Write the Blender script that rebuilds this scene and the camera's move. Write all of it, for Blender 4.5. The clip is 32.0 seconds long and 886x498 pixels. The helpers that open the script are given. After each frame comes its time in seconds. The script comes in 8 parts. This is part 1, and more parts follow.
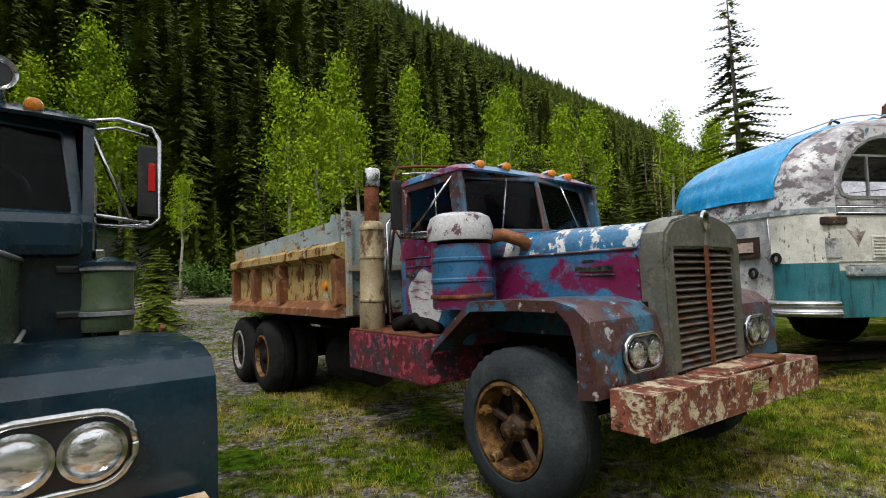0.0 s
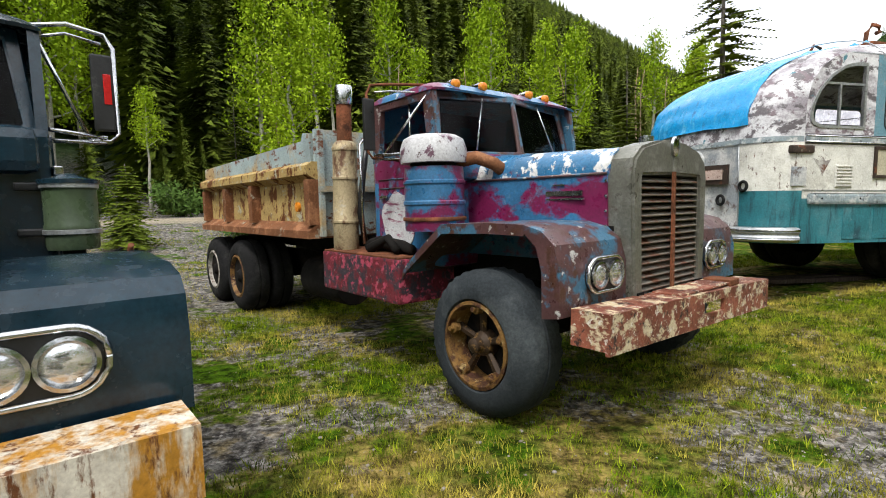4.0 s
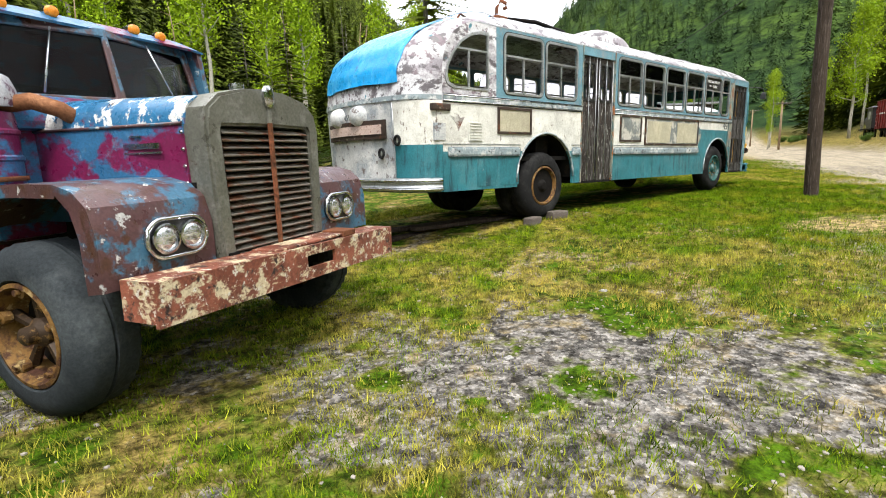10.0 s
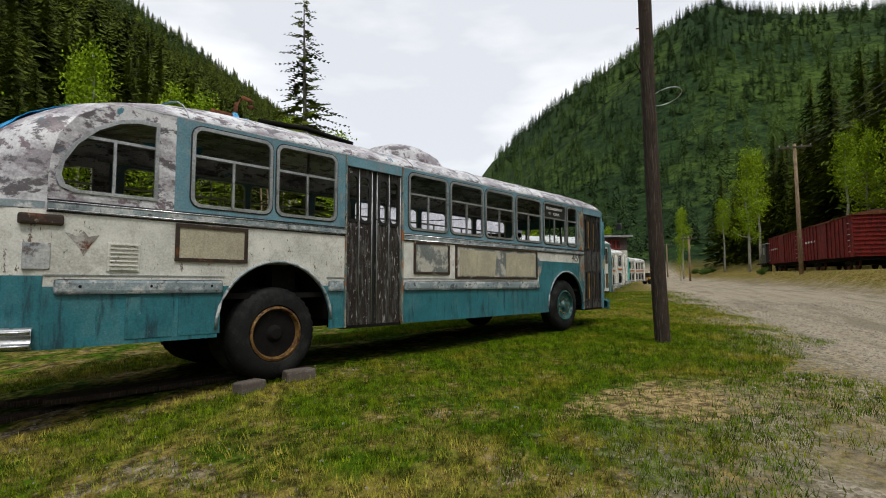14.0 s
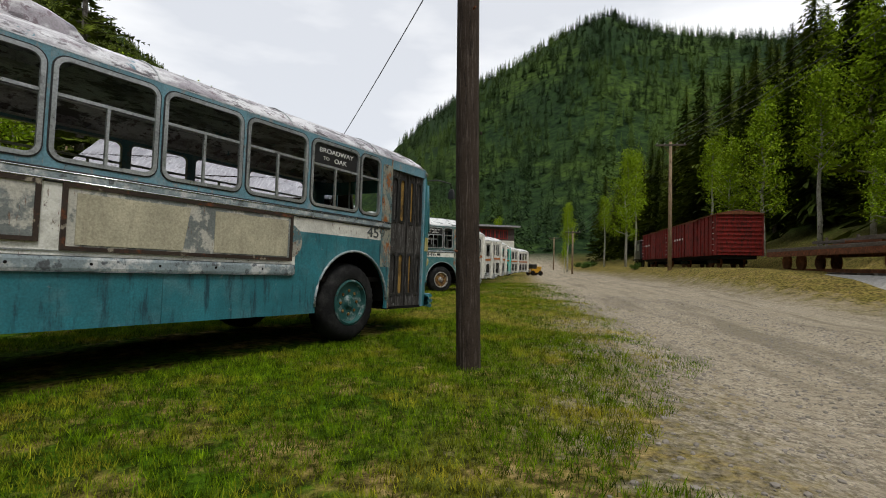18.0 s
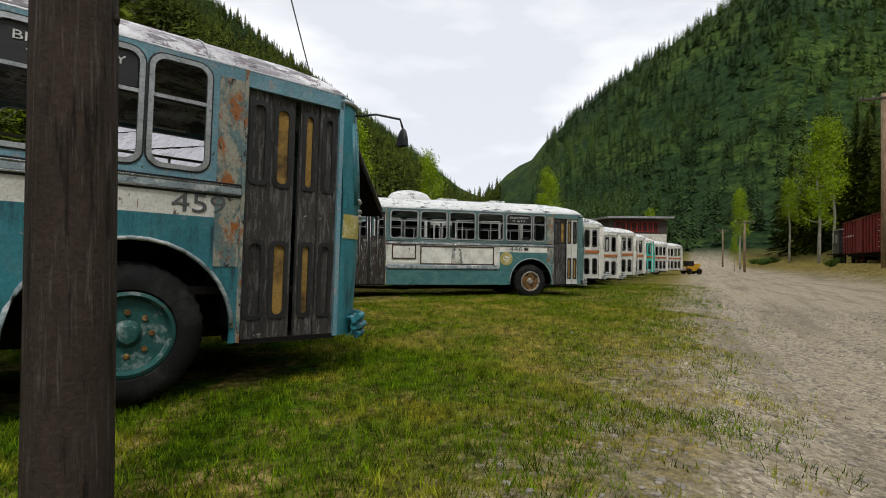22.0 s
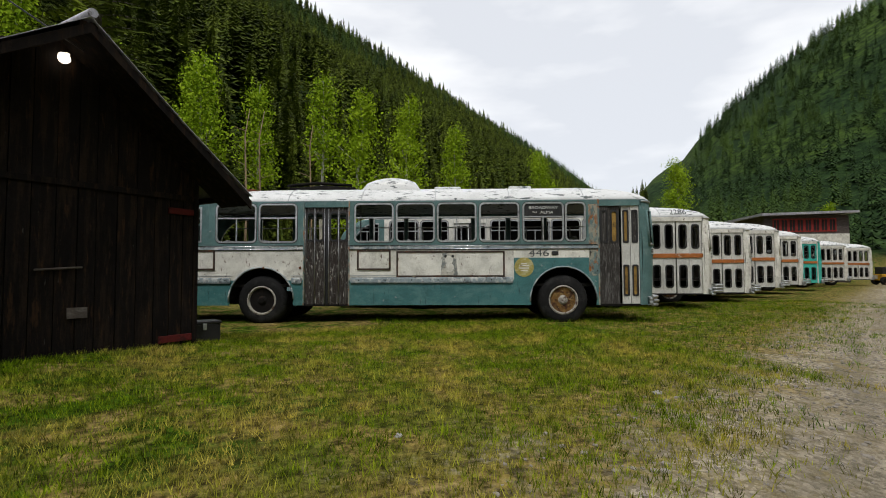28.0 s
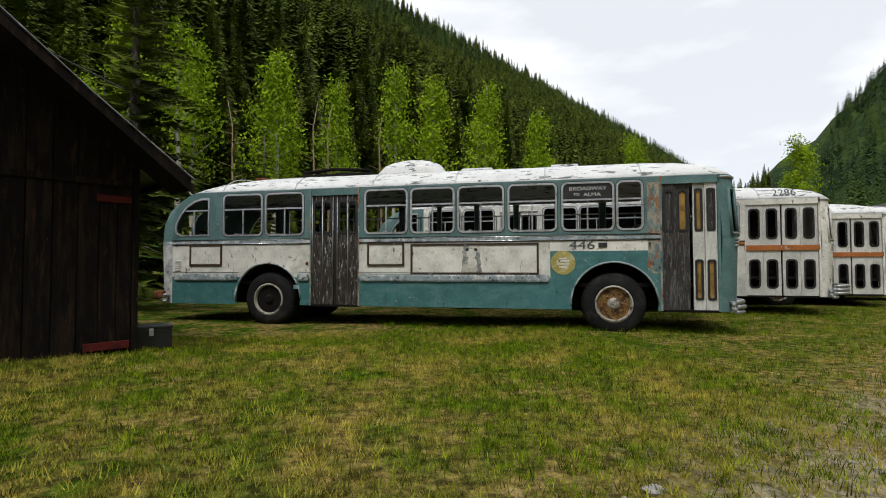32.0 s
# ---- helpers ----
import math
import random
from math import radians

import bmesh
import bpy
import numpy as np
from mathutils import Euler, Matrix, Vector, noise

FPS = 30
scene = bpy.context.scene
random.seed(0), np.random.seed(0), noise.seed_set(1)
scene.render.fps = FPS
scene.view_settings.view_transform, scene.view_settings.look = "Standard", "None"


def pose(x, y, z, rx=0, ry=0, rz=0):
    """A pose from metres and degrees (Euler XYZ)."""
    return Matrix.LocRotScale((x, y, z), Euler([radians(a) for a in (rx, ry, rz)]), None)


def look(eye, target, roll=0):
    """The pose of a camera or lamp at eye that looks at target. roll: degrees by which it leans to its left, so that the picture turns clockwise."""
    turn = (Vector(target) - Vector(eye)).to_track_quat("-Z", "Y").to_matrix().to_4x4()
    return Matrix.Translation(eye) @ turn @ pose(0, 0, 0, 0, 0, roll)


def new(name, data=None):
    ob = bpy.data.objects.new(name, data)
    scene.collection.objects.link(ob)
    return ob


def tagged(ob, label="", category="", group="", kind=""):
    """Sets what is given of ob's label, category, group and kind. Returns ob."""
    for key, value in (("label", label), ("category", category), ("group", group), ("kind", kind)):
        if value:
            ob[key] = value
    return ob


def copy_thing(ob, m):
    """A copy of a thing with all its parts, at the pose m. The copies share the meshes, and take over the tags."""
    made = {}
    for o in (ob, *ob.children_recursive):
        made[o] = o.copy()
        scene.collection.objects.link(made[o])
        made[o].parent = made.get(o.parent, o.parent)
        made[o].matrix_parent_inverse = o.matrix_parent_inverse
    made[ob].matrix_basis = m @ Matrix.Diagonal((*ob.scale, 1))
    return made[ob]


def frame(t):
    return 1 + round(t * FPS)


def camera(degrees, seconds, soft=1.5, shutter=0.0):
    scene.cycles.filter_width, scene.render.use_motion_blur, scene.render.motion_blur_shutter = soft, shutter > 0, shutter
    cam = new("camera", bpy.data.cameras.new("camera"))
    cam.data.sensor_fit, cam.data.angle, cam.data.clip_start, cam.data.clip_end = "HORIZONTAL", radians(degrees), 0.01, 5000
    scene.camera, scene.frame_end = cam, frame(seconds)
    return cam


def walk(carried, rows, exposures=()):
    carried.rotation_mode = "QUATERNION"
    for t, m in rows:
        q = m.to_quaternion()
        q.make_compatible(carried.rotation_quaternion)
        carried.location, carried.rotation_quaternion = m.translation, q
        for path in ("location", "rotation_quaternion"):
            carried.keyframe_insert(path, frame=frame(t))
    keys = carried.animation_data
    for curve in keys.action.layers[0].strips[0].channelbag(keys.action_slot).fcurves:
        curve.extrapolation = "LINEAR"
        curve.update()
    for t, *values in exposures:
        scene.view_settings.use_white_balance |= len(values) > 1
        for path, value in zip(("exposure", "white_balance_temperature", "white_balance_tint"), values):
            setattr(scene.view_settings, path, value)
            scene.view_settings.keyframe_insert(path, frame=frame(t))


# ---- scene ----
cam = camera(82.7, 32.0, soft=1.0)
PATH = [
    (0, (-7.324, -4.859, 1.139), (-6.996, -2.89, 1.271), -2.0),
    (0.5, (-7.319, -4.855, 1.139), (-6.978, -2.888, 1.269), -1.8),
    (1, (-7.314, -4.855, 1.139), (-6.927, -2.896, 1.247), -1.8),
    (1.5, (-7.312, -4.855, 1.143), (-6.9, -2.899, 1.085), -1.6),
    (2, (-7.315, -4.852, 1.151), (-6.88, -2.901, 1.094), -1.5),
    (2.5, (-7.321, -4.858, 1.162), (-6.891, -2.906, 1.107), -1.4),
    (3, (-7.321, -4.851, 1.159), (-6.897, -2.897, 1.1), -1.3),
    (3.5, (-7.315, -4.852, 1.148), (-6.895, -2.899, 1.045), -1.2),
    (5.5, (-7.185, -5.103, 1.132), (-6.829, -3.168, 0.774), -1.6),
    (6, (-7.168, -5.099, 1.138), (-6.716, -3.185, 0.776), -1.7),
    (6.5, (-7.145, -5.123, 1.154), (-6.565, -3.245, 0.785), -1.6),
    (7, (-7.12, -5.124, 1.145), (-6.38, -3.302, 0.78), -1.9),
    (7.5, (-7.093, -5.15, 1.138), (-6.204, -3.397, 0.772), -2.0),
    (8, (-7.076, -5.172, 1.134), (-6.065, -3.486, 0.769), -2.2),
    (8.5, (-7.061, -5.188, 1.118), (-5.927, -3.582, 0.75), -2.2),
    (9, (-6.929, -5.211, 1.102), (-5.712, -3.667, 0.731), -2.2),
    (9.5, (-6.658, -5.201, 1.086), (-5.417, -3.677, 0.714), -2.1),
    (10, (-6.295, -5.167, 1.095), (-5.054, -3.643, 0.721), -1.9),
    (10.5, (-5.878, -5.197, 1.071), (-4.597, -3.706, 0.701), -2.1),
    (11, (-5.524, -5.215, 1.054), (-4.241, -3.72, 0.713), -2.4),
    (11.5, (-5.118, -5.215, 1.072), (-3.769, -3.743, 1.179), -2.6),
    (12, (-4.699, -5.243, 1.143), (-3.335, -3.788, 1.289), -1.9),
    (12.5, (-4.28, -5.269, 1.177), (-2.918, -3.809, 1.298), -1.1),
    (13, (-3.828, -5.285, 1.175), (-2.39, -3.9, 1.291), -1.1),
    (13.5, (-3.284, -5.31, 1.16), (-1.832, -3.939, 1.268), -0.8),
    (14, (-2.759, -5.32, 1.148), (-1.328, -3.927, 1.259), -0.8),
    (14.5, (-2.208, -5.323, 1.157), (-0.718, -3.992, 1.261), -0.7),
    (16.5, (-0.193, -4.84, 1.346), (1.203, -3.41, 1.398), 1.0),
    (17, (0.35, -4.791, 1.285), (1.789, -3.402, 1.342), 1.2),
    (17.5, (0.815, -4.79, 1.157), (2.298, -3.449, 1.17), 2.6),
    (18, (1.308, -4.633, 1.079), (2.984, -3.543, 1.139), 1.3),
    (18.5, (1.897, -4.566, 1.085), (3.436, -3.289, 1.135), 1.4),
    (19, (2.4, -4.465, 1.083), (3.802, -3.039, 1.122), 1.5),
    (19.5, (2.919, -4.446, 1.039), (4.399, -3.102, 1.089), 1.4),
    (20, (3.488, -4.383, 1.029), (4.893, -2.96, 1.073), 1.4),
    (20.5, (4.037, -4.331, 1.084), (5.454, -2.92, 1.128), 1.2),
    (21, (4.637, -4.25, 1.089), (5.968, -2.758, 1.133), 1.0),
    (21.5, (5.18, -4.107, 1.1), (6.429, -2.546, 1.14), 0.8),
    (22, (5.724, -4.063, 1.1), (7.004, -2.527, 1.142), 0.8),
    (22.5, (6.289, -3.929, 1.09), (7.465, -2.312, 1.132), 0.7),
    (23, (6.858, -3.843, 1.098), (8.031, -2.223, 1.143), 0.6),
    (23.5, (7.364, -3.763, 1.11), (8.46, -2.09, 1.156), 0.6),
    (24, (7.816, -3.684, 1.126), (8.892, -1.999, 1.17), 0.7),
    (24.5, (8.278, -3.646, 1.139), (9.335, -1.949, 1.186), 0.5),
    (25, (8.619, -3.512, 1.142), (9.628, -1.786, 1.186), 0.6),
    (25.5, (8.977, -3.379, 1.16), (10.024, -1.675, 1.211), 0.3),
    (27.5, (10.708, -2.717, 1.07), (11.503, -0.884, 1.152), 0.1),
    (28, (11.142, -2.534, 1.066), (11.946, -0.705, 1.156), -0.2),
    (28.5, (11.556, -2.368, 1.062), (12.33, -0.526, 1.157), -0.2),
    (29, (11.917, -2.154, 1.061), (12.673, -0.305, 1.159), -0.3),
    (29.5, (12.272, -1.916, 1.05), (13.02, -0.064, 1.154), -0.3),
    (30, (12.606, -1.737, 1.04), (13.182, 0.175, 1.146), -0.3),
    (30.5, (12.847, -1.562, 1.07), (13.412, 0.353, 1.177), -0.1),
    (31, (12.995, -1.456, 1.089), (13.607, 0.445, 1.197), -0.2),
    (31.5, (13.046, -1.441, 1.082), (13.521, 0.501, 1.155), -0.1),
    (32, (13.058, -1.454, 1.105), (13.497, 0.496, 1.172), -0.1),
]
EXPOSURES = [(0, 0.55), (2, 0.85), (3.5, 1.0), (5.5, 1.5), (7, 1.5), (9, 1.55), (11, 1.55), (12, 1.0), (13, 0.35), (14.5, 0.15), (17, 0.1), (19, 0.1), (21, 0.15), (23, 0.2), (28, 0.15), (30, 0.2), (32, 0.25)]
walk(cam, [(t, look(eye, target, roll)) for t, eye, target, roll in PATH], EXPOSURES)

# ---- sky and sun ----
world = bpy.data.worlds.new("overcast_sky")
scene.world = world
world.use_nodes = True
wn, wl = world.node_tree.nodes, world.node_tree.links
wn.clear()
sky = wn.new("ShaderNodeTexSky")
sky.sky_type, sky.sun_disc, sky.sun_elevation, sky.sun_rotation = "NISHITA", False, radians(59), radians(211)
wco = wn.new("ShaderNodeTexCoord")
wmap = wn.new("ShaderNodeMapping")
wmap.inputs["Scale"].default_value = (1, 1, 3.2)
cloud = wn.new("ShaderNodeTexNoise")
cloud.inputs["Scale"].default_value, cloud.inputs["Detail"].default_value, cloud.inputs["Roughness"].default_value = 2.1, 5, 0.5
cramp = wn.new("ShaderNodeValToRGB")
cramp.color_ramp.elements[0].position, cramp.color_ramp.elements[0].color = 0.38, (0.70, 0.72, 0.76, 1)
cramp.color_ramp.elements[1].position, cramp.color_ramp.elements[1].color = 0.58, (1.0, 1.0, 1.0, 1)
skys = wn.new("ShaderNodeVectorMath")
skys.operation = "SCALE"
skys.inputs["Scale"].default_value = 0.1
wmix = wn.new("ShaderNodeMixRGB")
wmix.inputs["Fac"].default_value = 0.88
wbg = wn.new("ShaderNodeBackground")
wbg.inputs["Strength"].default_value = 1.1
wout = wn.new("ShaderNodeOutputWorld")
wl.new(wco.outputs["Generated"], wmap.inputs["Vector"])
wl.new(wmap.outputs["Vector"], cloud.inputs["Vector"])
wl.new(cloud.outputs["Fac"], cramp.inputs["Fac"])
wl.new(sky.outputs["Color"], skys.inputs[0])
wl.new(skys.outputs["Vector"], wmix.inputs["Color1"])
wl.new(cramp.outputs["Color"], wmix.inputs["Color2"])
wl.new(wmix.outputs["Color"], wbg.inputs["Color"])
wl.new(wbg.outputs["Background"], wout.inputs["Surface"])
sun_data = bpy.data.lights.new("sun", "SUN")
sun_data.energy, sun_data.angle, sun_data.color = 1.5, radians(10), (1.0, 0.96, 0.9)
sun = new("sun", sun_data)
sun.matrix_world = look((-13, -22, 42), (0, 0, 0))


# ---- materials ----
def nodes_of(name):
    m = bpy.data.materials.new(name)
    m.use_nodes = True
    return m, m.node_tree.nodes, m.node_tree.links, m.node_tree.nodes["Principled BSDF"]


def noise_of(n, l, vec, scale, detail=5.0, rough=0.6):
    t = n.new("ShaderNodeTexNoise")
    t.inputs["Scale"].default_value, t.inputs["Detail"].default_value, t.inputs["Roughness"].default_value = scale, detail, rough
    l.new(vec, t.inputs["Vector"])
    return t.outputs["Fac"]


def ramp_of(n, l, fac, lo, hi):
    r = n.new("ShaderNodeMapRange")
    r.inputs["From Min"].default_value, r.inputs["From Max"].default_value = lo, hi
    l.new(fac, r.inputs["Value"])
    return r.outputs["Result"]


def blend_of(n, l, fac, a, b, mode="MIX"):
    m = n.new("ShaderNodeMixRGB")
    m.blend_type = mode
    for sock, v in ((m.inputs["Fac"], fac), (m.inputs["Color1"], a), (m.inputs["Color2"], b)):
        if isinstance(v, (int, float)):
            sock.default_value = v
        elif isinstance(v, tuple):
            sock.default_value = (*v[:3], 1)
        else:
            l.new(v, sock)
    return m.outputs["Color"]


def math_of(n, l, op, a, b=None):
    m = n.new("ShaderNodeMath")
    m.operation = op
    for sock, v in zip(m.inputs, (a, b)):
        if v is None:
            continue
        if isinstance(v, (int, float)):
            sock.default_value = v
        else:
            l.new(v, sock)
    return m.outputs[0]


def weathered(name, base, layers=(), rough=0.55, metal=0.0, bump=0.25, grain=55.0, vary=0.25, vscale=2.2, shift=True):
    """Paint or metal with worn patches. layers: (colour, scale, from, to, stretch x y z)."""
    m, n, l, bsdf = nodes_of(name)
    co = n.new("ShaderNodeTexCoord")
    vec = co.outputs["Object"]
    if shift:
        info = n.new("ShaderNodeObjectInfo")
        sc = n.new("ShaderNodeVectorMath")
        sc.operation = "MULTIPLY_ADD"
        sc.inputs[0].default_value = (13.0, 7.0, 5.0)
        comb = n.new("ShaderNodeCombineXYZ")
        for i in range(3):
            l.new(info.outputs["Random"], comb.inputs[i])
        l.new(comb.outputs[0], sc.inputs[1])
        l.new(vec, sc.inputs[2])
        vec = sc.outputs[0]
    base = tuple(c * DIMMING for c in base)
    layers = [(tuple(c * DIMMING for c in k[0]), *k[1:]) for k in layers]
    tone = ramp_of(n, l, noise_of(n, l, vec, vscale, 6), 0.3, 0.7)
    col = blend_of(n, l, tone, tuple(c * (1 - vary) for c in base), tuple(min(1, c * (1 + vary)) for c in base))
    fine = noise_of(n, l, vec, grain, 4)
    relief = fine
    for colour, scale, lo, hi, stretch in layers:
        mp = n.new("ShaderNodeMapping")
        mp.inputs["Scale"].default_value = stretch
        mp.inputs["Location"].default_value = (scale * 0.37, colour[0] * 9, lo * 5)
        l.new(vec, mp.inputs["Vector"])
        mask = ramp_of(n, l, noise_of(n, l, mp.outputs[0], scale, 8, 0.68), lo, hi)
        col = blend_of(n, l, mask, col, colour)
        relief = math_of(n, l, "SUBTRACT", relief, math_of(n, l, "MULTIPLY", mask, 0.5))
    col = blend_of(n, l, 0.28, col, ramp_of(n, l, fine, 0.26, 0.74), "OVERLAY")
    l.new(col, bsdf.inputs["Base Color"])
    rg = ramp_of(n, l, noise_of(n, l, vec, 9.0), 0.25, 0.75)
    rr = n.new("ShaderNodeMapRange")
    rr.inputs["To Min"].default_value, rr.inputs["To Max"].default_value = max(0.05, rough - 0.15), min(1, rough + 0.2)
    l.new(rg, rr.inputs["Value"])
    l.new(rr.outputs[0], bsdf.inputs["Roughness"])
    bsdf.inputs["Metallic"].default_value = metal
    bsdf.inputs["Specular IOR Level"].default_value = 0.5 if rough < 0.5 else 0.3 if rough < 0.7 else 0.12
    bp = n.new("ShaderNodeBump")
    bp.inputs["Strength"].default_value, bp.inputs["Distance"].default_value = bump, 0.006
    l.new(relief, bp.inputs["Height"])
    l.new(bp.outputs[0], bsdf.inputs["Normal"])
    return m


ONE = (1, 1, 1)
DIMMING = 0.84  # dims every weathered() colour alike, balancing surfaces against the bright sky
DRIP = (5, 5, 0.7)
RUST = (0.16, 0.055, 0.022)
DRUST = (0.07, 0.03, 0.018)
WHITE = (0.66, 0.67, 0.65)
GREYM = (0.30, 0.31, 0.31)
bus_teal = weathered("bus_teal", (0.028, 0.180, 0.215), [((0.08, 0.23, 0.26), 3, 0.5, 0.7, ONE), ((0.016, 0.06, 0.08), 2.5, 0.52, 0.66, DRIP), (GREYM, 9, 0.66, 0.72, ONE)], 0.42)
bus_pale = weathered("bus_pale_blue", (0.15, 0.30, 0.365), [((0.24, 0.32, 0.35), 4, 0.52, 0.66, ONE), (GREYM, 7, 0.57, 0.64, (2, 2, 1)), (DRUST, 14, 0.64, 0.7, ONE)], 0.5)
bus_cream = weathered("bus_cream", (0.76, 0.75, 0.68), [((0.54, 0.52, 0.46), 3, 0.5, 0.66, ONE), ((0.17, 0.13, 0.10), 6, 0.61, 0.65, (2, 2, 1)), (RUST, 13, 0.63, 0.69, DRIP)], 0.55)
bus_grey = weathered("bus_bare_cream", (0.62, 0.62, 0.60), [((0.33, 0.36, 0.38), 2.4, 0.46, 0.58, ONE), ((0.16, 0.13, 0.12), 7, 0.57, 0.63, ONE), (RUST, 15, 0.64, 0.7, DRIP)], 0.55)
bus_roof_m = weathered("bus_roof_peeling", (0.74, 0.74, 0.76), [((0.34, 0.31, 0.34), 1.6, 0.46, 0.58, (1, 2, 2)), ((0.13, 0.115, 0.125), 2.6, 0.53, 0.58, (1.2, 2.4, 2.4)), ((0.20, 0.15, 0.17), 8, 0.56, 0.61, ONE), ((0.07, 0.22, 0.28), 4, 0.62, 0.65, ONE)], 0.35, vary=0.15)
bus_roof_c = weathered("bus_roof_white", (0.76, 0.77, 0.76), [((0.10, 0.12, 0.12), 5, 0.56, 0.60, (0.8, 2.5, 2.5)), ((0.25, 0.10, 0.07), 5, 0.66, 0.7, ONE)], 0.4, vary=0.12)
bus_green = weathered("bus_grey_green", (0.10, 0.19, 0.185), [((0.17, 0.25, 0.24), 4, 0.5, 0.7, ONE), (GREYM, 11, 0.63, 0.7, ONE)], 0.5)
door_worn = weathered("worn_door_paint", (0.035, 0.029, 0.025), [((0.10, 0.095, 0.088), 5, 0.50, 0.60, (5, 5, 0.8)), ((0.42, 0.41, 0.38), 8, 0.59, 0.62, (4, 4, 0.9)), (RUST, 10, 0.62, 0.7, DRIP), ((0.5, 0.5, 0.48), 20, 0.64, 0.7, ONE)], 0.7, bump=0.5)
door_wood = weathered("bare_door_wood", (0.05, 0.046, 0.042), [((0.13, 0.125, 0.12), 6, 0.5, 0.6, (6, 6, 0.8)), ((0.42, 0.42, 0.4), 14, 0.66, 0.7, ONE)], 0.75, bump=0.5)
door_white = weathered("white_door_paint", (0.60, 0.60, 0.56), [((0.30, 0.29, 0.27), 7, 0.58, 0.66, DRIP), (RUST, 12, 0.66, 0.72, DRIP)], 0.5)
tan_board = weathered("tan_board", (0.34, 0.21, 0.06), [((0.09, 0.06, 0.03), 1.6, 0.52, 0.64, ONE)], 0.7)
alu = weathered("dull_aluminium", (0.52, 0.54, 0.55), [((0.24, 0.24, 0.24), 9, 0.55, 0.7, ONE)], 0.38, 0.75)
chrome = weathered("pitted_chrome", (0.62, 0.63, 0.64), [((0.3, 0.28, 0.26), 25, 0.66, 0.72, ONE)], 0.16, 1.0, bump=0.1)
rubber = weathered("old_tyre_rubber", (0.014, 0.014, 0.014), [((0.045, 0.045, 0.043), 3, 0.5, 0.7, ONE)], 0.8, bump=0.4, vary=0.3)
rubber_grey = weathered("chalky_tyre_rubber", (0.03, 0.036, 0.04), [((0.075, 0.086, 0.09), 2.5, 0.47, 0.68, ONE)], 0.8, bump=0.4, vary=0.3)
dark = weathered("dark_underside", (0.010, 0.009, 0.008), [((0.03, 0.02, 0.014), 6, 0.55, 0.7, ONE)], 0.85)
rim_rust = weathered("rusty_rim", (0.22, 0.12, 0.035), [(DRUST, 9, 0.47, 0.58, ONE), ((0.40, 0.29, 0.13), 14, 0.57, 0.64, ONE)], 0.6, 0.3)
spoke_m = weathered("greasy_cast_spoke", (0.045, 0.028, 0.016), [((0.26, 0.15, 0.05), 16, 0.55, 0.62, ONE)], 0.5, 0.3)
rim_white = weathered("white_rim", (0.38, 0.36, 0.31), [(DRUST, 8, 0.52, 0.62, ONE)], 0.6)
rim_teal = weathered("teal_rim", (0.018, 0.085, 0.078), [((0.22, 0.27, 0.26), 9, 0.55, 0.66, ONE), (DRUST, 12, 0.6, 0.68, ONE)], 0.5)
tarp_blue = weathered("blue_tarp_plastic", (0.012, 0.33, 0.72), [((0.16, 0.55, 0.85), 4, 0.54, 0.66, (1, 3, 1)), ((0.01, 0.16, 0.42), 5, 0.58, 0.66, (1, 3, 1))], 0.28, bump=0.6, vary=0.15)
seat_m = weathered("faded_seat_cover", (0.30, 0.31, 0.32), [((0.14, 0.13, 0.12), 8, 0.55, 0.7, ONE)], 0.7)
black_paint = weathered("black_paint", (0.018, 0.018, 0.019), [((0.07, 0.065, 0.06), 8, 0.6, 0.7, ONE)], 0.4)
ink = weathered("dark_lettering", (0.10, 0.11, 0.11), [], 0.6, shift=False)
sign_white = weathered("white_lettering", (0.75, 0.75, 0.72), [], 0.6, shift=False)
roundel_m = weathered("yellow_roundel", (0.42, 0.36, 0.10), [((0.55, 0.50, 0.28), 9, 0.5, 0.6, ONE)], 0.6)
rust_m = weathered("bare_rust", (0.15, 0.06, 0.03), [((0.28, 0.10, 0.05), 6, 0.5, 0.62, ONE), (DRUST, 9, 0.56, 0.66, ONE)], 0.8, bump=0.5)
orange_band = weathered("orange_band_paint", (0.42, 0.14, 0.035), [((0.6, 0.58, 0.5), 9, 0.6, 0.66, ONE)], 0.5)
mint = weathered("mint_paint", (0.06, 0.50, 0.42), [((0.2, 0.4, 0.38), 6, 0.6, 0.7, ONE)], 0.5)
truck_blue = weathered("truck_peeled_paint", (0.035, 0.15, 0.30), [((0.17, 0.012, 0.065), 1.6, 0.48, 0.53, (1, 1, 1.4)), ((0.10, 0.20, 0.30), 6, 0.58, 0.66, ONE), ((0.55, 0.57, 0.56), 5, 0.66, 0.69, ONE), (DRUST, 16, 0.66, 0.7, ONE)], 0.33, vary=0.35)
truck_hood = weathered("truck_hood_paint", (0.03, 0.15, 0.30), [((0.70, 0.70, 0.68), 3.5, 0.53, 0.55, (1.4, 1, 1)), ((0.14, 0.03, 0.06), 4, 0.6, 0.66, ONE), (DRUST, 9, 0.62, 0.68, ONE)], 0.25, vary=0.3)
truck_red = weathered("truck_maroon_paint", (0.16, 0.025, 0.035), [((0.045, 0.04, 0.05), 6, 0.48, 0.55, ONE), ((0.48, 0.08, 0.13), 12, 0.54, 0.6, ONE), ((0.5, 0.45, 0.4), 22, 0.63, 0.67, ONE)], 0.5)
truck_fend = weathered("truck_fender_paint", (0.085, 0.04, 0.04), [((0.05, 0.14, 0.22), 2.6, 0.49, 0.54, ONE), (DRUST, 8, 0.53, 0.6, ONE), ((0.45, 0.45, 0.43), 13, 0.61, 0.64, ONE)], 0.34)
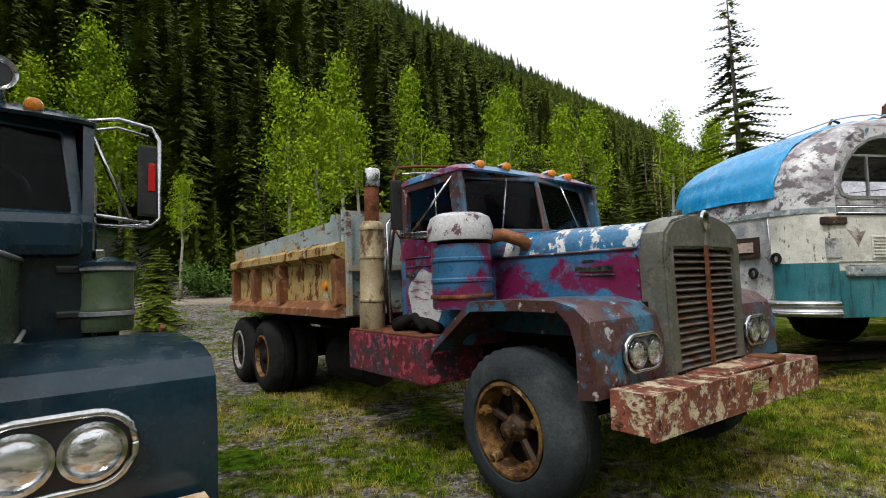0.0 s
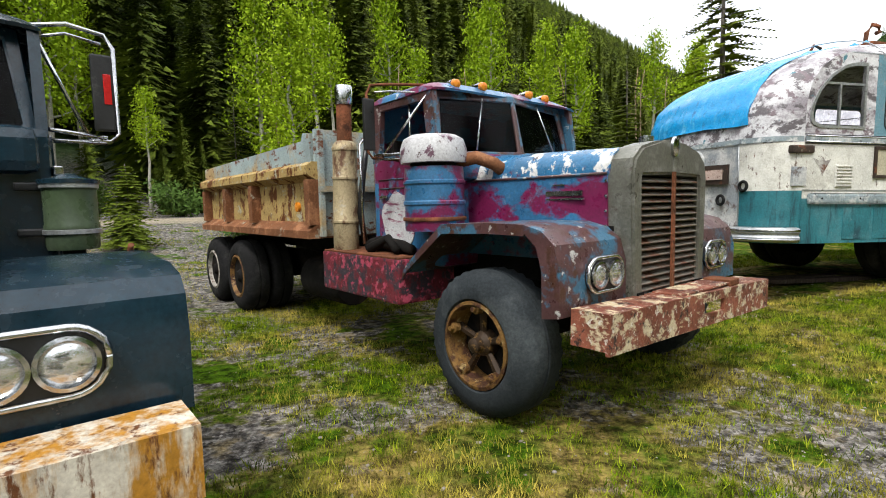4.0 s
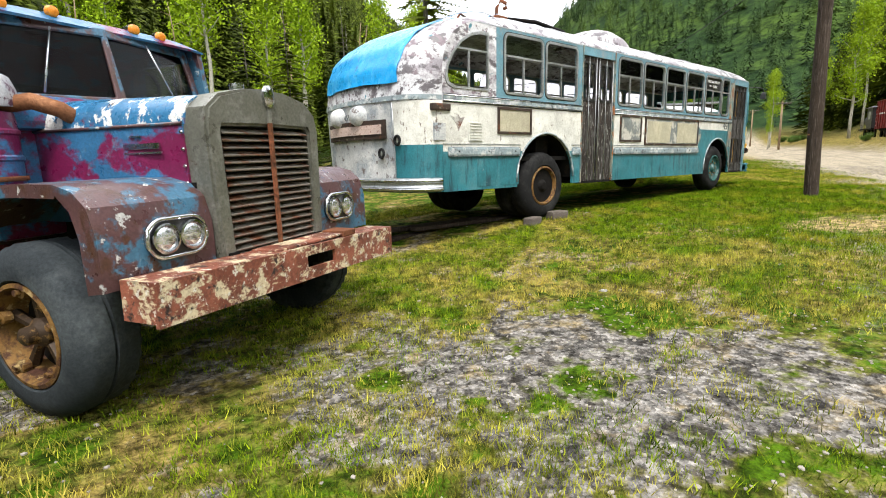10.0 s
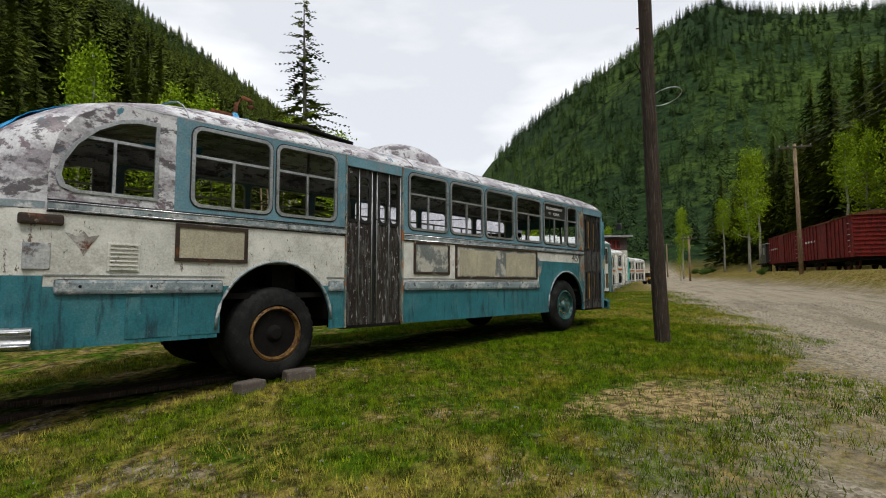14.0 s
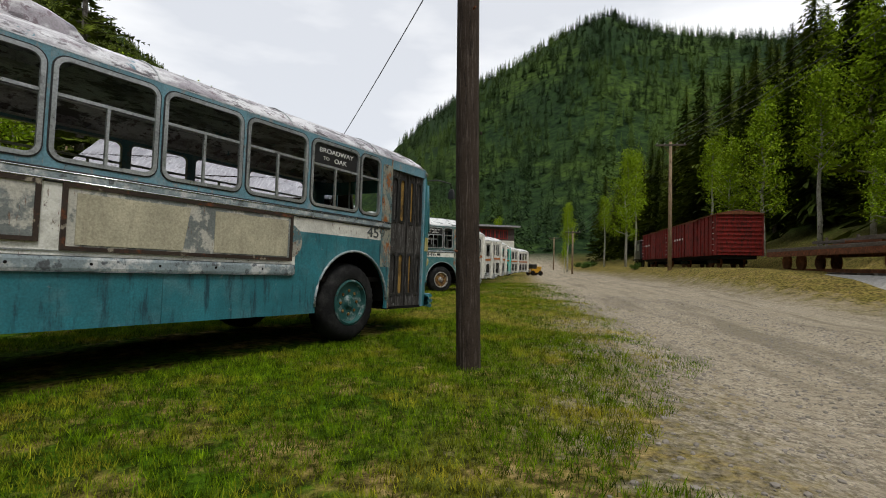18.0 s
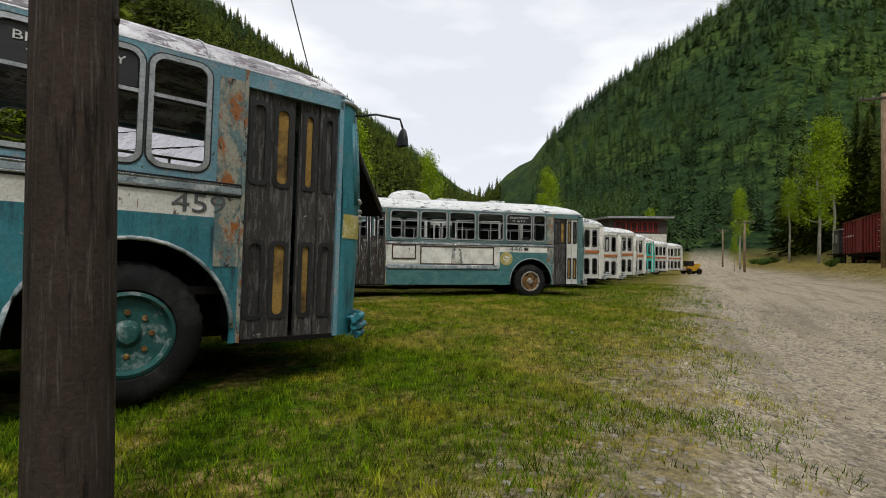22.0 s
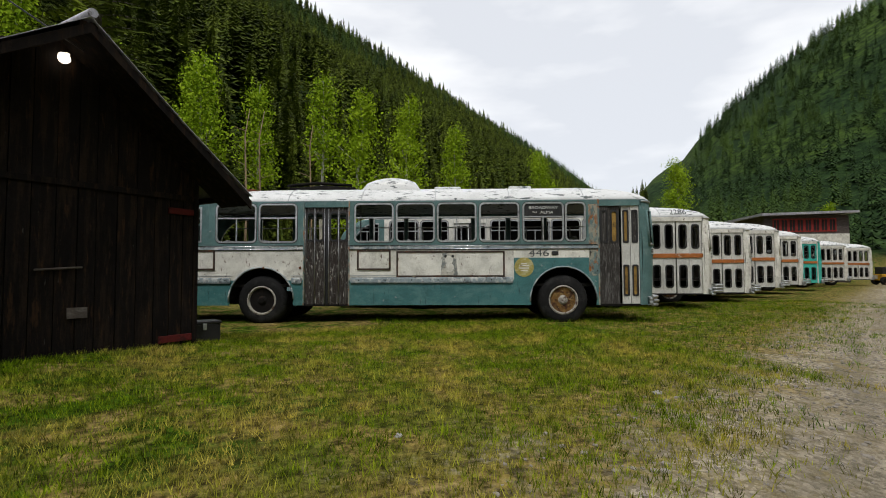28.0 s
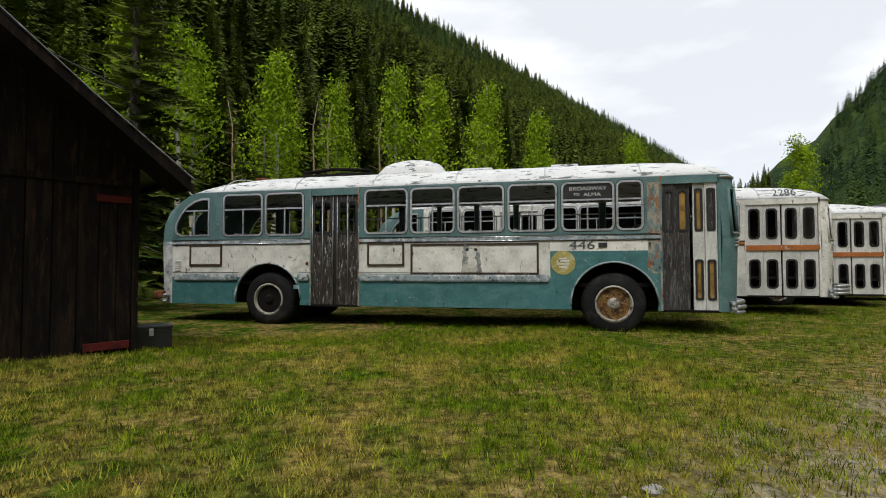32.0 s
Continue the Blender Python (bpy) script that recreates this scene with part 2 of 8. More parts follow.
bumper_m = weathered("bumper_chipped", (0.16, 0.05, 0.03), [((0.30, 0.10, 0.06), 4, 0.48, 0.6, ONE), ((0.62, 0.52, 0.34), 7, 0.52, 0.57, (1, 1, 1.6)), ((0.70, 0.66, 0.56), 24, 0.58, 0.62, ONE), ((0.03, 0.02, 0.018), 11, 0.57, 0.63, ONE), (RUST, 30, 0.58, 0.64, ONE)], 0.55, bump=0.5)
bumper_g = weathered("bumper_white_rust", (0.62, 0.57, 0.47), [((0.42, 0.20, 0.025), 2.2, 0.45, 0.58, (4, 4, 1.0)), ((0.14, 0.05, 0.015), 6, 0.55, 0.64, (4, 4, 1.2))], 0.5, bump=0.4)
dump_out = weathered("dump_box_panel", (0.44, 0.31, 0.12), [((0.14, 0.05, 0.018), 4, 0.5, 0.56, (1.4, 1.4, 1)), ((0.45, 0.44, 0.34), 6, 0.58, 0.63, ONE), (DRUST, 14, 0.6, 0.65, (2, 2, 0.7))], 0.7, bump=0.5)
dump_rust = weathered("dump_box_rust", (0.20, 0.085, 0.04), [((0.36, 0.17, 0.085), 5, 0.5, 0.62, ONE), ((0.34, 0.31, 0.24), 8, 0.6, 0.66, ONE)], 0.75, bump=0.5)
dump_pale = weathered("dump_box_pale", (0.34, 0.42, 0.42), [((0.46, 0.33, 0.16), 1.1, 0.48, 0.58, ONE), (RUST, 5, 0.55, 0.62, (1, 1, 2))], 0.6)
grille_m = weathered("dull_grille_shell", (0.17, 0.17, 0.14), [((0.30, 0.30, 0.27), 6, 0.5, 0.68, ONE), (DRUST, 12, 0.62, 0.7, ONE)], 0.35, 0.4)
slat_m = weathered("grille_slat", (0.20, 0.18, 0.15), [(RUST, 8, 0.5, 0.62, ONE)], 0.45, 0.4)
stack_m = weathered("heat_stained_stack", (0.42, 0.34, 0.20), [((0.14, 0.07, 0.04), 4, 0.5, 0.62, (2, 2, 1)), ((0.42, 0.40, 0.34), 7, 0.58, 0.68, ONE)], 0.5, 0.3)
dome_m = weathered("pale_peeling_dome", (0.52, 0.52, 0.53), [((0.12, 0.05, 0.08), 7, 0.56, 0.6, ONE), (DRUST, 12, 0.62, 0.66, ONE)], 0.4)
green_dark = weathered("dark_teal_gloss", (0.008, 0.024, 0.038), [((0.014, 0.038, 0.055), 3, 0.5, 0.7, ONE), ((0.07, 0.08, 0.08), 16, 0.68, 0.74, ONE)], 0.2, bump=0.06)
green_pan = weathered("olive_green_gloss", (0.055, 0.085, 0.04), [((0.08, 0.11, 0.07), 3, 0.5, 0.7, ONE)], 0.3, bump=0.1)
amber = weathered("amber_lens", (0.75, 0.25, 0.02), [], 0.25, vary=0.1)
red_lens = weathered("red_reflector", (0.55, 0.02, 0.02), [], 0.2, vary=0.1)
# base colour taken near black to match the shed's deep tone
shed_wood = weathered("dark_old_boards", (0.009, 0.007, 0.006), [((0.026, 0.017, 0.011), 3, 0.48, 0.62, (5, 5, 0.5)), ((0.045, 0.024, 0.012), 4, 0.57, 0.66, (4, 4, 0.6)), ((0.10, 0.09, 0.08), 7, 0.66, 0.72, (4, 4, 0.6))], 0.92, bump=0.6)
shed_red = weathered("dark_red_trim", (0.11, 0.018, 0.015), [((0.03, 0.02, 0.018), 6, 0.5, 0.65, ONE)], 0.75)
roof_tin = weathered("worn_tin_roof", (0.38, 0.38, 0.42), [((0.58, 0.58, 0.62), 4, 0.5, 0.62, (1, 5, 1)), ((0.08, 0.06, 0.06), 7, 0.58, 0.68, ONE)], 0.5, 0.2)
pole_wood = weathered("creosoted_pole_wood", (0.05, 0.037, 0.028), [((0.13, 0.105, 0.09), 9, 0.52, 0.66, (6, 6, 0.35)), ((0.02, 0.016, 0.014), 5, 0.56, 0.66, (6, 6, 0.5))], 0.85, bump=0.9)
pole_pale = weathered("sunlit_pole_wood", (0.36, 0.26, 0.17), [((0.15, 0.10, 0.06), 6, 0.5, 0.64, (5, 5, 0.4))], 0.85, bump=0.6)
boxcar_red = weathered("boxcar_red", (0.24, 0.026, 0.022), [((0.08, 0.025, 0.022), 2, 0.46, 0.62, (3, 3, 0.6)), ((0.32, 0.18, 0.15), 9, 0.64, 0.7, DRIP)], 0.7)
wood_old = weathered("weathered_timber", (0.12, 0.10, 0.085), [((0.2, 0.18, 0.16), 7, 0.52, 0.66, (1, 5, 5))], 0.85, bump=0.6)
stone_m = weathered("pale_stone", (0.38, 0.37, 0.35), [((0.22, 0.21, 0.19), 8, 0.5, 0.65, ONE)], 0.8)
reel_red = weathered("reel_red_paint", (0.22, 0.035, 0.04), [((0.12, 0.04, 0.03), 5, 0.5, 0.65, ONE)], 0.6)
bark = weathered("grey_bark", (0.13, 0.115, 0.10), [((0.30, 0.28, 0.25), 5, 0.5, 0.62, (3, 3, 1)), ((0.05, 0.04, 0.035), 9, 0.58, 0.66, ONE)], 0.9)

bark_pale = weathered("pale_poplar_bark", (0.44, 0.42, 0.36), [((0.12, 0.11, 0.09), 5, 0.55, 0.62, (3, 3, 1.5))], 0.85)


def foliage(name, lo, hi, tips, f0=0.35, f1=0.68, clump=0.0):
    m, n, l, bsdf = nodes_of(name)
    geo = n.new("ShaderNodeNewGeometry")
    info = n.new("ShaderNodeObjectInfo")
    col = blend_of(n, l, geo.outputs["Random Per Island"], lo, hi)
    big = ramp_of(n, l, noise_of(n, l, geo.outputs["Position"], 0.12, 3), f0, f1)
    col = blend_of(n, l, big, col, tips)
    col = blend_of(n, l, math_of(n, l, "MULTIPLY", info.outputs["Random"], 0.3), col, hi)
    # clump: darker and lighter patches multiplied into the colour by noise
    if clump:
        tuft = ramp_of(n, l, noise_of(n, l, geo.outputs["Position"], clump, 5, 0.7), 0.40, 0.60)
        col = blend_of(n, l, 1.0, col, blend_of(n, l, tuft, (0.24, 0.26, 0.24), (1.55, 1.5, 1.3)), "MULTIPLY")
    l.new(col, bsdf.inputs["Base Color"])
    bsdf.inputs["Roughness"].default_value = 0.7
    bsdf.inputs["Specular IOR Level"].default_value = 0.06
    return m


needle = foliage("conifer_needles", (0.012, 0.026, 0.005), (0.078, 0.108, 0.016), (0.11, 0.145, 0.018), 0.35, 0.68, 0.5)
# broad lighter patches painted into the trees, for pale stands and lit bands
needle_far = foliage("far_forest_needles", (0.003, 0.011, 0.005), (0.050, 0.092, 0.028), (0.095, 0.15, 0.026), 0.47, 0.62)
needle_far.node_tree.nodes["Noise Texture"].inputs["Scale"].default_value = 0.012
leaf_new = foliage("spring_leaves", (0.09, 0.18, 0.004), (0.34, 0.46, 0.022), (0.20, 0.31, 0.010))
leaf_bush = foliage("bush_leaves", (0.03, 0.075, 0.015), (0.10, 0.17, 0.03), (0.07, 0.12, 0.025))
needle_young = foliage("young_conifer_needles", (0.05, 0.09, 0.01), (0.20, 0.25, 0.03), (0.14, 0.19, 0.02))
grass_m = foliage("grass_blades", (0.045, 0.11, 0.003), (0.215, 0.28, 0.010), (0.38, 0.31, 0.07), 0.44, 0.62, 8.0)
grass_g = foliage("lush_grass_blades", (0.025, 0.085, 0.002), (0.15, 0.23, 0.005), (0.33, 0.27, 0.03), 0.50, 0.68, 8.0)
for gm in (grass_m, grass_g):
    gm.node_tree.nodes["Noise Texture"].inputs["Scale"].default_value = 1.1
    gm.node_tree.nodes["Noise Texture"].inputs["Detail"].default_value = 6

# glass: thin, with a dusty reflection
glass, gn, gl, gb = nodes_of("dusty_window_glass")
gt = gn.new("ShaderNodeBsdfTransparent")
gt.inputs["Color"].default_value = (0.80, 0.84, 0.84, 1)
gg = gn.new("ShaderNodeBsdfGlossy")
gg.inputs["Roughness"].default_value = 0.06
gf = gn.new("ShaderNodeFresnel")
gf.inputs["IOR"].default_value = 1.17
gx = gn.new("ShaderNodeMixShader")
gl.new(gf.outputs[0], gx.inputs[0])
gl.new(gt.outputs[0], gx.inputs[1])
gl.new(gg.outputs[0], gx.inputs[2])
gl.new(gx.outputs[0], gn["Material Output"].inputs["Surface"])
# darker tint stands in for the shade inside the truck cabs
cab_glass = glass.copy()
cab_glass.name = "grimy_cab_glass"
cab_glass.node_tree.nodes["Transparent BSDF"].inputs["Color"].default_value = (0.38, 0.41, 0.42, 1)
lens_m = weathered("headlight_lens", (0.85, 0.87, 0.88), [((0.35, 0.36, 0.36), 14, 0.52, 0.6, (1, 1, 3))], 0.08, 0.8, bump=0.2, grain=30)


# ---- ground shape ----
def sm(a, b, v):
    t = np.clip((v - a) / (b - a), 0, 1)
    return t * t * (3 - 2 * t)


CX, CY = 3.0, -4.0
C36, S36 = math.cos(radians(36)), math.sin(radians(36))
C24, S24 = math.cos(radians(24)), math.sin(radians(24))


def road_side(x, y):
    """Metres from the gravel road's near edge: below 0 on the road."""
    return (y + 4.2) * C24 - (x - 5.0) * S24


def ground_z(x, y):
    x, y = np.asarray(x, float), np.asarray(y, float)
    s = road_side(x, y)
    z = -0.33 + 0.33 * sm(-5.0, 0.5, x + 0.15 * y) - 0.13 * sm(0.0, -1.5, s) * sm(30, 12, x)
    z = z + 0.16 * np.exp(-(((x - 9.4) / 2.2) ** 2 + ((y - 4.6) / 1.8) ** 2))
    z = z + 1.25 * sm(-7.0, -11.0, s) * sm(8, 34, x)
    z = z + 0.025 * np.sin(x * 1.3 + 0.7 * y) * np.cos(y * 1.1 - 0.4 * x)
    # wooded bank behind the railway
    z = z + 0.55 * np.clip(-s - 15.5, 0, 70) * sm(16, 34, x) * sm(150, 95, x)
    # valley wall to the north-west, its slope fitted to the camera's view
    d = -(x - CX) * S36 + (y - CY) * C36
    up = np.maximum(d - 31.0, 0)
    z = z + 1.1 * sm(13, 29, d) * sm(60, 20, x)
    z = z + 0.745 * np.minimum(up, 420) * sm(0, 25, up) + 6 * sm(40, 160, up) * np.sin(x * 0.021 + 1) * np.sin(y * 0.017)
    # mountain to the east, its ridge shaped by bearing to fit the camera's view
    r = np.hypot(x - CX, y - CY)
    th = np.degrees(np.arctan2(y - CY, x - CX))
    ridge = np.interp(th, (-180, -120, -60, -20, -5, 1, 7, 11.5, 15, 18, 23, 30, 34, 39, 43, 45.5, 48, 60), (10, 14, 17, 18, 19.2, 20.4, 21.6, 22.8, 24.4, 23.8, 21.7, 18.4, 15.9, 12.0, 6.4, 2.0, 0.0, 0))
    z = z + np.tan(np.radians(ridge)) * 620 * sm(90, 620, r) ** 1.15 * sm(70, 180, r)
    return z


def gz(x, y):
    return float(ground_z(x, y))


def mesh_from(name, verts, faces, mat, smooth=False):
    """A mesh from numpy arrays of verts (n, 3) and tris or quads (m, k)."""
    me = bpy.data.meshes.new(name)
    verts, faces = np.asarray(verts, np.float32), np.asarray(faces, np.int32)
    k = faces.shape[1]
    me.vertices.add(len(verts))
    me.vertices.foreach_set("co", verts.ravel())
    me.loops.add(faces.size)
    me.loops.foreach_set("vertex_index", faces.ravel())
    me.polygons.add(len(faces))
    me.polygons.foreach_set("loop_start", np.arange(len(faces), dtype=np.int32) * k)
    me.polygons.foreach_set("use_smooth", np.full(len(faces), smooth))
    me.update(calc_edges=True)
    me.validate()
    me.materials.append(mat)
    return me


# ground material: grass, dry grass, dirt and gravel by place
soil, n, l, bsdf = nodes_of("yard_ground")
pos = n.new("ShaderNodeNewGeometry").outputs["Position"]
sep = n.new("ShaderNodeSeparateXYZ")
l.new(pos, sep.inputs[0])
side = math_of(n, l, "SUBTRACT", math_of(n, l, "MULTIPLY", math_of(n, l, "ADD", sep.outputs[1], 4.2), C24), math_of(n, l, "MULTIPLY", math_of(n, l, "SUBTRACT", sep.outputs[0], 5.0), S24))
big = noise_of(n, l, pos, 0.5, 4)
mid = noise_of(n, l, pos, 1.7, 6, 0.65)
fine = noise_of(n, l, pos, 40.0, 5, 0.7)
peb = n.new("ShaderNodeTexVoronoi")
peb.inputs["Scale"].default_value = 38.0
l.new(pos, peb.inputs["Vector"])
speck = noise_of(n, l, pos, 11.0, 4, 0.75)
gravel = blend_of(n, l, peb.outputs["Color"], (0.11, 0.092, 0.066), (0.62, 0.54, 0.41))
gravel = blend_of(n, l, ramp_of(n, l, mid, 0.4, 0.7), gravel, (0.36, 0.305, 0.215))
gravel = blend_of(n, l, math_of(n, l, "MULTIPLY", ramp_of(n, l, speck, 0.52, 0.62), 0.6), gravel, (0.12, 0.10, 0.078))
lane = n.new("ShaderNodeMapping")
lane.vector_type = "TEXTURE"
lane.inputs["Rotation"].default_value, lane.inputs["Scale"].default_value = (0, 0, radians(24)), (9.0, 1.0, 1.0)
l.new(pos, lane.inputs["Vector"])
ruts = ramp_of(n, l, noise_of(n, l, lane.outputs[0], 1.3, 6, 0.7), 0.46, 0.62)
gravel = blend_of(n, l, math_of(n, l, "MULTIPLY", ruts, 0.55), gravel, blend_of(n, l, speck, (0.07, 0.062, 0.045), (0.20, 0.175, 0.12)))
green = blend_of(n, l, fine, (0.012, 0.045, 0.002), (0.085, 0.15, 0.006))
dry = blend_of(n, l, fine, (0.085, 0.062, 0.018), (0.36, 0.275, 0.085))
lush = math_of(n, l, "MULTIPLY", math_of(n, l, "MULTIPLY", ramp_of(n, l, sep.outputs[0], -3.0, 4.0), ramp_of(n, l, sep.outputs[0], 12.0, 8.0)), 0.06)
turf = blend_of(n, l, ramp_of(n, l, math_of(n, l, "SUBTRACT", mid, lush), 0.42, 0.56), green, dry)


def spot(x, y, rx, ry, turn):
    """1 in the middle of a worn oval patch, 0 at its rim."""
    mp = n.new("ShaderNodeMapping")
    mp.vector_type = "TEXTURE"
    mp.inputs["Location"].default_value, mp.inputs["Rotation"].default_value, mp.inputs["Scale"].default_value = (x, y, 0), (0, 0, radians(turn)), (rx, ry, 9)
    l.new(pos, mp.inputs["Vector"])
    ln = n.new("ShaderNodeVectorMath")
    ln.operation = "LENGTH"
    l.new(mp.outputs[0], ln.inputs[0])
    return ramp_of(n, l, ln.outputs["Value"], 1.25, 0.35)


dirt = blend_of(n, l, peb.outputs["Color"], (0.035, 0.031, 0.03), (0.34, 0.32, 0.315))
dirt = blend_of(n, l, math_of(n, l, "MULTIPLY", ramp_of(n, l, speck, 0.5, 0.6), 0.7), dirt, (0.07, 0.06, 0.05))
worn = math_of(n, l, "ADD", math_of(n, l, "MULTIPLY", spot(-3.4, -3.7, 2.1, 1.3, -48), 0.11), math_of(n, l, "MULTIPLY", spot(-6.9, -2.5, 1.5, 0.8, 20), -0.16))
yard = ramp_of(n, l, math_of(n, l, "ADD", math_of(n, l, "ADD", mid, worn), math_of(n, l, "MULTIPLY", math_of(n, l, "SUBTRACT", -3.0, sep.outputs[0]), 0.018)), 0.55, 0.61)
turf = blend_of(n, l, math_of(n, l, "MULTIPLY", yard, ramp_of(n, l, sep.outputs[0], 14.0, 2.0)), turf, dirt)
sandy = ramp_of(n, l, math_of(n, l, "ADD", mid, math_of(n, l, "MULTIPLY", spot(2.1, -3.5, 1.4, 0.8, -30), 0.26)), 0.58, 0.72)
margin = math_of(n, l, "MULTIPLY", ramp_of(n, l, math_of(n, l, "ADD", side, math_of(n, l, "MULTIPLY", math_of(n, l, "SUBTRACT", mid, 0.5), 5.0)), 2.0, 0.2), 0.75)
turf = blend_of(n, l, margin, turf, dry)
turf = blend_of(n, l, sandy, turf, blend_of(n, l, fine, (0.13, 0.095, 0.04), (0.50, 0.38, 0.19)))
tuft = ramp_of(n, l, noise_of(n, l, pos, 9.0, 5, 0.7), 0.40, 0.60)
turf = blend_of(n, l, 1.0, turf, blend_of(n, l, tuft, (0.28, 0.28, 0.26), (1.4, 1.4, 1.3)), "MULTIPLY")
verge = math_of(n, l, "MULTIPLY", math_of(n, l, "MULTIPLY", ramp_of(n, l, sep.outputs[0], 3.5, 0.5), ramp_of(n, l, sep.outputs[0], -7.0, -4.0)), 1.5)
edge = math_of(n, l, "ADD", math_of(n, l, "SUBTRACT", side, verge), math_of(n, l, "MULTIPLY", math_of(n, l, "SUBTRACT", mid, 0.5), 3.5))
on_road = math_of(n, l, "MULTIPLY", ramp_of(n, l, math_of(n, l, "ADD", edge, math_of(n, l, "MULTIPLY", math_of(n, l, "SUBTRACT", speck, 0.5), 3.0)), 0.9, -0.7), ramp_of(n, l, edge, -9.2, -7.6))
inland = math_of(n, l, "SUBTRACT", math_of(n, l, "MULTIPLY", math_of(n, l, "SUBTRACT", sep.outputs[1], CY), C36), math_of(n, l, "MULTIPLY", math_of(n, l, "SUBTRACT", sep.outputs[0], CX), S36))
back = math_of(n, l, "MULTIPLY", ramp_of(n, l, inland, 25.0, 26.0), ramp_of(n, l, inland, 30.0, 29.0))
on_road = math_of(n, l, "MAXIMUM", on_road, math_of(n, l, "MULTIPLY", back, 0.85))
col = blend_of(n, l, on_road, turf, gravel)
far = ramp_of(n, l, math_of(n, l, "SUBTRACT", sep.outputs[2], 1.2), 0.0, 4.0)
# tree crowns and the dark between them, painted into the slope's colour
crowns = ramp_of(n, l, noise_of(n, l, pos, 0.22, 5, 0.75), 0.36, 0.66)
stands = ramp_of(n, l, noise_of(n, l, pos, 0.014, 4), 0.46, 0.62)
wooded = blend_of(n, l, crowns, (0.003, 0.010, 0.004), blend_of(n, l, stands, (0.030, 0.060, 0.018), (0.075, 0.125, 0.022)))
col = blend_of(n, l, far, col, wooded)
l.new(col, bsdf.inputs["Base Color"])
bsdf.inputs["Roughness"].default_value = 0.95
bsdf.inputs["Specular IOR Level"].default_value = 0.05
bp = n.new("ShaderNodeBump")
bp.inputs["Strength"].default_value, bp.inputs["Distance"].default_value = 0.8, 0.03
l.new(math_of(n, l, "ADD", fine, peb.outputs["Distance"]), bp.inputs["Height"])
l.new(bp.outputs[0], bsdf.inputs["Normal"])

# one sheet, fine near the walk and coarse towards the hills
rings = np.concatenate([np.linspace(0.02, 30, 76), np.geomspace(31, 1500, 84)])
spokes = np.linspace(0, 2 * math.pi, 261)[:-1]
rr_, tt_ = np.meshgrid(rings, spokes, indexing="ij")
gx_, gy_ = CX + rr_ * np.cos(tt_), CY + rr_ * np.sin(tt_)
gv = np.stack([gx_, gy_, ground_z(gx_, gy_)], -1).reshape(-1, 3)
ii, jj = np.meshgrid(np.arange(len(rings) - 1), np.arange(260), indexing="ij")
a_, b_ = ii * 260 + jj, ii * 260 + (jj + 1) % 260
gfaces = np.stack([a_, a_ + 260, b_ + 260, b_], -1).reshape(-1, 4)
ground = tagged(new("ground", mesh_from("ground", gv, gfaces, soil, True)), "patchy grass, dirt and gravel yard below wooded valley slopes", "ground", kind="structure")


# ---- building helpers ----
def part(name, bm, material, parent, label=""):
    """Links a bmesh as one mesh object under a thing or a part."""
    me = bpy.data.meshes.new(name)
    bm.normal_update()
    bm.to_mesh(me)
    bm.free()
    me.materials.append(material)
    ob = new(name, me)
    ob.parent = parent
    if label:
        ob["label"] = label
    return ob


def thing(name, label, category, group="", kind=""):
    return tagged(new(name), label, category, group, kind)


def smooth_faces(bm, limit=0.6):
    for f in bm.faces:
        f.smooth = True
    for e in bm.edges:
        if len(e.link_faces) == 2 and e.calc_face_angle(0) > limit:
            e.smooth = False
    return bm


def add_box(bm, x0, x1, y0, y1, z0, z1, bevel=0.0):
    vs = bmesh.ops.create_cube(bm, size=1)["verts"]
    bmesh.ops.scale(bm, vec=(x1 - x0, y1 - y0, z1 - z0), verts=vs)
    bmesh.ops.translate(bm, vec=((x0 + x1) / 2, (y0 + y1) / 2, (z0 + z1) / 2), verts=vs)
    if bevel:
        es = list({e for v in vs for e in v.link_edges})
        bmesh.ops.bevel(bm, geom=es, offset=bevel, segments=2, profile=0.6, affect="EDGES")
    return vs


def box_bm(x0, x1, y0, y1, z0, z1, bevel=0.0):
    bm = bmesh.new()
    add_box(bm, x0, x1, y0, y1, z0, z1, bevel)
    return bm


def add_lathe(bm, profile, m, seg=24, closed=False, caps=True):
    """Turns (radius, height) pairs round the z axis of the pose m."""
    rows = []
    for r, h in profile:
        rows.append([bm.verts.new(m @ Vector((r * math.cos(2 * math.pi * k / seg), r * math.sin(2 * math.pi * k / seg), h))) for k in range(seg)])
    pairs = list(zip(rows, rows[1:])) + ([(rows[-1], rows[0])] if closed else [])
    for a, b in pairs:
        for k in range(seg):
            bm.faces.new((a[k], a[(k + 1) % seg], b[(k + 1) % seg], b[k]))
    if not closed and caps:
        if profile[0][0] > 1e-4:
            bm.faces.new(rows[0][::-1])
        if profile[-1][0] > 1e-4:
            bm.faces.new(rows[-1])
    return rows


def lathe_bm(profile, m, seg=24, closed=False, caps=True):
    bm = bmesh.new()
    add_lathe(bm, profile, m, seg, closed, caps)
    bmesh.ops.remove_doubles(bm, verts=bm.verts, dist=1e-5)
    bmesh.ops.recalc_face_normals(bm, faces=bm.faces)
    return smooth_faces(bm)


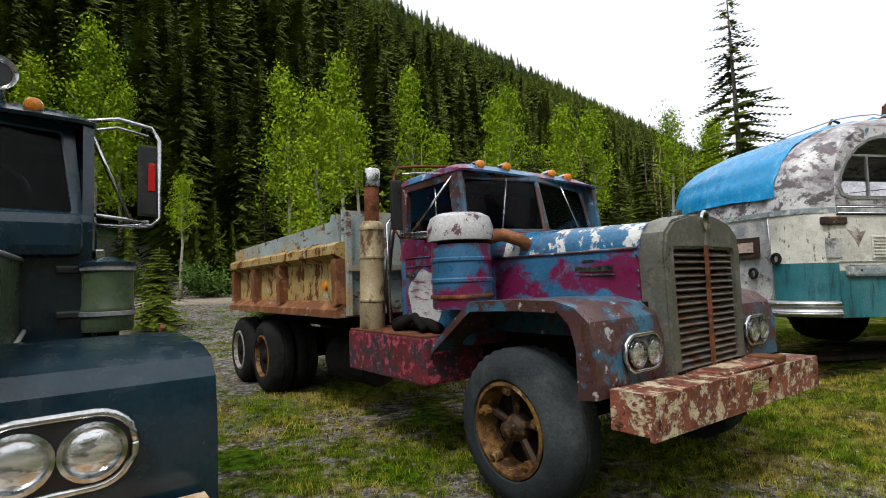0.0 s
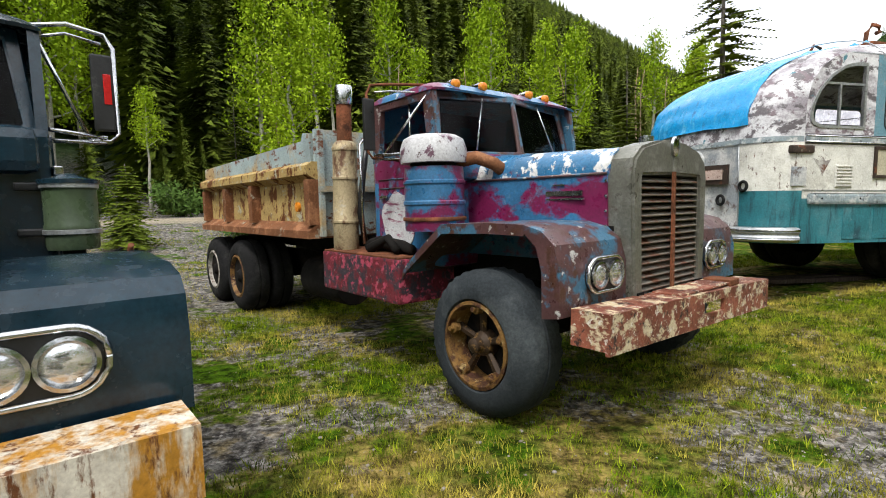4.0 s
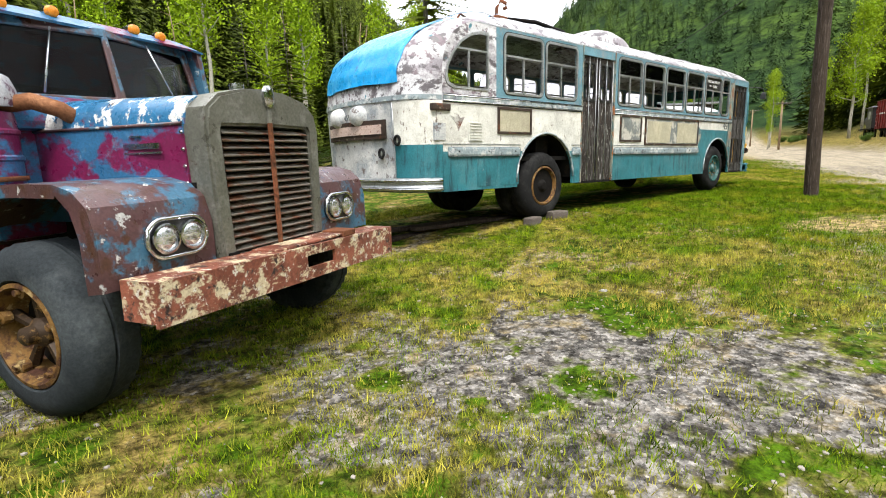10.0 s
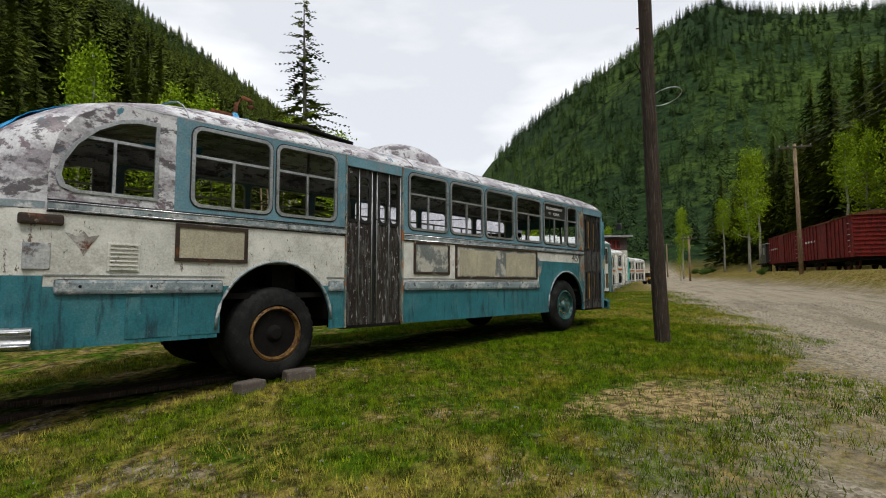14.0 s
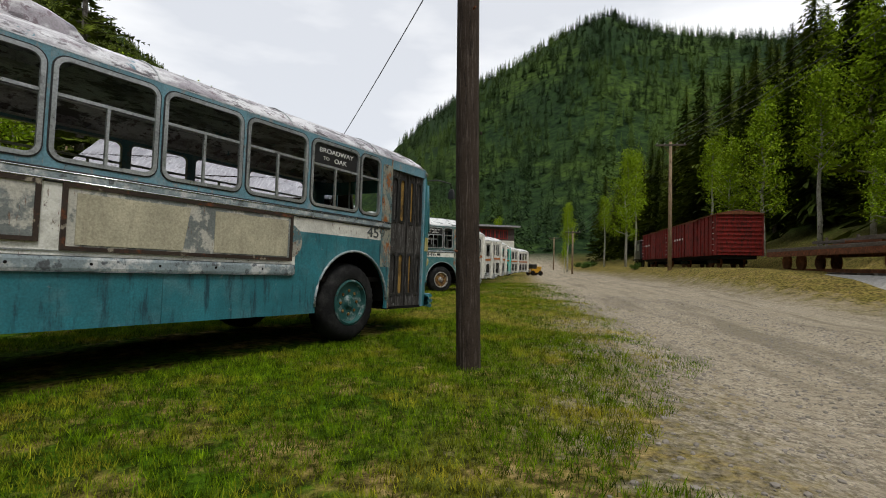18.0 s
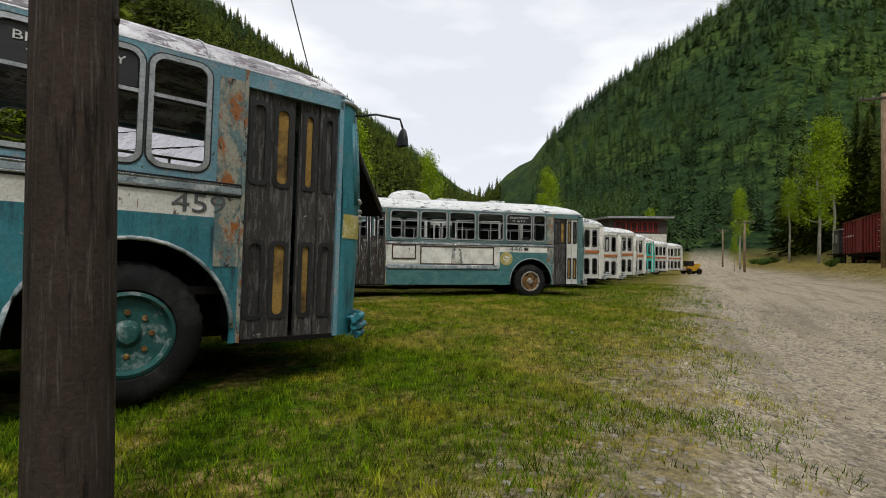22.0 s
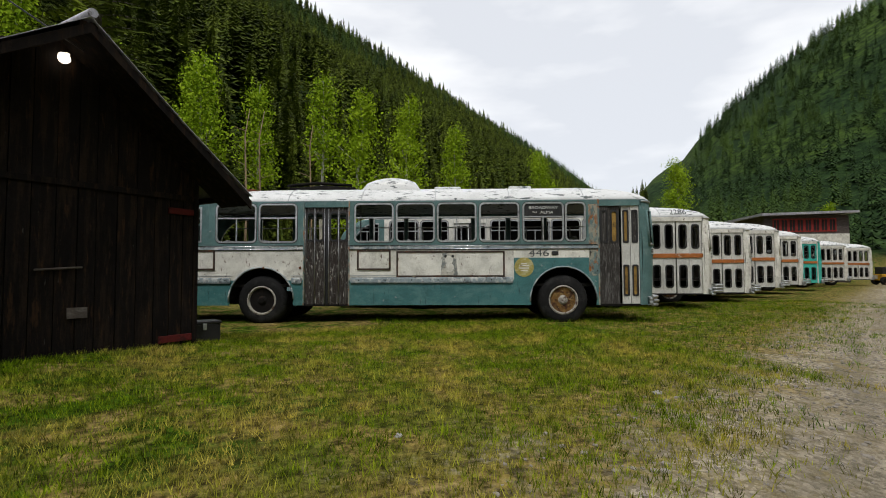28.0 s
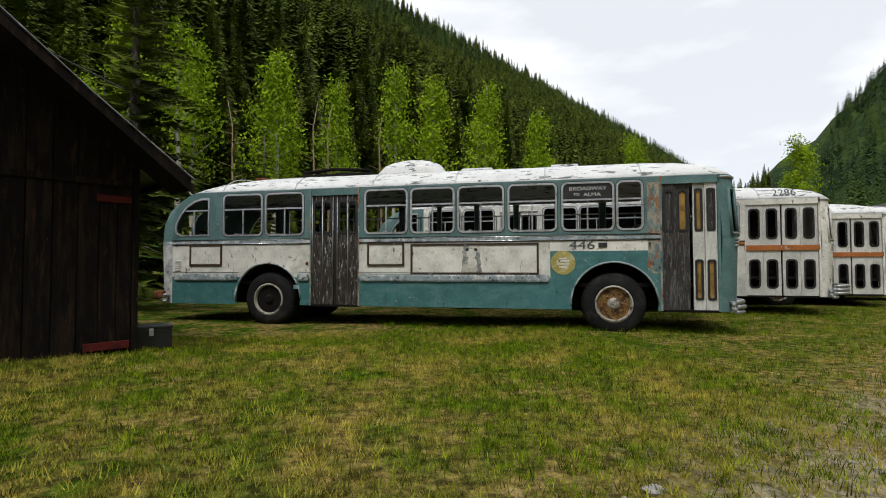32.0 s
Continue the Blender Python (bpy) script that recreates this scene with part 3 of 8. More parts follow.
def add_tube(bm, pts, r, seg=8, r2=None):
    """A round bar along points, from radius r to r2."""
    pts = [Vector(p) for p in pts]
    rows = []
    for i, p in enumerate(pts):
        d = (pts[min(i + 1, len(pts) - 1)] - pts[max(i - 1, 0)]).normalized()
        side = d.cross(Vector((0, 0, 1)) if abs(d.z) < 0.95 else Vector((1, 0, 0))).normalized()
        up = side.cross(d)
        rad = r if r2 is None else r + (r2 - r) * i / (len(pts) - 1)
        rows.append([bm.verts.new(p + rad * (math.cos(2 * math.pi * k / seg) * side + math.sin(2 * math.pi * k / seg) * up)) for k in range(seg)])
    for a, b in zip(rows, rows[1:]):
        for k in range(seg):
            bm.faces.new((a[k], a[(k + 1) % seg], b[(k + 1) % seg], b[k])).smooth = True
    bm.faces.new(rows[0][::-1])
    bm.faces.new(rows[-1])
    return bm


def tube_bm(pts, r, seg=8, r2=None):
    return add_tube(bmesh.new(), pts, r, seg, r2)


def add_plate(bm, outline, axis, at, thick):
    """A flat outline of (a, b) pairs, pushed out along axis 0, 1 or 2 from at by thick."""
    def place(a, b, c):
        return ((c, a, b), (a, c, b), (a, b, c))[axis]

    lo = [bm.verts.new(place(a, b, at)) for a, b in outline]
    hi = [bm.verts.new(place(a, b, at + thick)) for a, b in outline]
    bm.faces.new(lo)
    bm.faces.new(hi[::-1])
    for k in range(len(lo)):
        j = (k + 1) % len(lo)
        bm.faces.new((lo[k], hi[k], hi[j], lo[j]))
    return bm


def plate_bm(outline, axis, at, thick):
    bm = add_plate(bmesh.new(), outline, axis, at, thick)
    bmesh.ops.recalc_face_normals(bm, faces=bm.faces)
    return bm


def rounded(x0, x1, z0, z1, r, seg=5):
    out = []
    for cx, cz, a0 in ((x1 - r, z1 - r, 0), (x0 + r, z1 - r, 90), (x0 + r, z0 + r, 180), (x1 - r, z0 + r, 270)):
        for k in range(seg + 1):
            a = radians(a0 + 90 * k / seg)
            out.append((cx + r * math.cos(a), cz + r * math.sin(a)))
    return out


def ring_bm(outer, inner, axis, at, thick):
    """A flat ring between two outlines with the same count of points, with depth."""
    bm = bmesh.new()

    def place(a, b, c):
        return ((c, a, b), (a, c, b), (a, b, c))[axis]

    loops = [[bm.verts.new(place(a, b, c)) for a, b in o] for o, c in ((outer, at), (inner, at), (inner, at + thick), (outer, at + thick))]
    n_ = len(outer)
    for u, v in zip(loops, loops[1:] + loops[:1]):
        for k in range(n_):
            bm.faces.new((u[k], u[(k + 1) % n_], v[(k + 1) % n_], v[k]))
    bmesh.ops.recalc_face_normals(bm, faces=bm.faces)
    return bm


def to_edge(inner, x0, x1, z0, z1):
    """Each point of a hole pushed outwards to the rectangle round it."""
    cx, cz = sum(p[0] for p in inner) / len(inner), sum(p[1] for p in inner) / len(inner)
    out = []
    for x, z in inner:
        dx, dz = x - cx, z - cz
        t = min([((x1 if dx > 0 else x0) - cx) / dx if abs(dx) > 1e-6 else 1e9, ((z1 if dz > 0 else z0) - cz) / dz if abs(dz) > 1e-6 else 1e9])
        out.append([cx + dx * t, cz + dz * t])
    for qx, qz in ((x0, z0), (x0, z1), (x1, z0), (x1, z1)):
        k = min(range(len(out)), key=lambda i: (out[i][0] - qx) ** 2 + (out[i][1] - qz) ** 2)
        out[k] = [qx, qz]
    return out


def words(name, text, size, m, material, parent, label="", bend=None):
    """Flat raised letters, as a mesh, at the pose m."""
    cu = bpy.data.curves.new(name, "FONT")
    cu.body, cu.size, cu.extrude, cu.align_x, cu.align_y = text, size, 0.003, "CENTER", "CENTER"
    tmp = new(name, cu)
    me = bpy.data.meshes.new_from_object(tmp.evaluated_get(bpy.context.evaluated_depsgraph_get()))
    bpy.data.objects.remove(tmp)
    me.transform(m)
    me.materials.append(material)
    ob = new(name, me)
    ob.parent = parent
    if label:
        ob["label"] = label
    return ob


def wheel(parent, x, y, z, out, r, w, rim, dish=0.10, rim_r=0.30, spokes=0, dual=False, disc=None):
    """Tyre, rim, hub and nuts. out: -1 or 1, the way along y that the outer face looks."""
    m = Matrix.Translation((x, y, z)) @ Euler((radians(90 if out < 0 else -90), 0, 0)).to_matrix().to_4x4()
    hub_part = parent
    prof = [(rim_r, 0.02), (rim_r + 0.02, 0.05), (r - 0.13, 0.055), (r - 0.05, 0.03), (r - 0.012, -0.01), (r, -0.04), (r, -w + 0.04), (r - 0.03, -w + 0.01), (rim_r, -w)]
    prof = prof[:5] + [(r, -0.035), (r, -w * 0.36), (r - 0.018, -w * 0.38), (r - 0.018, -w * 0.42), (r, -w * 0.44), (r, -w + 0.04)] + prof[7:]
    bm = lathe_bm(prof, m, 72, True)
    # tread grooves across the shoulders
    back_ = m.inverted()
    for v in bm.verts:
        p = back_ @ v.co
        rad = math.hypot(p.x, p.y)
        step = round(math.atan2(p.y, p.x) / (2 * math.pi / 72))
        if rad > r - 0.06 and step % 2 and not -w * 0.7 < p.z < -w * 0.3:
            v.co = m @ Vector((p.x * (1 - 0.016 / rad), p.y * (1 - 0.016 / rad), p.z))
    tyre = part("tyre", bm, rubber_grey if spokes else rubber, hub_part, "cracked black rubber tyre")
    if spokes:
        part("rim", lathe_bm([(rim_r + 0.004, 0.045), (rim_r - 0.02, 0.05), (rim_r - 0.035, 0.0), (rim_r - 0.045, -0.12), (rim_r + 0.0, -0.12)], m, 36, True), rim, tyre, "rusty ring rim")
        for k in range(spokes):
            q = m @ Matrix.Rotation(2 * math.pi * (k + 0.25) / spokes, 4, "Z")
            bm = bmesh.new()
            vs = bmesh.ops.create_cone(bm, segments=6, radius1=0.036, radius2=0.024, depth=rim_r - 0.09, cap_ends=True)["verts"]
            bmesh.ops.rotate(bm, matrix=Matrix.Rotation(radians(-90), 3, "Y"), verts=vs)
            bmesh.ops.translate(bm, vec=((rim_r + 0.06) / 2, 0, -0.055), verts=vs)
            bmesh.ops.transform(bm, matrix=q, verts=vs)
            part("spoke", bm, spoke_m, tyre, "rusty cast spoke")
            lug = lathe_bm([(0.0, 0.055), (0.018, 0.055), (0.02, 0.03), (0.038, 0.025), (0.04, -0.02), (0.0, -0.02)], q @ Matrix.Translation((rim_r - 0.05, 0, 0)), 10)
            part("wheel_lug", lug, rim, tyre)
        part("brake_drum", lathe_bm([(rim_r - 0.05, -0.2), (rim_r - 0.05, -0.115), (0.0, -0.11)], m, 24), dark, tyre)
        part("hub_cap", lathe_bm([(0.095, -0.1), (0.085, -0.03), (0.055, 0.0), (0.05, 0.05), (0.03, 0.065), (0.0, 0.07)], m, 20), spoke_m, tyre, "greasy hub")
    else:
        part("rim", lathe_bm([(rim_r + 0.005, 0.045), (rim_r - 0.02, 0.055), (rim_r - 0.035, 0.03), (rim_r - 0.045, -0.02), (rim_r + 0.0, -0.02)], m, 40, True), rim, tyre)
        # a deep dish is coloured dark, as a shaded hollow
        part("wheel_disc", lathe_bm([(rim_r - 0.04, 0.0), (rim_r - 0.06, -dish), (0.20, -dish), (0.17, -dish + 0.04), (0.0, -dish + 0.04)], m, 36), dark if dish > 0.06 else disc or rim, tyre)
        part("hub_cap", lathe_bm([(0.105, -dish), (0.10, 0.0), (0.06, 0.045), (0.0, 0.05)], m, 18), dark if dish > 0.06 else rim, tyre)
        nut_me = lathe_bm([(0.021, -0.02), (0.021, 0.025), (0.0, 0.03)], Matrix(), 6)
        first = part("wheel_nut", nut_me, rim_rust, tyre)
        for k in range(8):
            ob = first if k == 0 else new("wheel_nut", first.data)
            ob.parent = tyre
            ob.matrix_basis = m @ Matrix.Rotation(2 * math.pi * k / 8, 4, "Z") @ Matrix.Translation((0.155, 0, -dish + 0.04))
    if dual:
        m2 = m @ Matrix.Translation((0, 0, -w - 0.06))
        part("inner_tyre", lathe_bm(prof, m2, 32, True), rubber, hub_part, "inner tyre of the pair")
    return tyre


# ---- trees ----
def conifer_arrays(rng, h, tiers, arms, spread):
    """Drooping two-sided branch fans round a thin stem: verts, tris."""
    v, f = [], []
    for k in range(tiers * arms):
        t = (k + rng.random()) / (tiers * arms)
        zz = h * (0.05 + 0.94 * t)
        an = k * 2.39996 + rng.random()
        rr = spread * h * ((1 - t) ** 0.8) * (0.45 + 0.75 * rng.random()) + 0.016 * h
        wd = rr * (0.10 + 0.10 * rng.random()) * (1.0 if tiers > 30 else 1.9)
        ca, sa = math.cos(an), math.sin(an)
        drop = rr * (0.10 + 0.45 * rng.random())
        i = len(v)
        v += [(0.0, 0.0, zz + h * 0.02), (rr * 0.6 * ca - wd * sa, rr * 0.6 * sa + wd * ca, zz - drop * 0.5 - wd * 0.6), (rr * ca, rr * sa, zz - drop * 0.8), (rr * 0.6 * ca + wd * sa, rr * 0.6 * sa - wd * ca, zz - drop * 0.5 - wd * 0.6)]
        f += [(i, i + 1, i + 2), (i, i + 2, i + 3)]
    b = len(v)
    w = h * 0.010
    v += [(w, 0, -1.0), (-w * 0.5, w * 0.87, -1.0), (-w * 0.5, -w * 0.87, -1.0), (0, 0, h)]
    f += [(b, b + 1, b + 3), (b + 1, b + 2, b + 3), (b + 2, b, b + 3)]
    return np.array(v, np.float32), np.array(f, np.int32)


def spray_arrays(rng, h, boughs, spread):
    """A conifer of many thin needle sprays along drooping boughs: verts, tris."""
    v, f = [], []
    for k in range(boughs):
        t = (k + rng.random()) / boughs
        zz = h * (0.05 + 0.94 * t)
        an = k * 2.39996 + rng.random()
        rr = spread * h * ((1 - t) ** 0.8) * (0.4 + 0.8 * rng.random()) + 0.014 * h
        ca, sa = math.cos(an), math.sin(an)
        drop = rr * (0.05 + 0.5 * rng.random())
        for q in range(4):
            u = 0.22 + 0.26 * q + 0.12 * rng.random()
            side = (0.32 if q % 2 else -0.32) * rr * (1.1 - 0.7 * u) * rng.random()
            bx, by, bz = rr * (u - 0.3) * ca, rr * (u - 0.3) * sa, zz - drop * (u - 0.3) ** 1.4 if u > 0.3 else zz
            tx, ty, tz = rr * u * ca - side * sa, rr * u * sa + side * ca, zz - drop * u - 0.05 * rr * rng.random()
            w = rr * (0.035 + 0.05 * rng.random()) + 0.001 * h
            up = w * (rng.random() - 0.2)
            i = len(v)
            v += [(bx - w * sa, by + w * ca, bz + up), (bx + w * sa, by - w * ca, bz - up - 0.6 * w), (tx, ty, tz)]
            f.append((i, i + 1, i + 2))
    b = len(v)
    w = h * 0.010
    v += [(w, 0, -0.07 * h), (-w * 0.5, w * 0.87, -0.07 * h), (-w * 0.5, -w * 0.87, -0.07 * h), (0, 0, h)]
    f += [(b, b + 1, b + 3), (b + 1, b + 2, b + 3), (b + 2, b, b + 3)]
    return np.array(v, np.float32), np.array(f, np.int32)


def scatter(name, kinds, xs, ys, hs, mat, label, sink=0.3):
    """Joins many turned and scaled copies of template trees into one mesh."""
    rng = random.Random(5)
    vs, fs, off = [], [], 0
    zs = ground_z(xs, ys)
    for x, y, z, h in zip(xs, ys, zs, hs):
        v, f = kinds[rng.randrange(len(kinds))]
        a = rng.random() * 6.283
        c, s = math.cos(a) * h, math.sin(a) * h
        wid = 0.8 + 0.45 * rng.random()
        q = np.empty_like(v)
        q[:, 0], q[:, 1], q[:, 2] = (v[:, 0] * c - v[:, 1] * s) * wid + x, (v[:, 0] * s + v[:, 1] * c) * wid + y, v[:, 2] * h + z - sink
        vs.append(q)
        fs.append(f + off)
        off += len(v)
    return tagged(new(name, mesh_from(name, np.concatenate(vs), np.concatenate(fs), mat)), label, "forest", kind="stuff")


# poplars: x, y, height of the top, broad or slender
STANDS = [(-22.2, 26.3, 17.1, 1), (-24.2, 23.8, 13.8, 1), (-22.1, 29.5, 14.7, 1), (-16.1, 22.0, 7.2, 0), (-11.7, 28.0, 15.4, 1), (-9.6, 24.8, 12.6, 1), (-8.5, 34.4, 19.8, 0), (-7.3, 25.6, 12.1, 0)]
STANDS += [(-2.3, 41.5, 22.1, 0), (-1.4, 31.8, 12.7, 0), (4.1, 34.8, 16.8, 0), (9.3, 34.2, 15.6, 1), (13.6, 37.6, 15.8, 0), (4.1, 31.4, 16.4, 0)]
STANDS += [(9.9, 29.7, 14.1, 0), (17.1, 30.8, 14.6, 0), (19.2, 29.2, 12.9, 1), (24.8, 35.8, 15.6, 1), (30.8, 39.3, 14.9, 0), (42.9, 43.0, 14.3, 1), (45.4, 27.5, 10.3, 1)]
STANDS += [(53.0, -1.6, 13.0, 1), (47.5, -4.2, 14.5, 1), (59.0, 0.4, 15.0, 0), (43.0, -7.4, 15.5, 0), (39.0, -9.6, 17.0, 1), (50.0, -8.0, 21.0, 1), (57.0, -5.0, 19.0, 0), (36.0, -12.0, 17.0, 1), (45.0, -13.0, 23.0, 0), (34.0, -9.5, 9.0, 1)]
STANDS += [(78.5, 13.3, 18.8, 1), (88.8, 14.1, 21.3, 0), (90.6, 19.7, 14.1, 0), (96.3, 28.3, 13.9, 0), (75.0, 2.6, 16.7, 0), (67.8, 0.0, 17.7, 1), (78.1, 5.2, 14.7, 0), (80.6, 35.6, 9.7, 1), (81.5, 23.7, 4.9, 0)]


def clear_sight(x, y):
    """True where a conifer does not hide a poplar from the camera's walk."""
    ok = np.ones(len(x), bool)
    for px, py, _, broad in STANDS:
        dx, dy = px - CX, py - CY
        ln = math.hypot(dx, dy)
        along = ((x - CX) * dx + (y - CY) * dy) / ln
        across = np.abs((x - CX) * dy - (y - CY) * dx) / ln
        ok &= ~((along < ln + 1.5) & (along > 0) & (across < (2.4 if broad else 1.4)))
    return ok


rg = np.random.default_rng(11)
tr = random.Random(3)
near_kinds = [spray_arrays(tr, 1.0, 760, 0.165) for _ in range(6)]
mid_kinds = [conifer_arrays(tr, 1.0, 16, 9, 0.16) for _ in range(6)]
far_kinds = [conifer_arrays(tr, 1.0, 8, 6, 0.19) for _ in range(6)]


def slope_points(count, d0, d1, a0, a1, power=1.0):
    """Places on the north-west slope: d metres out from the yard, a metres along the valley."""
    d = d0 + (d1 - d0) * rg.random(count) ** power
    a = a0 + (a1 - a0) * rg.random(count)
    return CX - d * S36 + a * C36, CY + d * C36 + a * S36


xa, ya = slope_points(400, 36, 58, -66, 115)
xb, yb = slope_points(150, 33, 38, -60, 60)
xs, ys = np.concatenate([xa, xb]), np.concatenate([ya, yb])
tall = np.concatenate([11 + 8 * rg.random(len(xa)), 3 + 4 * rg.random(len(xb))])
keep = clear_sight(xs, ys) | (tall < 5)
xs, ys, tall = xs[keep], ys[keep], tall[keep]
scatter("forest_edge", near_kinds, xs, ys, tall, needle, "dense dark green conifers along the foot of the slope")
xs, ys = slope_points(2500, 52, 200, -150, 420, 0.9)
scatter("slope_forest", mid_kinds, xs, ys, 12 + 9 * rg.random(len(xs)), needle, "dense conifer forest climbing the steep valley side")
xs, ys = slope_points(4600, 190, 470, -250, 900, 0.9)
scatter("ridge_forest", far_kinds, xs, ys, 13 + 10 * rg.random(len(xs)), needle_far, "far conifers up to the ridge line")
xs, ys = slope_points(520, 300, 462, -250, 900)
scatter("ridge_conifers", mid_kinds, xs, ys, 19 + 12 * rg.random(len(xs)), needle, "tall conifers standing out along the ridge")
# eastern mountain
th_, r_ = np.radians(-62 + 112 * rg.random(9000)), 105 + 620 * rg.random(9000) ** 0.75
xs, ys = CX + r_ * np.cos(th_), CY + r_ * np.sin(th_)
keep = (road_side(xs, ys) < -26) | ((r_ > 150) & (-(xs - CX) * S36 + (ys - CY) * C36 < 20) & (xs > 140))
xs, ys = xs[keep], ys[keep]
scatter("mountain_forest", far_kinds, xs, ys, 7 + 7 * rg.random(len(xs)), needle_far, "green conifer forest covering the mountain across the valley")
al = 18 + 110 * rg.random(230)
sd = -18.5 - 30 * rg.random(230)
xs, ys = 5 + al * C24 - sd * S24, -4.2 + al * S24 + sd * C24
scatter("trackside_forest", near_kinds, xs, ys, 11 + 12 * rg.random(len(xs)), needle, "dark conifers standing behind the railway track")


def leafy_tree(name, h, spread, leaves, label, mat=None, trunk_h=0.25, leaf=0.16, seed=1, droop=0.0):
    """Tapered trunk with limbs, and a loose crown of leaf clumps."""
    rng = random.Random(seed)
    tree = thing(name, label, "tree")
    bm = bmesh.new()
    bend = [(0, 0, -0.4)]
    for k in range(1, 8):
        bend.append((0.03 * h * rng.uniform(-1, 1) * k / 8, 0.03 * h * rng.uniform(-1, 1) * k / 8, h * 0.95 * k / 7))
    add_tube(bm, bend, h * 0.013 + 0.03, 8, 0.012)
    tips = []
    for k in range(26):
        t = trunk_h + (0.97 - trunk_h) * (k + rng.random()) / 26
        an = k * 2.4 + rng.random()
        u = (t - trunk_h) / (1 - trunk_h)
        ln = spread * h * (0.35 + 0.75 * math.sin(math.pi * min(1, 0.25 + 0.75 * u)) ** 0.8) * (1.05 - 0.75 * u) * rng.uniform(0.7, 1.25)
        base = Vector((bend[min(7, int(t * 7))][0], bend[min(7, int(t * 7))][1], t * h * 0.95))
        tip = base + Vector((math.cos(an) * ln, math.sin(an) * ln, ln * rng.uniform(0.25, 0.8) - droop * ln))
        mid_ = (base + tip) / 2 + Vector((0, 0, -0.05 * ln))
        add_tube(bm, [base, mid_, tip], 0.005 * h * (1.15 - t) + 0.008, 5, 0.005)
        tips.append((base, tip))
    part("trunk", bm, bark_pale, tree)
    v, f = [], []
    for _ in range(leaves):
        base, tip = rng.choice(tips)
        p = base.lerp(tip, rng.uniform(0.3, 1.12))
        sp = 0.055 * h
        p = p + Vector((rng.gauss(0, sp * 0.6), rng.gauss(0, sp * 0.6), rng.gauss(0, sp * 0.5)))
        a = Vector((rng.gauss(0, 1), rng.gauss(0, 1), rng.gauss(0, 0.7))).normalized()
        b = a.cross(Vector((rng.gauss(0, 1), rng.gauss(0, 1), rng.gauss(0, 1)))).normalized()
        s = leaf * rng.uniform(0.6, 1.4)
        i = len(v)
        v += [p - a * s, p + b * s * 0.55, p + a * s, p - b * s * 0.55]
        f.append((i, i + 1, i + 2, i + 3))
    crown = new("crown", mesh_from("crown", np.array([tuple(q) for q in v]), np.array(f), mat or leaf_new))
    crown.parent = tree
    return tree


def spruce(name, h, spread, label, seed=2, tiers=46, arms=9, mat=None):
    """A conifer near enough to tell its boughs: trunk, and boughs set with needle sprays."""
    rng = random.Random(seed)
    tree = thing(name, label, "tree")
    bm = tube_bm([(0, 0, -0.4), (0.05, 0, h * 0.5), (0, 0.02, h)], 0.014 * h, 8, 0.01)
    v, f = [], []
    for k in range(tiers):
        t = (k + 0.5) / tiers
        zz = h * (0.05 + 0.94 * t)
        for a in range(arms if t < 0.85 else 5):
            an = rng.random() * 6.283
            ln = spread * h * (1 - t) ** 0.8 * rng.uniform(0.45, 1.2) + 0.12
            dv = Vector((math.cos(an), math.sin(an), 0))
            sv = Vector((-math.sin(an), math.cos(an), 0))
            pts = [Vector((0, 0, zz)) + dv * ln * u + Vector((0, 0, ln * (0.12 * u - 0.42 * u * u + 0.16 * u ** 4))) for u in (0, 0.35, 0.7, 1.0)]
            if ln > 0.5:
                add_tube(bm, pts[:3], 0.012 * ln + 0.004, 4, 0.004)
            steps = max(4, int(ln * 6))
            for q in range(steps):
                u = (q + 1) / steps
                p = Vector((0, 0, zz)) + dv * ln * u + Vector((0, 0, ln * (0.12 * u - 0.42 * u * u + 0.16 * u ** 4)))
                for sgn in (-1, 1):
                    s = (0.10 + 0.14 * ln * (1.15 - u)) * rng.uniform(0.7, 1.3)
                    e = p + (sv * sgn * 0.85 + dv * 0.6).normalized() * s + Vector((0, 0, -0.25 * s * rng.random()))
                    i = len(v)
                    w = dv * s * 0.22
                    v += [p - w, p + w, e]
                    f.append((i, i + 1, i + 2))
                    i = len(v)
                    v += [p, e, p + Vector((0, 0, -0.35 * s)) + dv * 0.3 * s]
                    f.append((i, i + 1, i + 2))
    part("trunk", bm, bark, tree)
    crown = new("crown", mesh_from("crown", np.array([tuple(q) for q in v]), np.array(f), mat or needle))
    crown.parent = tree
    return tree


def stand(tree, x, y, turn=0, scale=1.0, lean=0.0):
    """Sets a tree on the ground."""
    tree.matrix_basis = pose(x, y, gz(x, y), lean, 0, turn) @ Matrix.Diagonal((scale, scale, scale, 1))
    return tree


# ---- trolleybus ----
BW = 2.5  # width


def plan_at(z):
    """Rear and front end, half width and corner radius of the body at a height."""
    xr = float(np.interp(z, (0.42, 1.6, 2.0, 2.25, 2.45, 2.6, 2.75, 2.88, 2.96, 3.0), (-2.55, -2.6, -2.56, -2.44, -2.22, -1.95, -1.5, -0.8, 0.1, 1.2)))
    xf = float(np.interp(z, (0.42, 1.6, 2.3, 2.6, 2.75, 2.88, 2.96, 3.0), (8.20, 8.24, 8.20, 8.17, 8.05, 7.68, 7.0, 5.6)))
    hw = float(np.interp(z, (0.42, 0.9, 2.2, 2.6, 2.7, 2.8, 2.88, 2.94, 2.98, 3.0), (1.235, 1.25, 1.25, 1.225, 1.16, 1.03, 0.86, 0.62, 0.36, 0.08)))
    return xr, xf, hw, float(np.interp(z, (2.6, 2.9, 3.0), (0.5, 0.42, 0.04)))


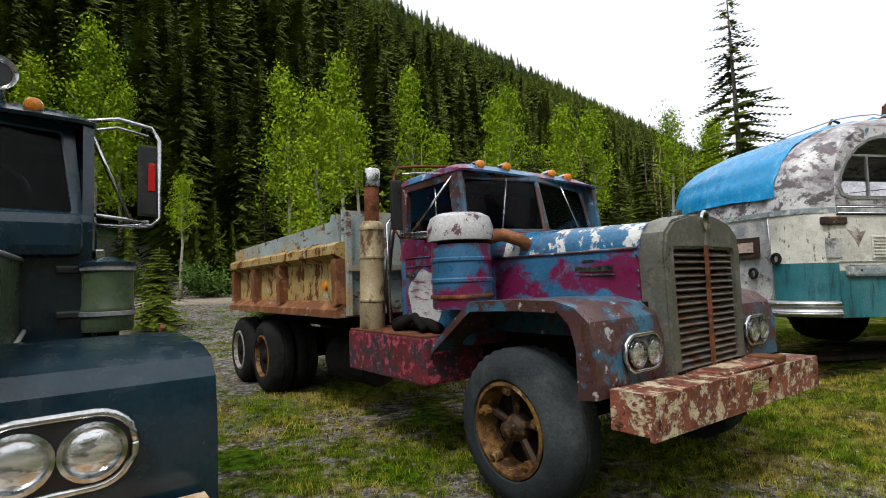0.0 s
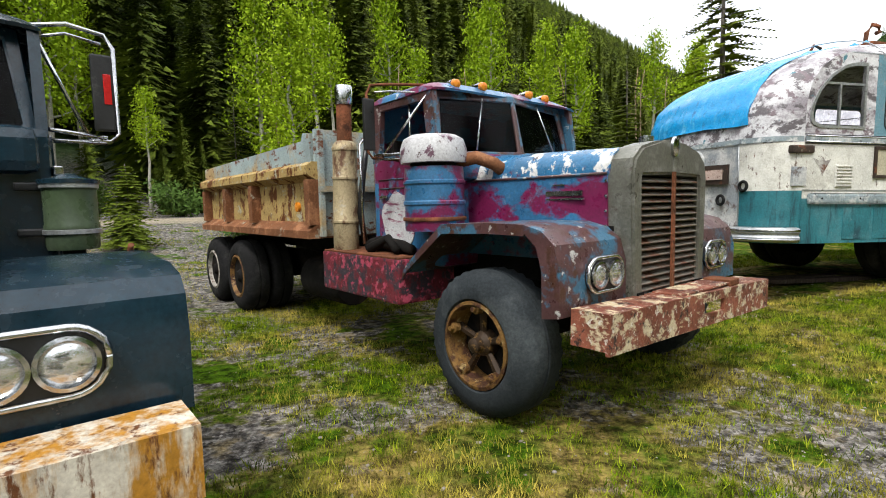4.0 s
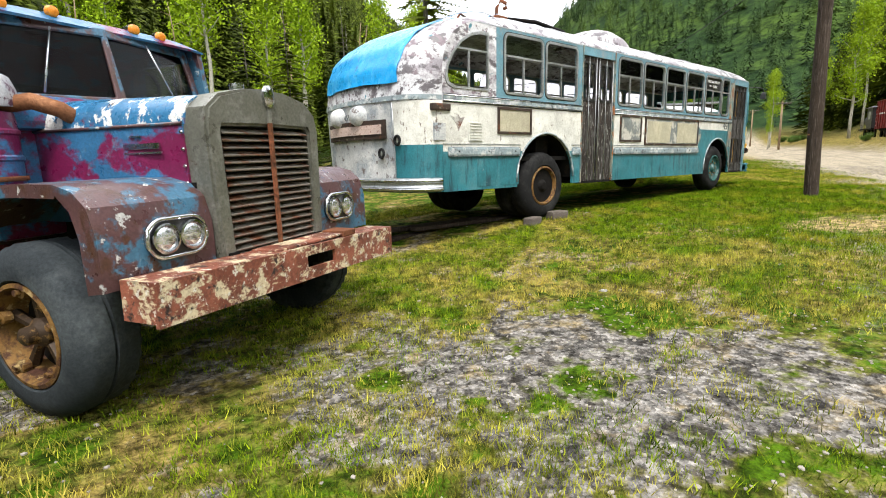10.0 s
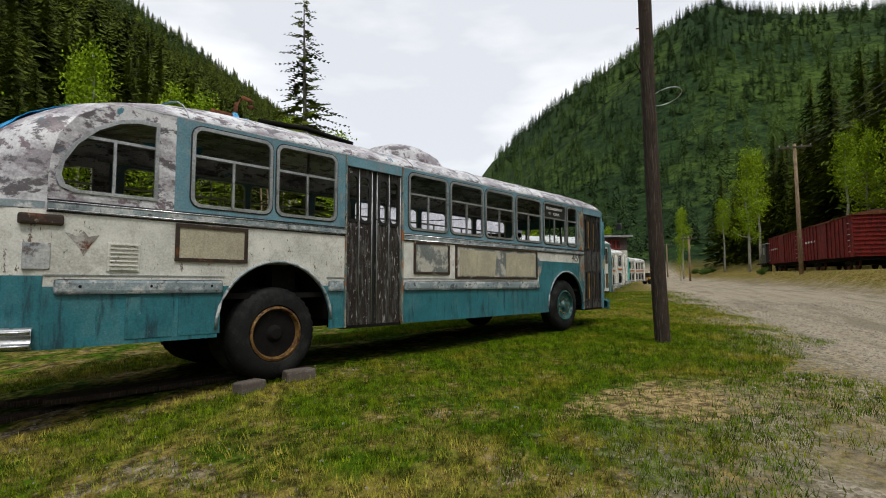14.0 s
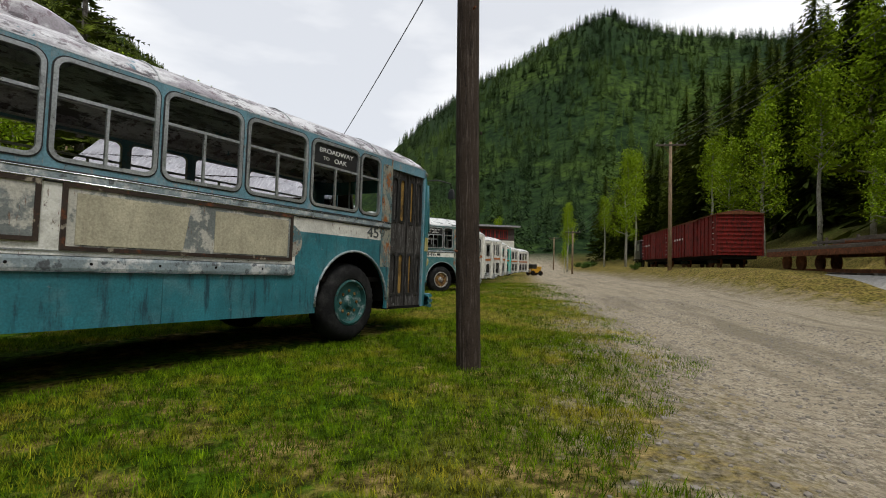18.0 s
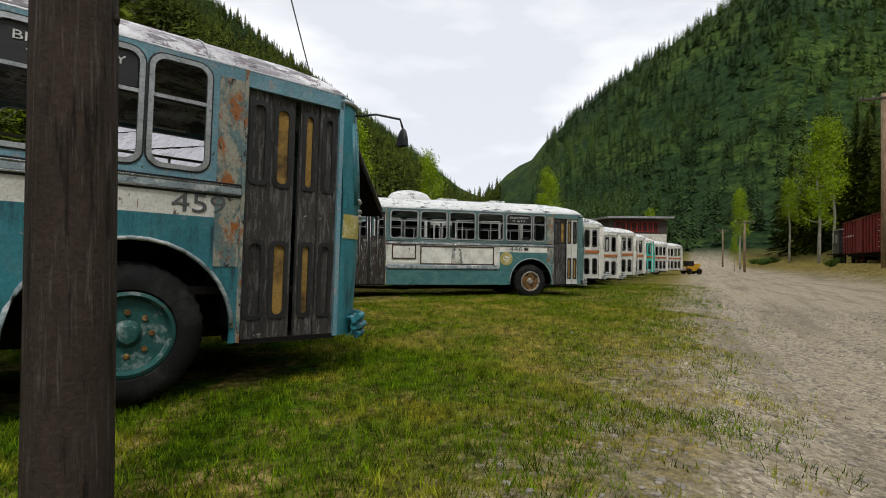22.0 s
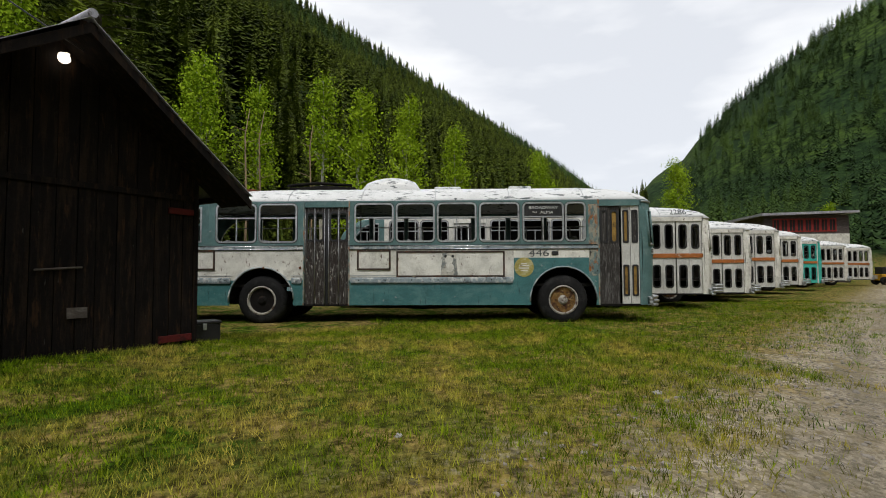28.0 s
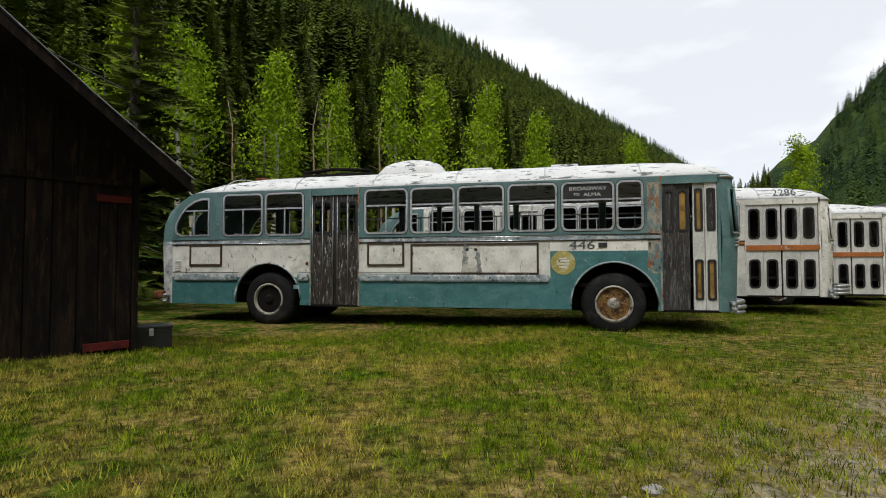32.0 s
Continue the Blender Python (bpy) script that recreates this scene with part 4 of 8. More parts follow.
def end_ring(z, front, seg=9):
    """Points round one rounded end of the body, from the near side to the far side."""
    xr, xf, hw, r = plan_at(z)
    r = min(r, hw)
    if front:
        r = min(0.30 + max(0.0, z - 2.6) * 0.5, hw)
    out = []
    for k in range(seg + 1):
        a = math.pi / 2 * k / seg
        out.append((r - r * math.sin(a), -hw + r - r * math.cos(a)))
    bow = (0.05 if front else 0.16) * hw
    pts = [(x, y) for x, y in out]
    mids = [(-bow * math.sin(math.pi * t) * 0.6, (-hw + r) * (1 - 2 * t)) for t in (0.25, 0.5, 0.75)]
    pts += mids + [(x, -y) for x, y in out[::-1]]
    return [((xf - x) if front else (xr + x), y + BW / 2, z) for x, y in pts]


def loft_bm(rows, thick=0.0, skip=None):
    bm = bmesh.new()
    vs = [[bm.verts.new(p) for p in row] for row in rows]
    for i, (a, b) in enumerate(zip(vs, vs[1:])):
        for k in range(len(a) - 1):
            if skip and skip(i, k):
                continue
            bm.faces.new((a[k], a[k + 1], b[k + 1], b[k]))
    bmesh.ops.remove_doubles(bm, verts=bm.verts, dist=1e-4)
    bmesh.ops.recalc_face_normals(bm, faces=bm.faces)
    if thick:
        bmesh.ops.solidify(bm, geom=bm.faces[:], thickness=thick)
    return smooth_faces(bm, 0.7)


WINDOWS = [(-0.95, -0.13), (-0.04, 0.73), (1.98, 2.76), (2.85, 3.62), (3.71, 4.49), (4.59, 5.38), (5.49, 6.30), (6.37, 6.75)]
REARWIN = [(-1.29, 1.76), (-1.29, 2.47), (-1.44, 2.47), (-1.6, 2.43), (-1.77, 2.33), (-1.92, 2.17), (-2.01, 2.0), (-2.03, 1.88), (-2.0, 1.80), (-1.9, 1.76), (-1.62, 1.76)]
WZ0, WZ1 = 1.75, 2.53


def bus_side(bus, far, mats, fd, wf, glazed):
    """One side wall: skirt, band, window band, frames and panes. far: the side without doors."""
    y0, t = (BW - 0.035, 0.035) if far else (0.0, 0.035)
    out = 1 if far else -1
    edge = BW if far else 0.0

    def arc(cx, za, zb):
        """Points of the wheel arch between two heights, left to right."""
        pts = [(cx + 0.68 * math.cos(math.pi * (1 - k / 22)), 0.52 + 0.68 * math.sin(math.pi * (1 - k / 22))) for k in range(23)]
        return [p for p in pts if za <= p[1] <= zb]

    def panel(name, x0, x1, z0, z1, cx, mat):
        """A flat panel from x0 to x1, with the arch at cx cut out of it."""
        if cx is None or not (x0 < cx < x1):
            if x1 - x0 > 0.02:
                part(name, plate_bm([(x0, z0), (x1, z0), (x1, z1), (x0, z1)], 1, y0, t), mat, bus)
            return
        half = [p for p in arc(cx, z0, z1)]
        if z1 < 1.19:
            lf, rt = [p for p in half if p[0] < cx], [p for p in half if p[0] > cx]
            e0, e1 = math.sqrt(max(0, 0.68 ** 2 - (z0 - 0.52) ** 2)), math.sqrt(max(0, 0.68 ** 2 - (z1 - 0.52) ** 2))
            part(name, plate_bm([(x0, z0), (cx - e0, z0), *lf, (cx - e1, z1), (x0, z1)], 1, y0, t), mat, bus)
            part(name, plate_bm([(cx + e1, z1), *rt, (cx + e0, z0), (x1, z0), (x1, z1)], 1, y0, t), mat, bus)
        else:
            e0 = math.sqrt(max(0, 0.68 ** 2 - (z0 - 0.52) ** 2))
            part(name, plate_bm([(x0, z0), (cx - e0, z0), *half, (cx + e0, z0), (x1, z0), (x1, z1), (x0, z1)], 1, y0, t), mat, bus)

    cuts = [(-2.1, 0.88, 0.0), (1.86, fd, wf)]
    if far:
        cuts = [(-2.1, 1.9, 0.0), (1.9, 7.91, wf)]
    split = 5.28 if fd > 7 and not far else 99
    for x0, x1, cx in cuts:
        for xa, xb in ((x0, min(x1, split)), (split, x1)):
            if xb - xa < 0.05:
                continue
            c_ = cx if xa < cx < xb else None
            if xa >= split:
                panel("front_side_panel", xa, xb, 0.42, 1.395, c_, mats["skirt"])
                panel("number_band", xa, xb, 1.395, 1.575, None, mats["band"])
            else:
                for k, xm in enumerate(np.arange(xa, xb - 0.3, 1.9) if c_ is None else [xa]):
                    panel("skirt_panel", float(xm) + (0.004 if k else 0), min(float(xm) + 1.9, xb) if c_ is None and xb - xm > 2.2 else xb, 0.42, 0.94, c_, mats["skirt"])
                    if c_ is not None or xb - xm <= 2.2:
                        break
                panel("side_band", xa, xb, 0.94, 1.575, c_, mats["band"])
        lip = [(cx + 0.69 * math.cos(a), 0.52 + 0.69 * math.sin(a)) for a in [math.pi * (k - 0.8) / 18 for k in range(1, 20)]]
        part("wheel_arch_lip", tube_bm([(px, edge + out * 0.004, pz) for px, pz in lip], 0.017, 6), mats["lip"], bus)
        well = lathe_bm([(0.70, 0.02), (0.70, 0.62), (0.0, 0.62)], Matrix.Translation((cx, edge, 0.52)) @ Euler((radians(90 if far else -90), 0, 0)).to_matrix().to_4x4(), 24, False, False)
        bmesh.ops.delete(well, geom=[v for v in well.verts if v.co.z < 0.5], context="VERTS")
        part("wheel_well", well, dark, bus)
    for x0, x1 in ([(-2.05, -0.62), (0.62, 0.88), (1.86, 5.28 if fd > 7 else 4.7)] if not far else [(-2.1, -0.74), (0.74, 4.6), (7.1, 7.9)]):
        part("rub_rail", box_bm(x0 + 0.02, x1 - 0.02, edge - 0.035 if not far else edge, edge if not far else edge + 0.035, 0.875, 1.0, 0.03), mats["rail"], bus)
        for xx in np.arange(x0 + 0.2, x1 - 0.1, 0.55):
            part("rail_screw", lathe_bm([(0.014, 0), (0.009, 0.006), (0, 0.007)], Matrix.Translation((float(xx), edge + out * 0.034, 0.94)) @ Euler((radians(90 if out < 0 else -90), 0, 0)).to_matrix().to_4x4(), 7), dark, bus)
    # window band
    wins = list(WINDOWS if fd > 7 else WINDOWS[:7])
    if far:
        wins = WINDOWS[:2] + [(0.81, 1.86)] + WINDOWS[2:7] + [(6.42, 7.6)]
    bounds = []
    for i, (a, b) in enumerate(wins):
        lo_ = -1.12 if i == 0 else (wins[i - 1][1] + a) / 2
        hi_ = (b + wins[i + 1][0]) / 2 if i + 1 < len(wins) else (fd if not far else 7.91)
        if not far and i == 1:
            hi_ = 0.88
        if not far and i == 2:
            lo_ = 1.86
        bounds.append((lo_, hi_, a, b))
    for lo_, hi_, a, b in bounds:
        hole = rounded(a, b, WZ0, WZ1, 0.09)
        part("window_post", ring_bm(to_edge(hole, lo_, hi_, 1.575, 2.6), hole, 1, y0, t), mats["upper"], bus)
        fo, fi = rounded(a - 0.022, b + 0.022, WZ0 - 0.022, WZ1 + 0.022, 0.10), rounded(a + 0.012, b - 0.012, WZ0 + 0.012, WZ1 - 0.012, 0.075)
        fr = part("window_frame", ring_bm(fo, fi, 1, edge + out * 0.012 if not far else edge - 0.03, 0.042 if far else 0.03), mats["trim"], bus)
        part("window_seal", ring_bm(rounded(a - 0.034, b + 0.034, WZ0 - 0.034, WZ1 + 0.034, 0.11), rounded(a - 0.02, b + 0.02, WZ0 - 0.02, WZ1 + 0.02, 0.10), 1, edge + out * 0.005 if not far else edge - 0.003, 0.006), black_paint, fr)
        zb = WZ0 + 0.64 * (WZ1 - WZ0)
        part("sash_bar", box_bm(a + 0.01, b - 0.01, y0 + 0.004, y0 + 0.03, zb - 0.014, zb + 0.014), mats["trim"], fr)
        if b - a > 0.5:
            part("sash_bar", box_bm((a + b) / 2 - 0.012, (a + b) / 2 + 0.012, y0 + 0.004, y0 + 0.03, WZ0 + 0.01, zb - 0.014), mats["trim"], fr)
        if glazed and (a + b) * 7 % 1 < 0.6:
            pane = part("pane", box_bm(a + 0.01, b - 0.01, y0 + 0.015, y0 + 0.02, zb, WZ1 - 0.01), glass, fr)
            pane.visible_shadow = False
    # rear quarter with its arched window
    outline = [(-1.12, 1.575), (-1.12, 2.6), (-1.55, 2.6), (-1.74, 2.54), (-1.92, 2.42), (-2.04, 2.24), (-2.09, 2.02), (-2.1, 1.86), (-2.1, 1.68), (-2.1, 1.575), (-1.5, 1.575)]
    part("rear_quarter", ring_bm(outline, REARWIN, 1, y0, t), mats["quarter"], bus)
    cxw, czw = -1.62, 2.05
    fr = part("window_frame", ring_bm([(cxw + (x - cxw) * 1.06, czw + (z - czw) * 1.06) for x, z in REARWIN], [(cxw + (x - cxw) * 0.96, czw + (z - czw) * 0.96) for x, z in REARWIN], 1, edge + out * 0.012 if not far else edge - 0.03, 0.042 if far else 0.03), mats["trim"], bus)
    part("sash_bar", box_bm(-1.9, -1.3, y0 + 0.004, y0 + 0.03, 2.235, 2.262), mats["trim"], fr)
    part("sash_bar", box_bm(-1.64, -1.615, y0 + 0.004, y0 + 0.03, 1.77, 2.235), mats["trim"], fr)
    # belt moulding and drip rail
    for x0, x1 in ([(-2.1, 0.88), (1.86, fd)] if not far else [(-2.1, 7.91)]):
        ya = (edge - 0.02, edge) if not far else (edge, edge + 0.02)
        part("belt_moulding", box_bm(x0, x1, *ya, 1.585, 1.645, 0.012), mats["rail"], bus)
        for zz in (1.583, 1.650):
            part("belt_strip", tube_bm([(x0, edge + out * 0.019, zz), (x1, edge + out * 0.019, zz)], 0.008, 6), chrome, bus)
            part("belt_seam", tube_bm([(x0, edge + out * 0.004, zz + (0.016 if zz > 1.6 else -0.016)), (x1, edge + out * 0.004, zz + (0.016 if zz > 1.6 else -0.016))], 0.0065, 5), black_paint, bus)
        if x1 - x0 > 1 and not far:
            for xa, xb in ((x0, -0.62), (0.62, x1)) if x0 < 0 else ((x0, 5.1 if fd > 7 else wf - 0.72),):
                part("sill_line", box_bm(xa, xb, edge - 0.008, edge, 1.030, 1.042), mats["trim"], bus)
    part("drip_rail", box_bm(-1.5, 7.9, *((edge + 0.0, edge + 0.035) if not far else (edge - 0.035, edge)), 2.585, 2.615, 0.01), mats["trim"], bus)


def door_leaf(bus, x0, x1, z0, z1, y, mat, holes, filler, tilt=0.0):
    """A folding door leaf with round-ended lights."""
    leaf = part("door_leaf", bmesh.new(), mat, bus)
    bm = bmesh.new()
    xs_ = sorted({x0, x1, *[q for h in holes for q in (h[0] - 0.0, h[1] + 0.0)]})
    add_box(bm, x0, x0 + 0.028, y, y + 0.04, z0, z1)
    add_box(bm, x1 - 0.028, x1, y, y + 0.04, z0, z1)
    rows = sorted({(h[2], h[3]) for h in holes})
    cuts = [z0] + [q for r in rows for q in (r[0] - 0.06, r[1] + 0.06)] + [z1]
    for k in range(0, len(cuts), 2):
        add_box(bm, x0 + 0.028, x1 - 0.028, y + 0.003, y + 0.037, cuts[k], cuts[k + 1])
    for r in rows:
        here = sorted(h for h in holes if (h[2], h[3]) == r)
        lefts = [x0 + 0.028] + [(a[1] + b[0]) / 2 for a, b in zip(here, here[1:])] + [x1 - 0.028]
        for h, lo_, hi_ in zip(here, lefts, lefts[1:]):
            hole = rounded(h[0], h[1], h[2], h[3], (h[1] - h[0]) * 0.42, 6)
            sub = ring_bm(to_edge(hole, lo_, hi_, r[0] - 0.06, r[1] + 0.06), hole, 1, y + 0.003, 0.034)
            tmp = bpy.data.meshes.new("tmp")
            sub.to_mesh(tmp)
            sub.free()
            bm.from_mesh(tmp)
            bpy.data.meshes.remove(tmp)
            rim = rounded(h[0] - 0.026, h[1] + 0.026, h[2] - 0.026, h[3] + 0.026, (h[1] - h[0]) * 0.45, 6)
            part("light_seal", ring_bm(rim, rounded(h[0] + 0.008, h[1] - 0.008, h[2] + 0.008, h[3] - 0.008, (h[1] - h[0]) * 0.4, 6), 1, y - 0.008, 0.016), black_paint, leaf)
            if filler.get(r, None):
                part("light_panel", plate_bm(rounded(h[0] + 0.001, h[1] - 0.001, h[2] + 0.001, h[3] - 0.001, (h[1] - h[0]) * 0.4, 6), 1, y + 0.015, 0.008), filler[r], leaf)
    bm.to_mesh(leaf.data)
    bm.free()
    return leaf


def bus_ends(bus, mats, tarp, wf=6.3):
    """Rear and front shells, roof, bumpers, lamps, floor and seats."""
    zs_low = [0.42, 0.6, 0.9, 1.2, 1.4, 1.575]
    if tarp:
        part("rear_panel", loft_bm([end_ring(z, False)[8:] for z in (0.42, 0.6, 0.9, 1.03, 1.2, 1.4, 1.575)], 0.03), mats["rear_low"], bus)
        part("rear_corner", loft_bm([end_ring(z, False)[:9] for z in (1.03, 1.2, 1.4, 1.575)], 0.03), bus_cream, bus)
        part("rear_corner_skirt", loft_bm([end_ring(z, False)[:9] for z in (0.42, 0.6, 0.9, 1.03)], 0.03), mats["skirt"], bus)
        part("corner_seam", tube_bm([(end_ring(z, False)[8][0] - 0.004, end_ring(z, False)[8][1], z) for z in (0.6, 0.9, 1.2, 1.57)], 0.008, 5), mats["trim"], bus)
    else:
        part("rear_panel", loft_bm([end_ring(z, False) for z in zs_low], 0.03), mats["rear_low"], bus)
    zs_hi = [1.575, 1.7, 1.85, 2.0, 2.12, 2.25, 2.38, 2.5, 2.6]
    # two rear lights between the posts, hidden by the cover where one is tied on
    part("rear_window_wall", loft_bm([end_ring(z, False) for z in zs_hi], 0.03, None if tarp else (lambda i, k: 2 <= i <= 5 and k in (10, 12))), mats["rear_high"], bus)
    part("rear_moulding", loft_bm([[(x - 0.015, y, z) for x, y, z in end_ring(z_, False)] for z_, z in ((1.585, 1.585), (1.645, 1.645))], 0.02), mats["rail"], bus)
    # front: low panel, windscreen wall with two panes, brow
    front_low = [[p for p in end_ring(z, True)] for z in zs_low]
    part("front_panel", loft_bm(front_low, 0.03), mats["front"], bus)
    if tarp:
        part("front_band", loft_bm([[(x + 0.006, y - 0.004, z) for x, y, z in end_ring(z, True)[:6]] for z in (1.30, 1.40, 1.52)], 0.004), roundel_m, bus, "faded yellow band round the corner")
    fw = [end_ring(z, True) for z in (1.575, 1.66, 2.36, 2.6)]
    part("windscreen_wall", loft_bm(fw, 0.03, lambda i, k: i == 1 and 3 <= k <= 18), mats["front"], bus)
    ws = [end_ring(z, True)[3:20] for z in (1.66, 2.36)]
    pane = part("windscreen", loft_bm([[(x - 0.01, y, z) for x, y, z in r] for r in ws]), glass, bus)
    pane.visible_shadow = False
    for k in (3, 8, 11, 14, 19):
        part("windscreen_post", tube_bm([end_ring(1.62, True)[k], end_ring(2.38, True)[k]], 0.028, 7), mats["front"] if k != 11 else mats["trim"], bus)
    part("windscreen_gasket", tube_bm([(x + 0.005, y, z) for x, y, z in end_ring(1.665, True)[3:20]], 0.02, 6), mats["trim"], bus)
    for zz in (1.47, 1.52, 1.57):
        part("front_moulding", tube_bm([(x + 0.012, y, z) for x, y, z in end_ring(zz, True)[4:-4]], 0.018, 6), alu, bus)
    part("brow_moulding", tube_bm([(x + 0.01, y - 0.004, z) for x, y, z in end_ring(2.56, True)], 0.022, 6), mats["trim"], bus)
    # roof with its domes
    rows = []
    for z in (2.6, 2.68, 2.76, 2.83, 2.89, 2.94, 2.975, 3.0):
        a, b = end_ring(z, False), end_ring(z, True)
        rows.append(a[::-1] + [(x, a[0][1], z) for x in np.linspace(a[0][0], b[0][0], 12)[1:-1]] + b + [(x, a[-1][1], z) for x in np.linspace(b[-1][0], a[-1][0], 12)[1:]])
    bm = loft_bm(rows)
    top = [v for v in bm.verts if v.co.z > 2.999]
    bmesh.ops.contextual_create(bm, geom=[e for e in bm.edges if all(v in top for v in e.verts)])
    bmesh.ops.solidify(bm, geom=bm.faces[:], thickness=0.03)
    part("roof", bm, mats["roof"], bus)
    for x in (-1.0, 0.55, 2.1, 3.65, 5.2, 6.75):
        pts = [(x, y, z + 0.004) for y, z in [(BW / 2 + s * plan_at(z)[2], z) for s, zz in ((-1, (2.6, 2.7, 2.8, 2.88, 2.94, 2.98)),) for z in zz]]
        pts += [(x, BW - p[1], p[2]) for p in pts[::-1]]
        part("roof_seam", tube_bm(pts, 0.008, 5), mats["trim"], bus)
    # bumpers wrap round the corners
    for front, zb in ((False, 0.52), (True, 0.5)):
        ring = end_ring(0.6, front)
        sgn = 1 if front else -1
        cut = ring[2:-2] if front else ring[1:-1]
        rows = []
        for dz, off in ((-0.09, 0.02), (-0.08, 0.07), (-0.03, 0.09), (-0.01, 0.075), (0.01, 0.075), (0.03, 0.09), (0.08, 0.07), (0.09, 0.02)):
            row = []
            for i, (x, y, z) in enumerate(cut):
                px, py, _ = cut[max(0, i - 1)]
                qx, qy, _ = cut[min(len(cut) - 1, i + 1)]
                nx, ny = qy - py, -(qx - px)
                ll = math.hypot(nx, ny) or 1
                if nx * sgn < 0:
                    nx, ny = -nx, -ny
                if abs(y - BW / 2) > 1.2 and ny * (y - BW / 2) < 0:
                    ny = -ny
                row.append((x + nx / ll * off, y + ny / ll * off, zb + dz))
            rows.append(row)
        if not front:
            for dz in (-0.055, 0.055):
                part("bumper_bead", tube_bm([(x - 0.004, y, zb + dz) for x, y, z in rows[2]], 0.016, 6), chrome, bus)
        part("front_bumper" if front else "rear_bumper", loft_bm(rows, 0.012), mats["bumper_f"] if front else alu, bus)
        if front:
            for dz, push in ((-0.08, 0.0), (0.0, 0.02), (0.08, 0.0)):
                part("bumper_rib", tube_bm([(x + push, y, zb + dz) for x, y, z in rows[2][1:-1]], 0.032, 8), mats["bumper_f"], bus, "ribbed wrap-round bumper bar")
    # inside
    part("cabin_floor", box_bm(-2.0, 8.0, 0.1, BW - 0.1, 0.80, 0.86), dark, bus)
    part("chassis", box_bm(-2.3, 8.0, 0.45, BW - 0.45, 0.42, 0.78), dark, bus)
    part("axle", tube_bm([(0, 0.2, 0.52), (0, BW - 0.2, 0.52)], 0.07), dark, bus)
    part("axle", tube_bm([(wf, 0.2, 0.52), (wf, BW - 0.2, 0.52)], 0.06), dark, bus)
    for x in [-1.6, -0.8, 0.0, 2.3, 3.1, 3.9, 4.7, 5.5]:
        for ya, yb in (((0.16, 0.95), (1.55, 2.34)) if x < 0.4 or x > 2 else ()):
            seat = part("seat", box_bm(x, x + 0.42, ya, yb, 1.18, 1.28, 0.03), seat_m, bus)
            part("seat_back", box_bm(x - 0.06, x + 0.02, ya, yb, 1.26, 1.80, 0.035), seat_m, seat)
            part("seat_frame", box_bm(x + 0.05, x + 0.35, ya + 0.1, yb - 0.1, 0.86, 1.18), dark, seat)
    for y in (0.75, 1.75):
        part("grab_rail", tube_bm([(-1.4, y, 2.42), (7.0, y, 2.42)], 0.016, 6), alu, bus)
    for x, y in ((0.8, 0.75), (1.95, 0.75), (7.0, 0.8)):
        part("stanchion", tube_bm([(x, y, 0.86), (x, y, 2.72)], 0.016, 6), alu, bus)
    part("steering_wheel", lathe_bm([(0.22 + 0.015 * math.cos(a), 0.015 * math.sin(a)) for a in [k * math.pi / 4 for k in range(8)]], pose(7.6, 1.9, 1.55, 0, 65, 0), 20, True), black_paint, bus)
    part("dashboard", box_bm(7.75, 8.04, 0.5, 2.3, 1.2, 1.55, 0.04), dark, bus)
    part("driver_seat", box_bm(6.9, 7.0, 1.6, 2.1, 1.0, 1.95, 0.04), seat_m, bus)


def ad_frame(bus, x0, x1, z0, z1, mat, face):
    fr = part("panel_frame", ring_bm([(x0, z0), (x1, z0), (x1, z1), (x0, z1)], [(x0 + 0.035, z0 + 0.035), (x1 - 0.035, z0 + 0.035), (x1 - 0.035, z1 - 0.035), (x0 + 0.035, z1 - 0.035)], 1, -0.022, 0.022), mat, bus)
    part("panel_board", box_bm(x0 + 0.03, x1 - 0.03, -0.010, -0.001, z0 + 0.03, z1 - 0.03), face, fr)


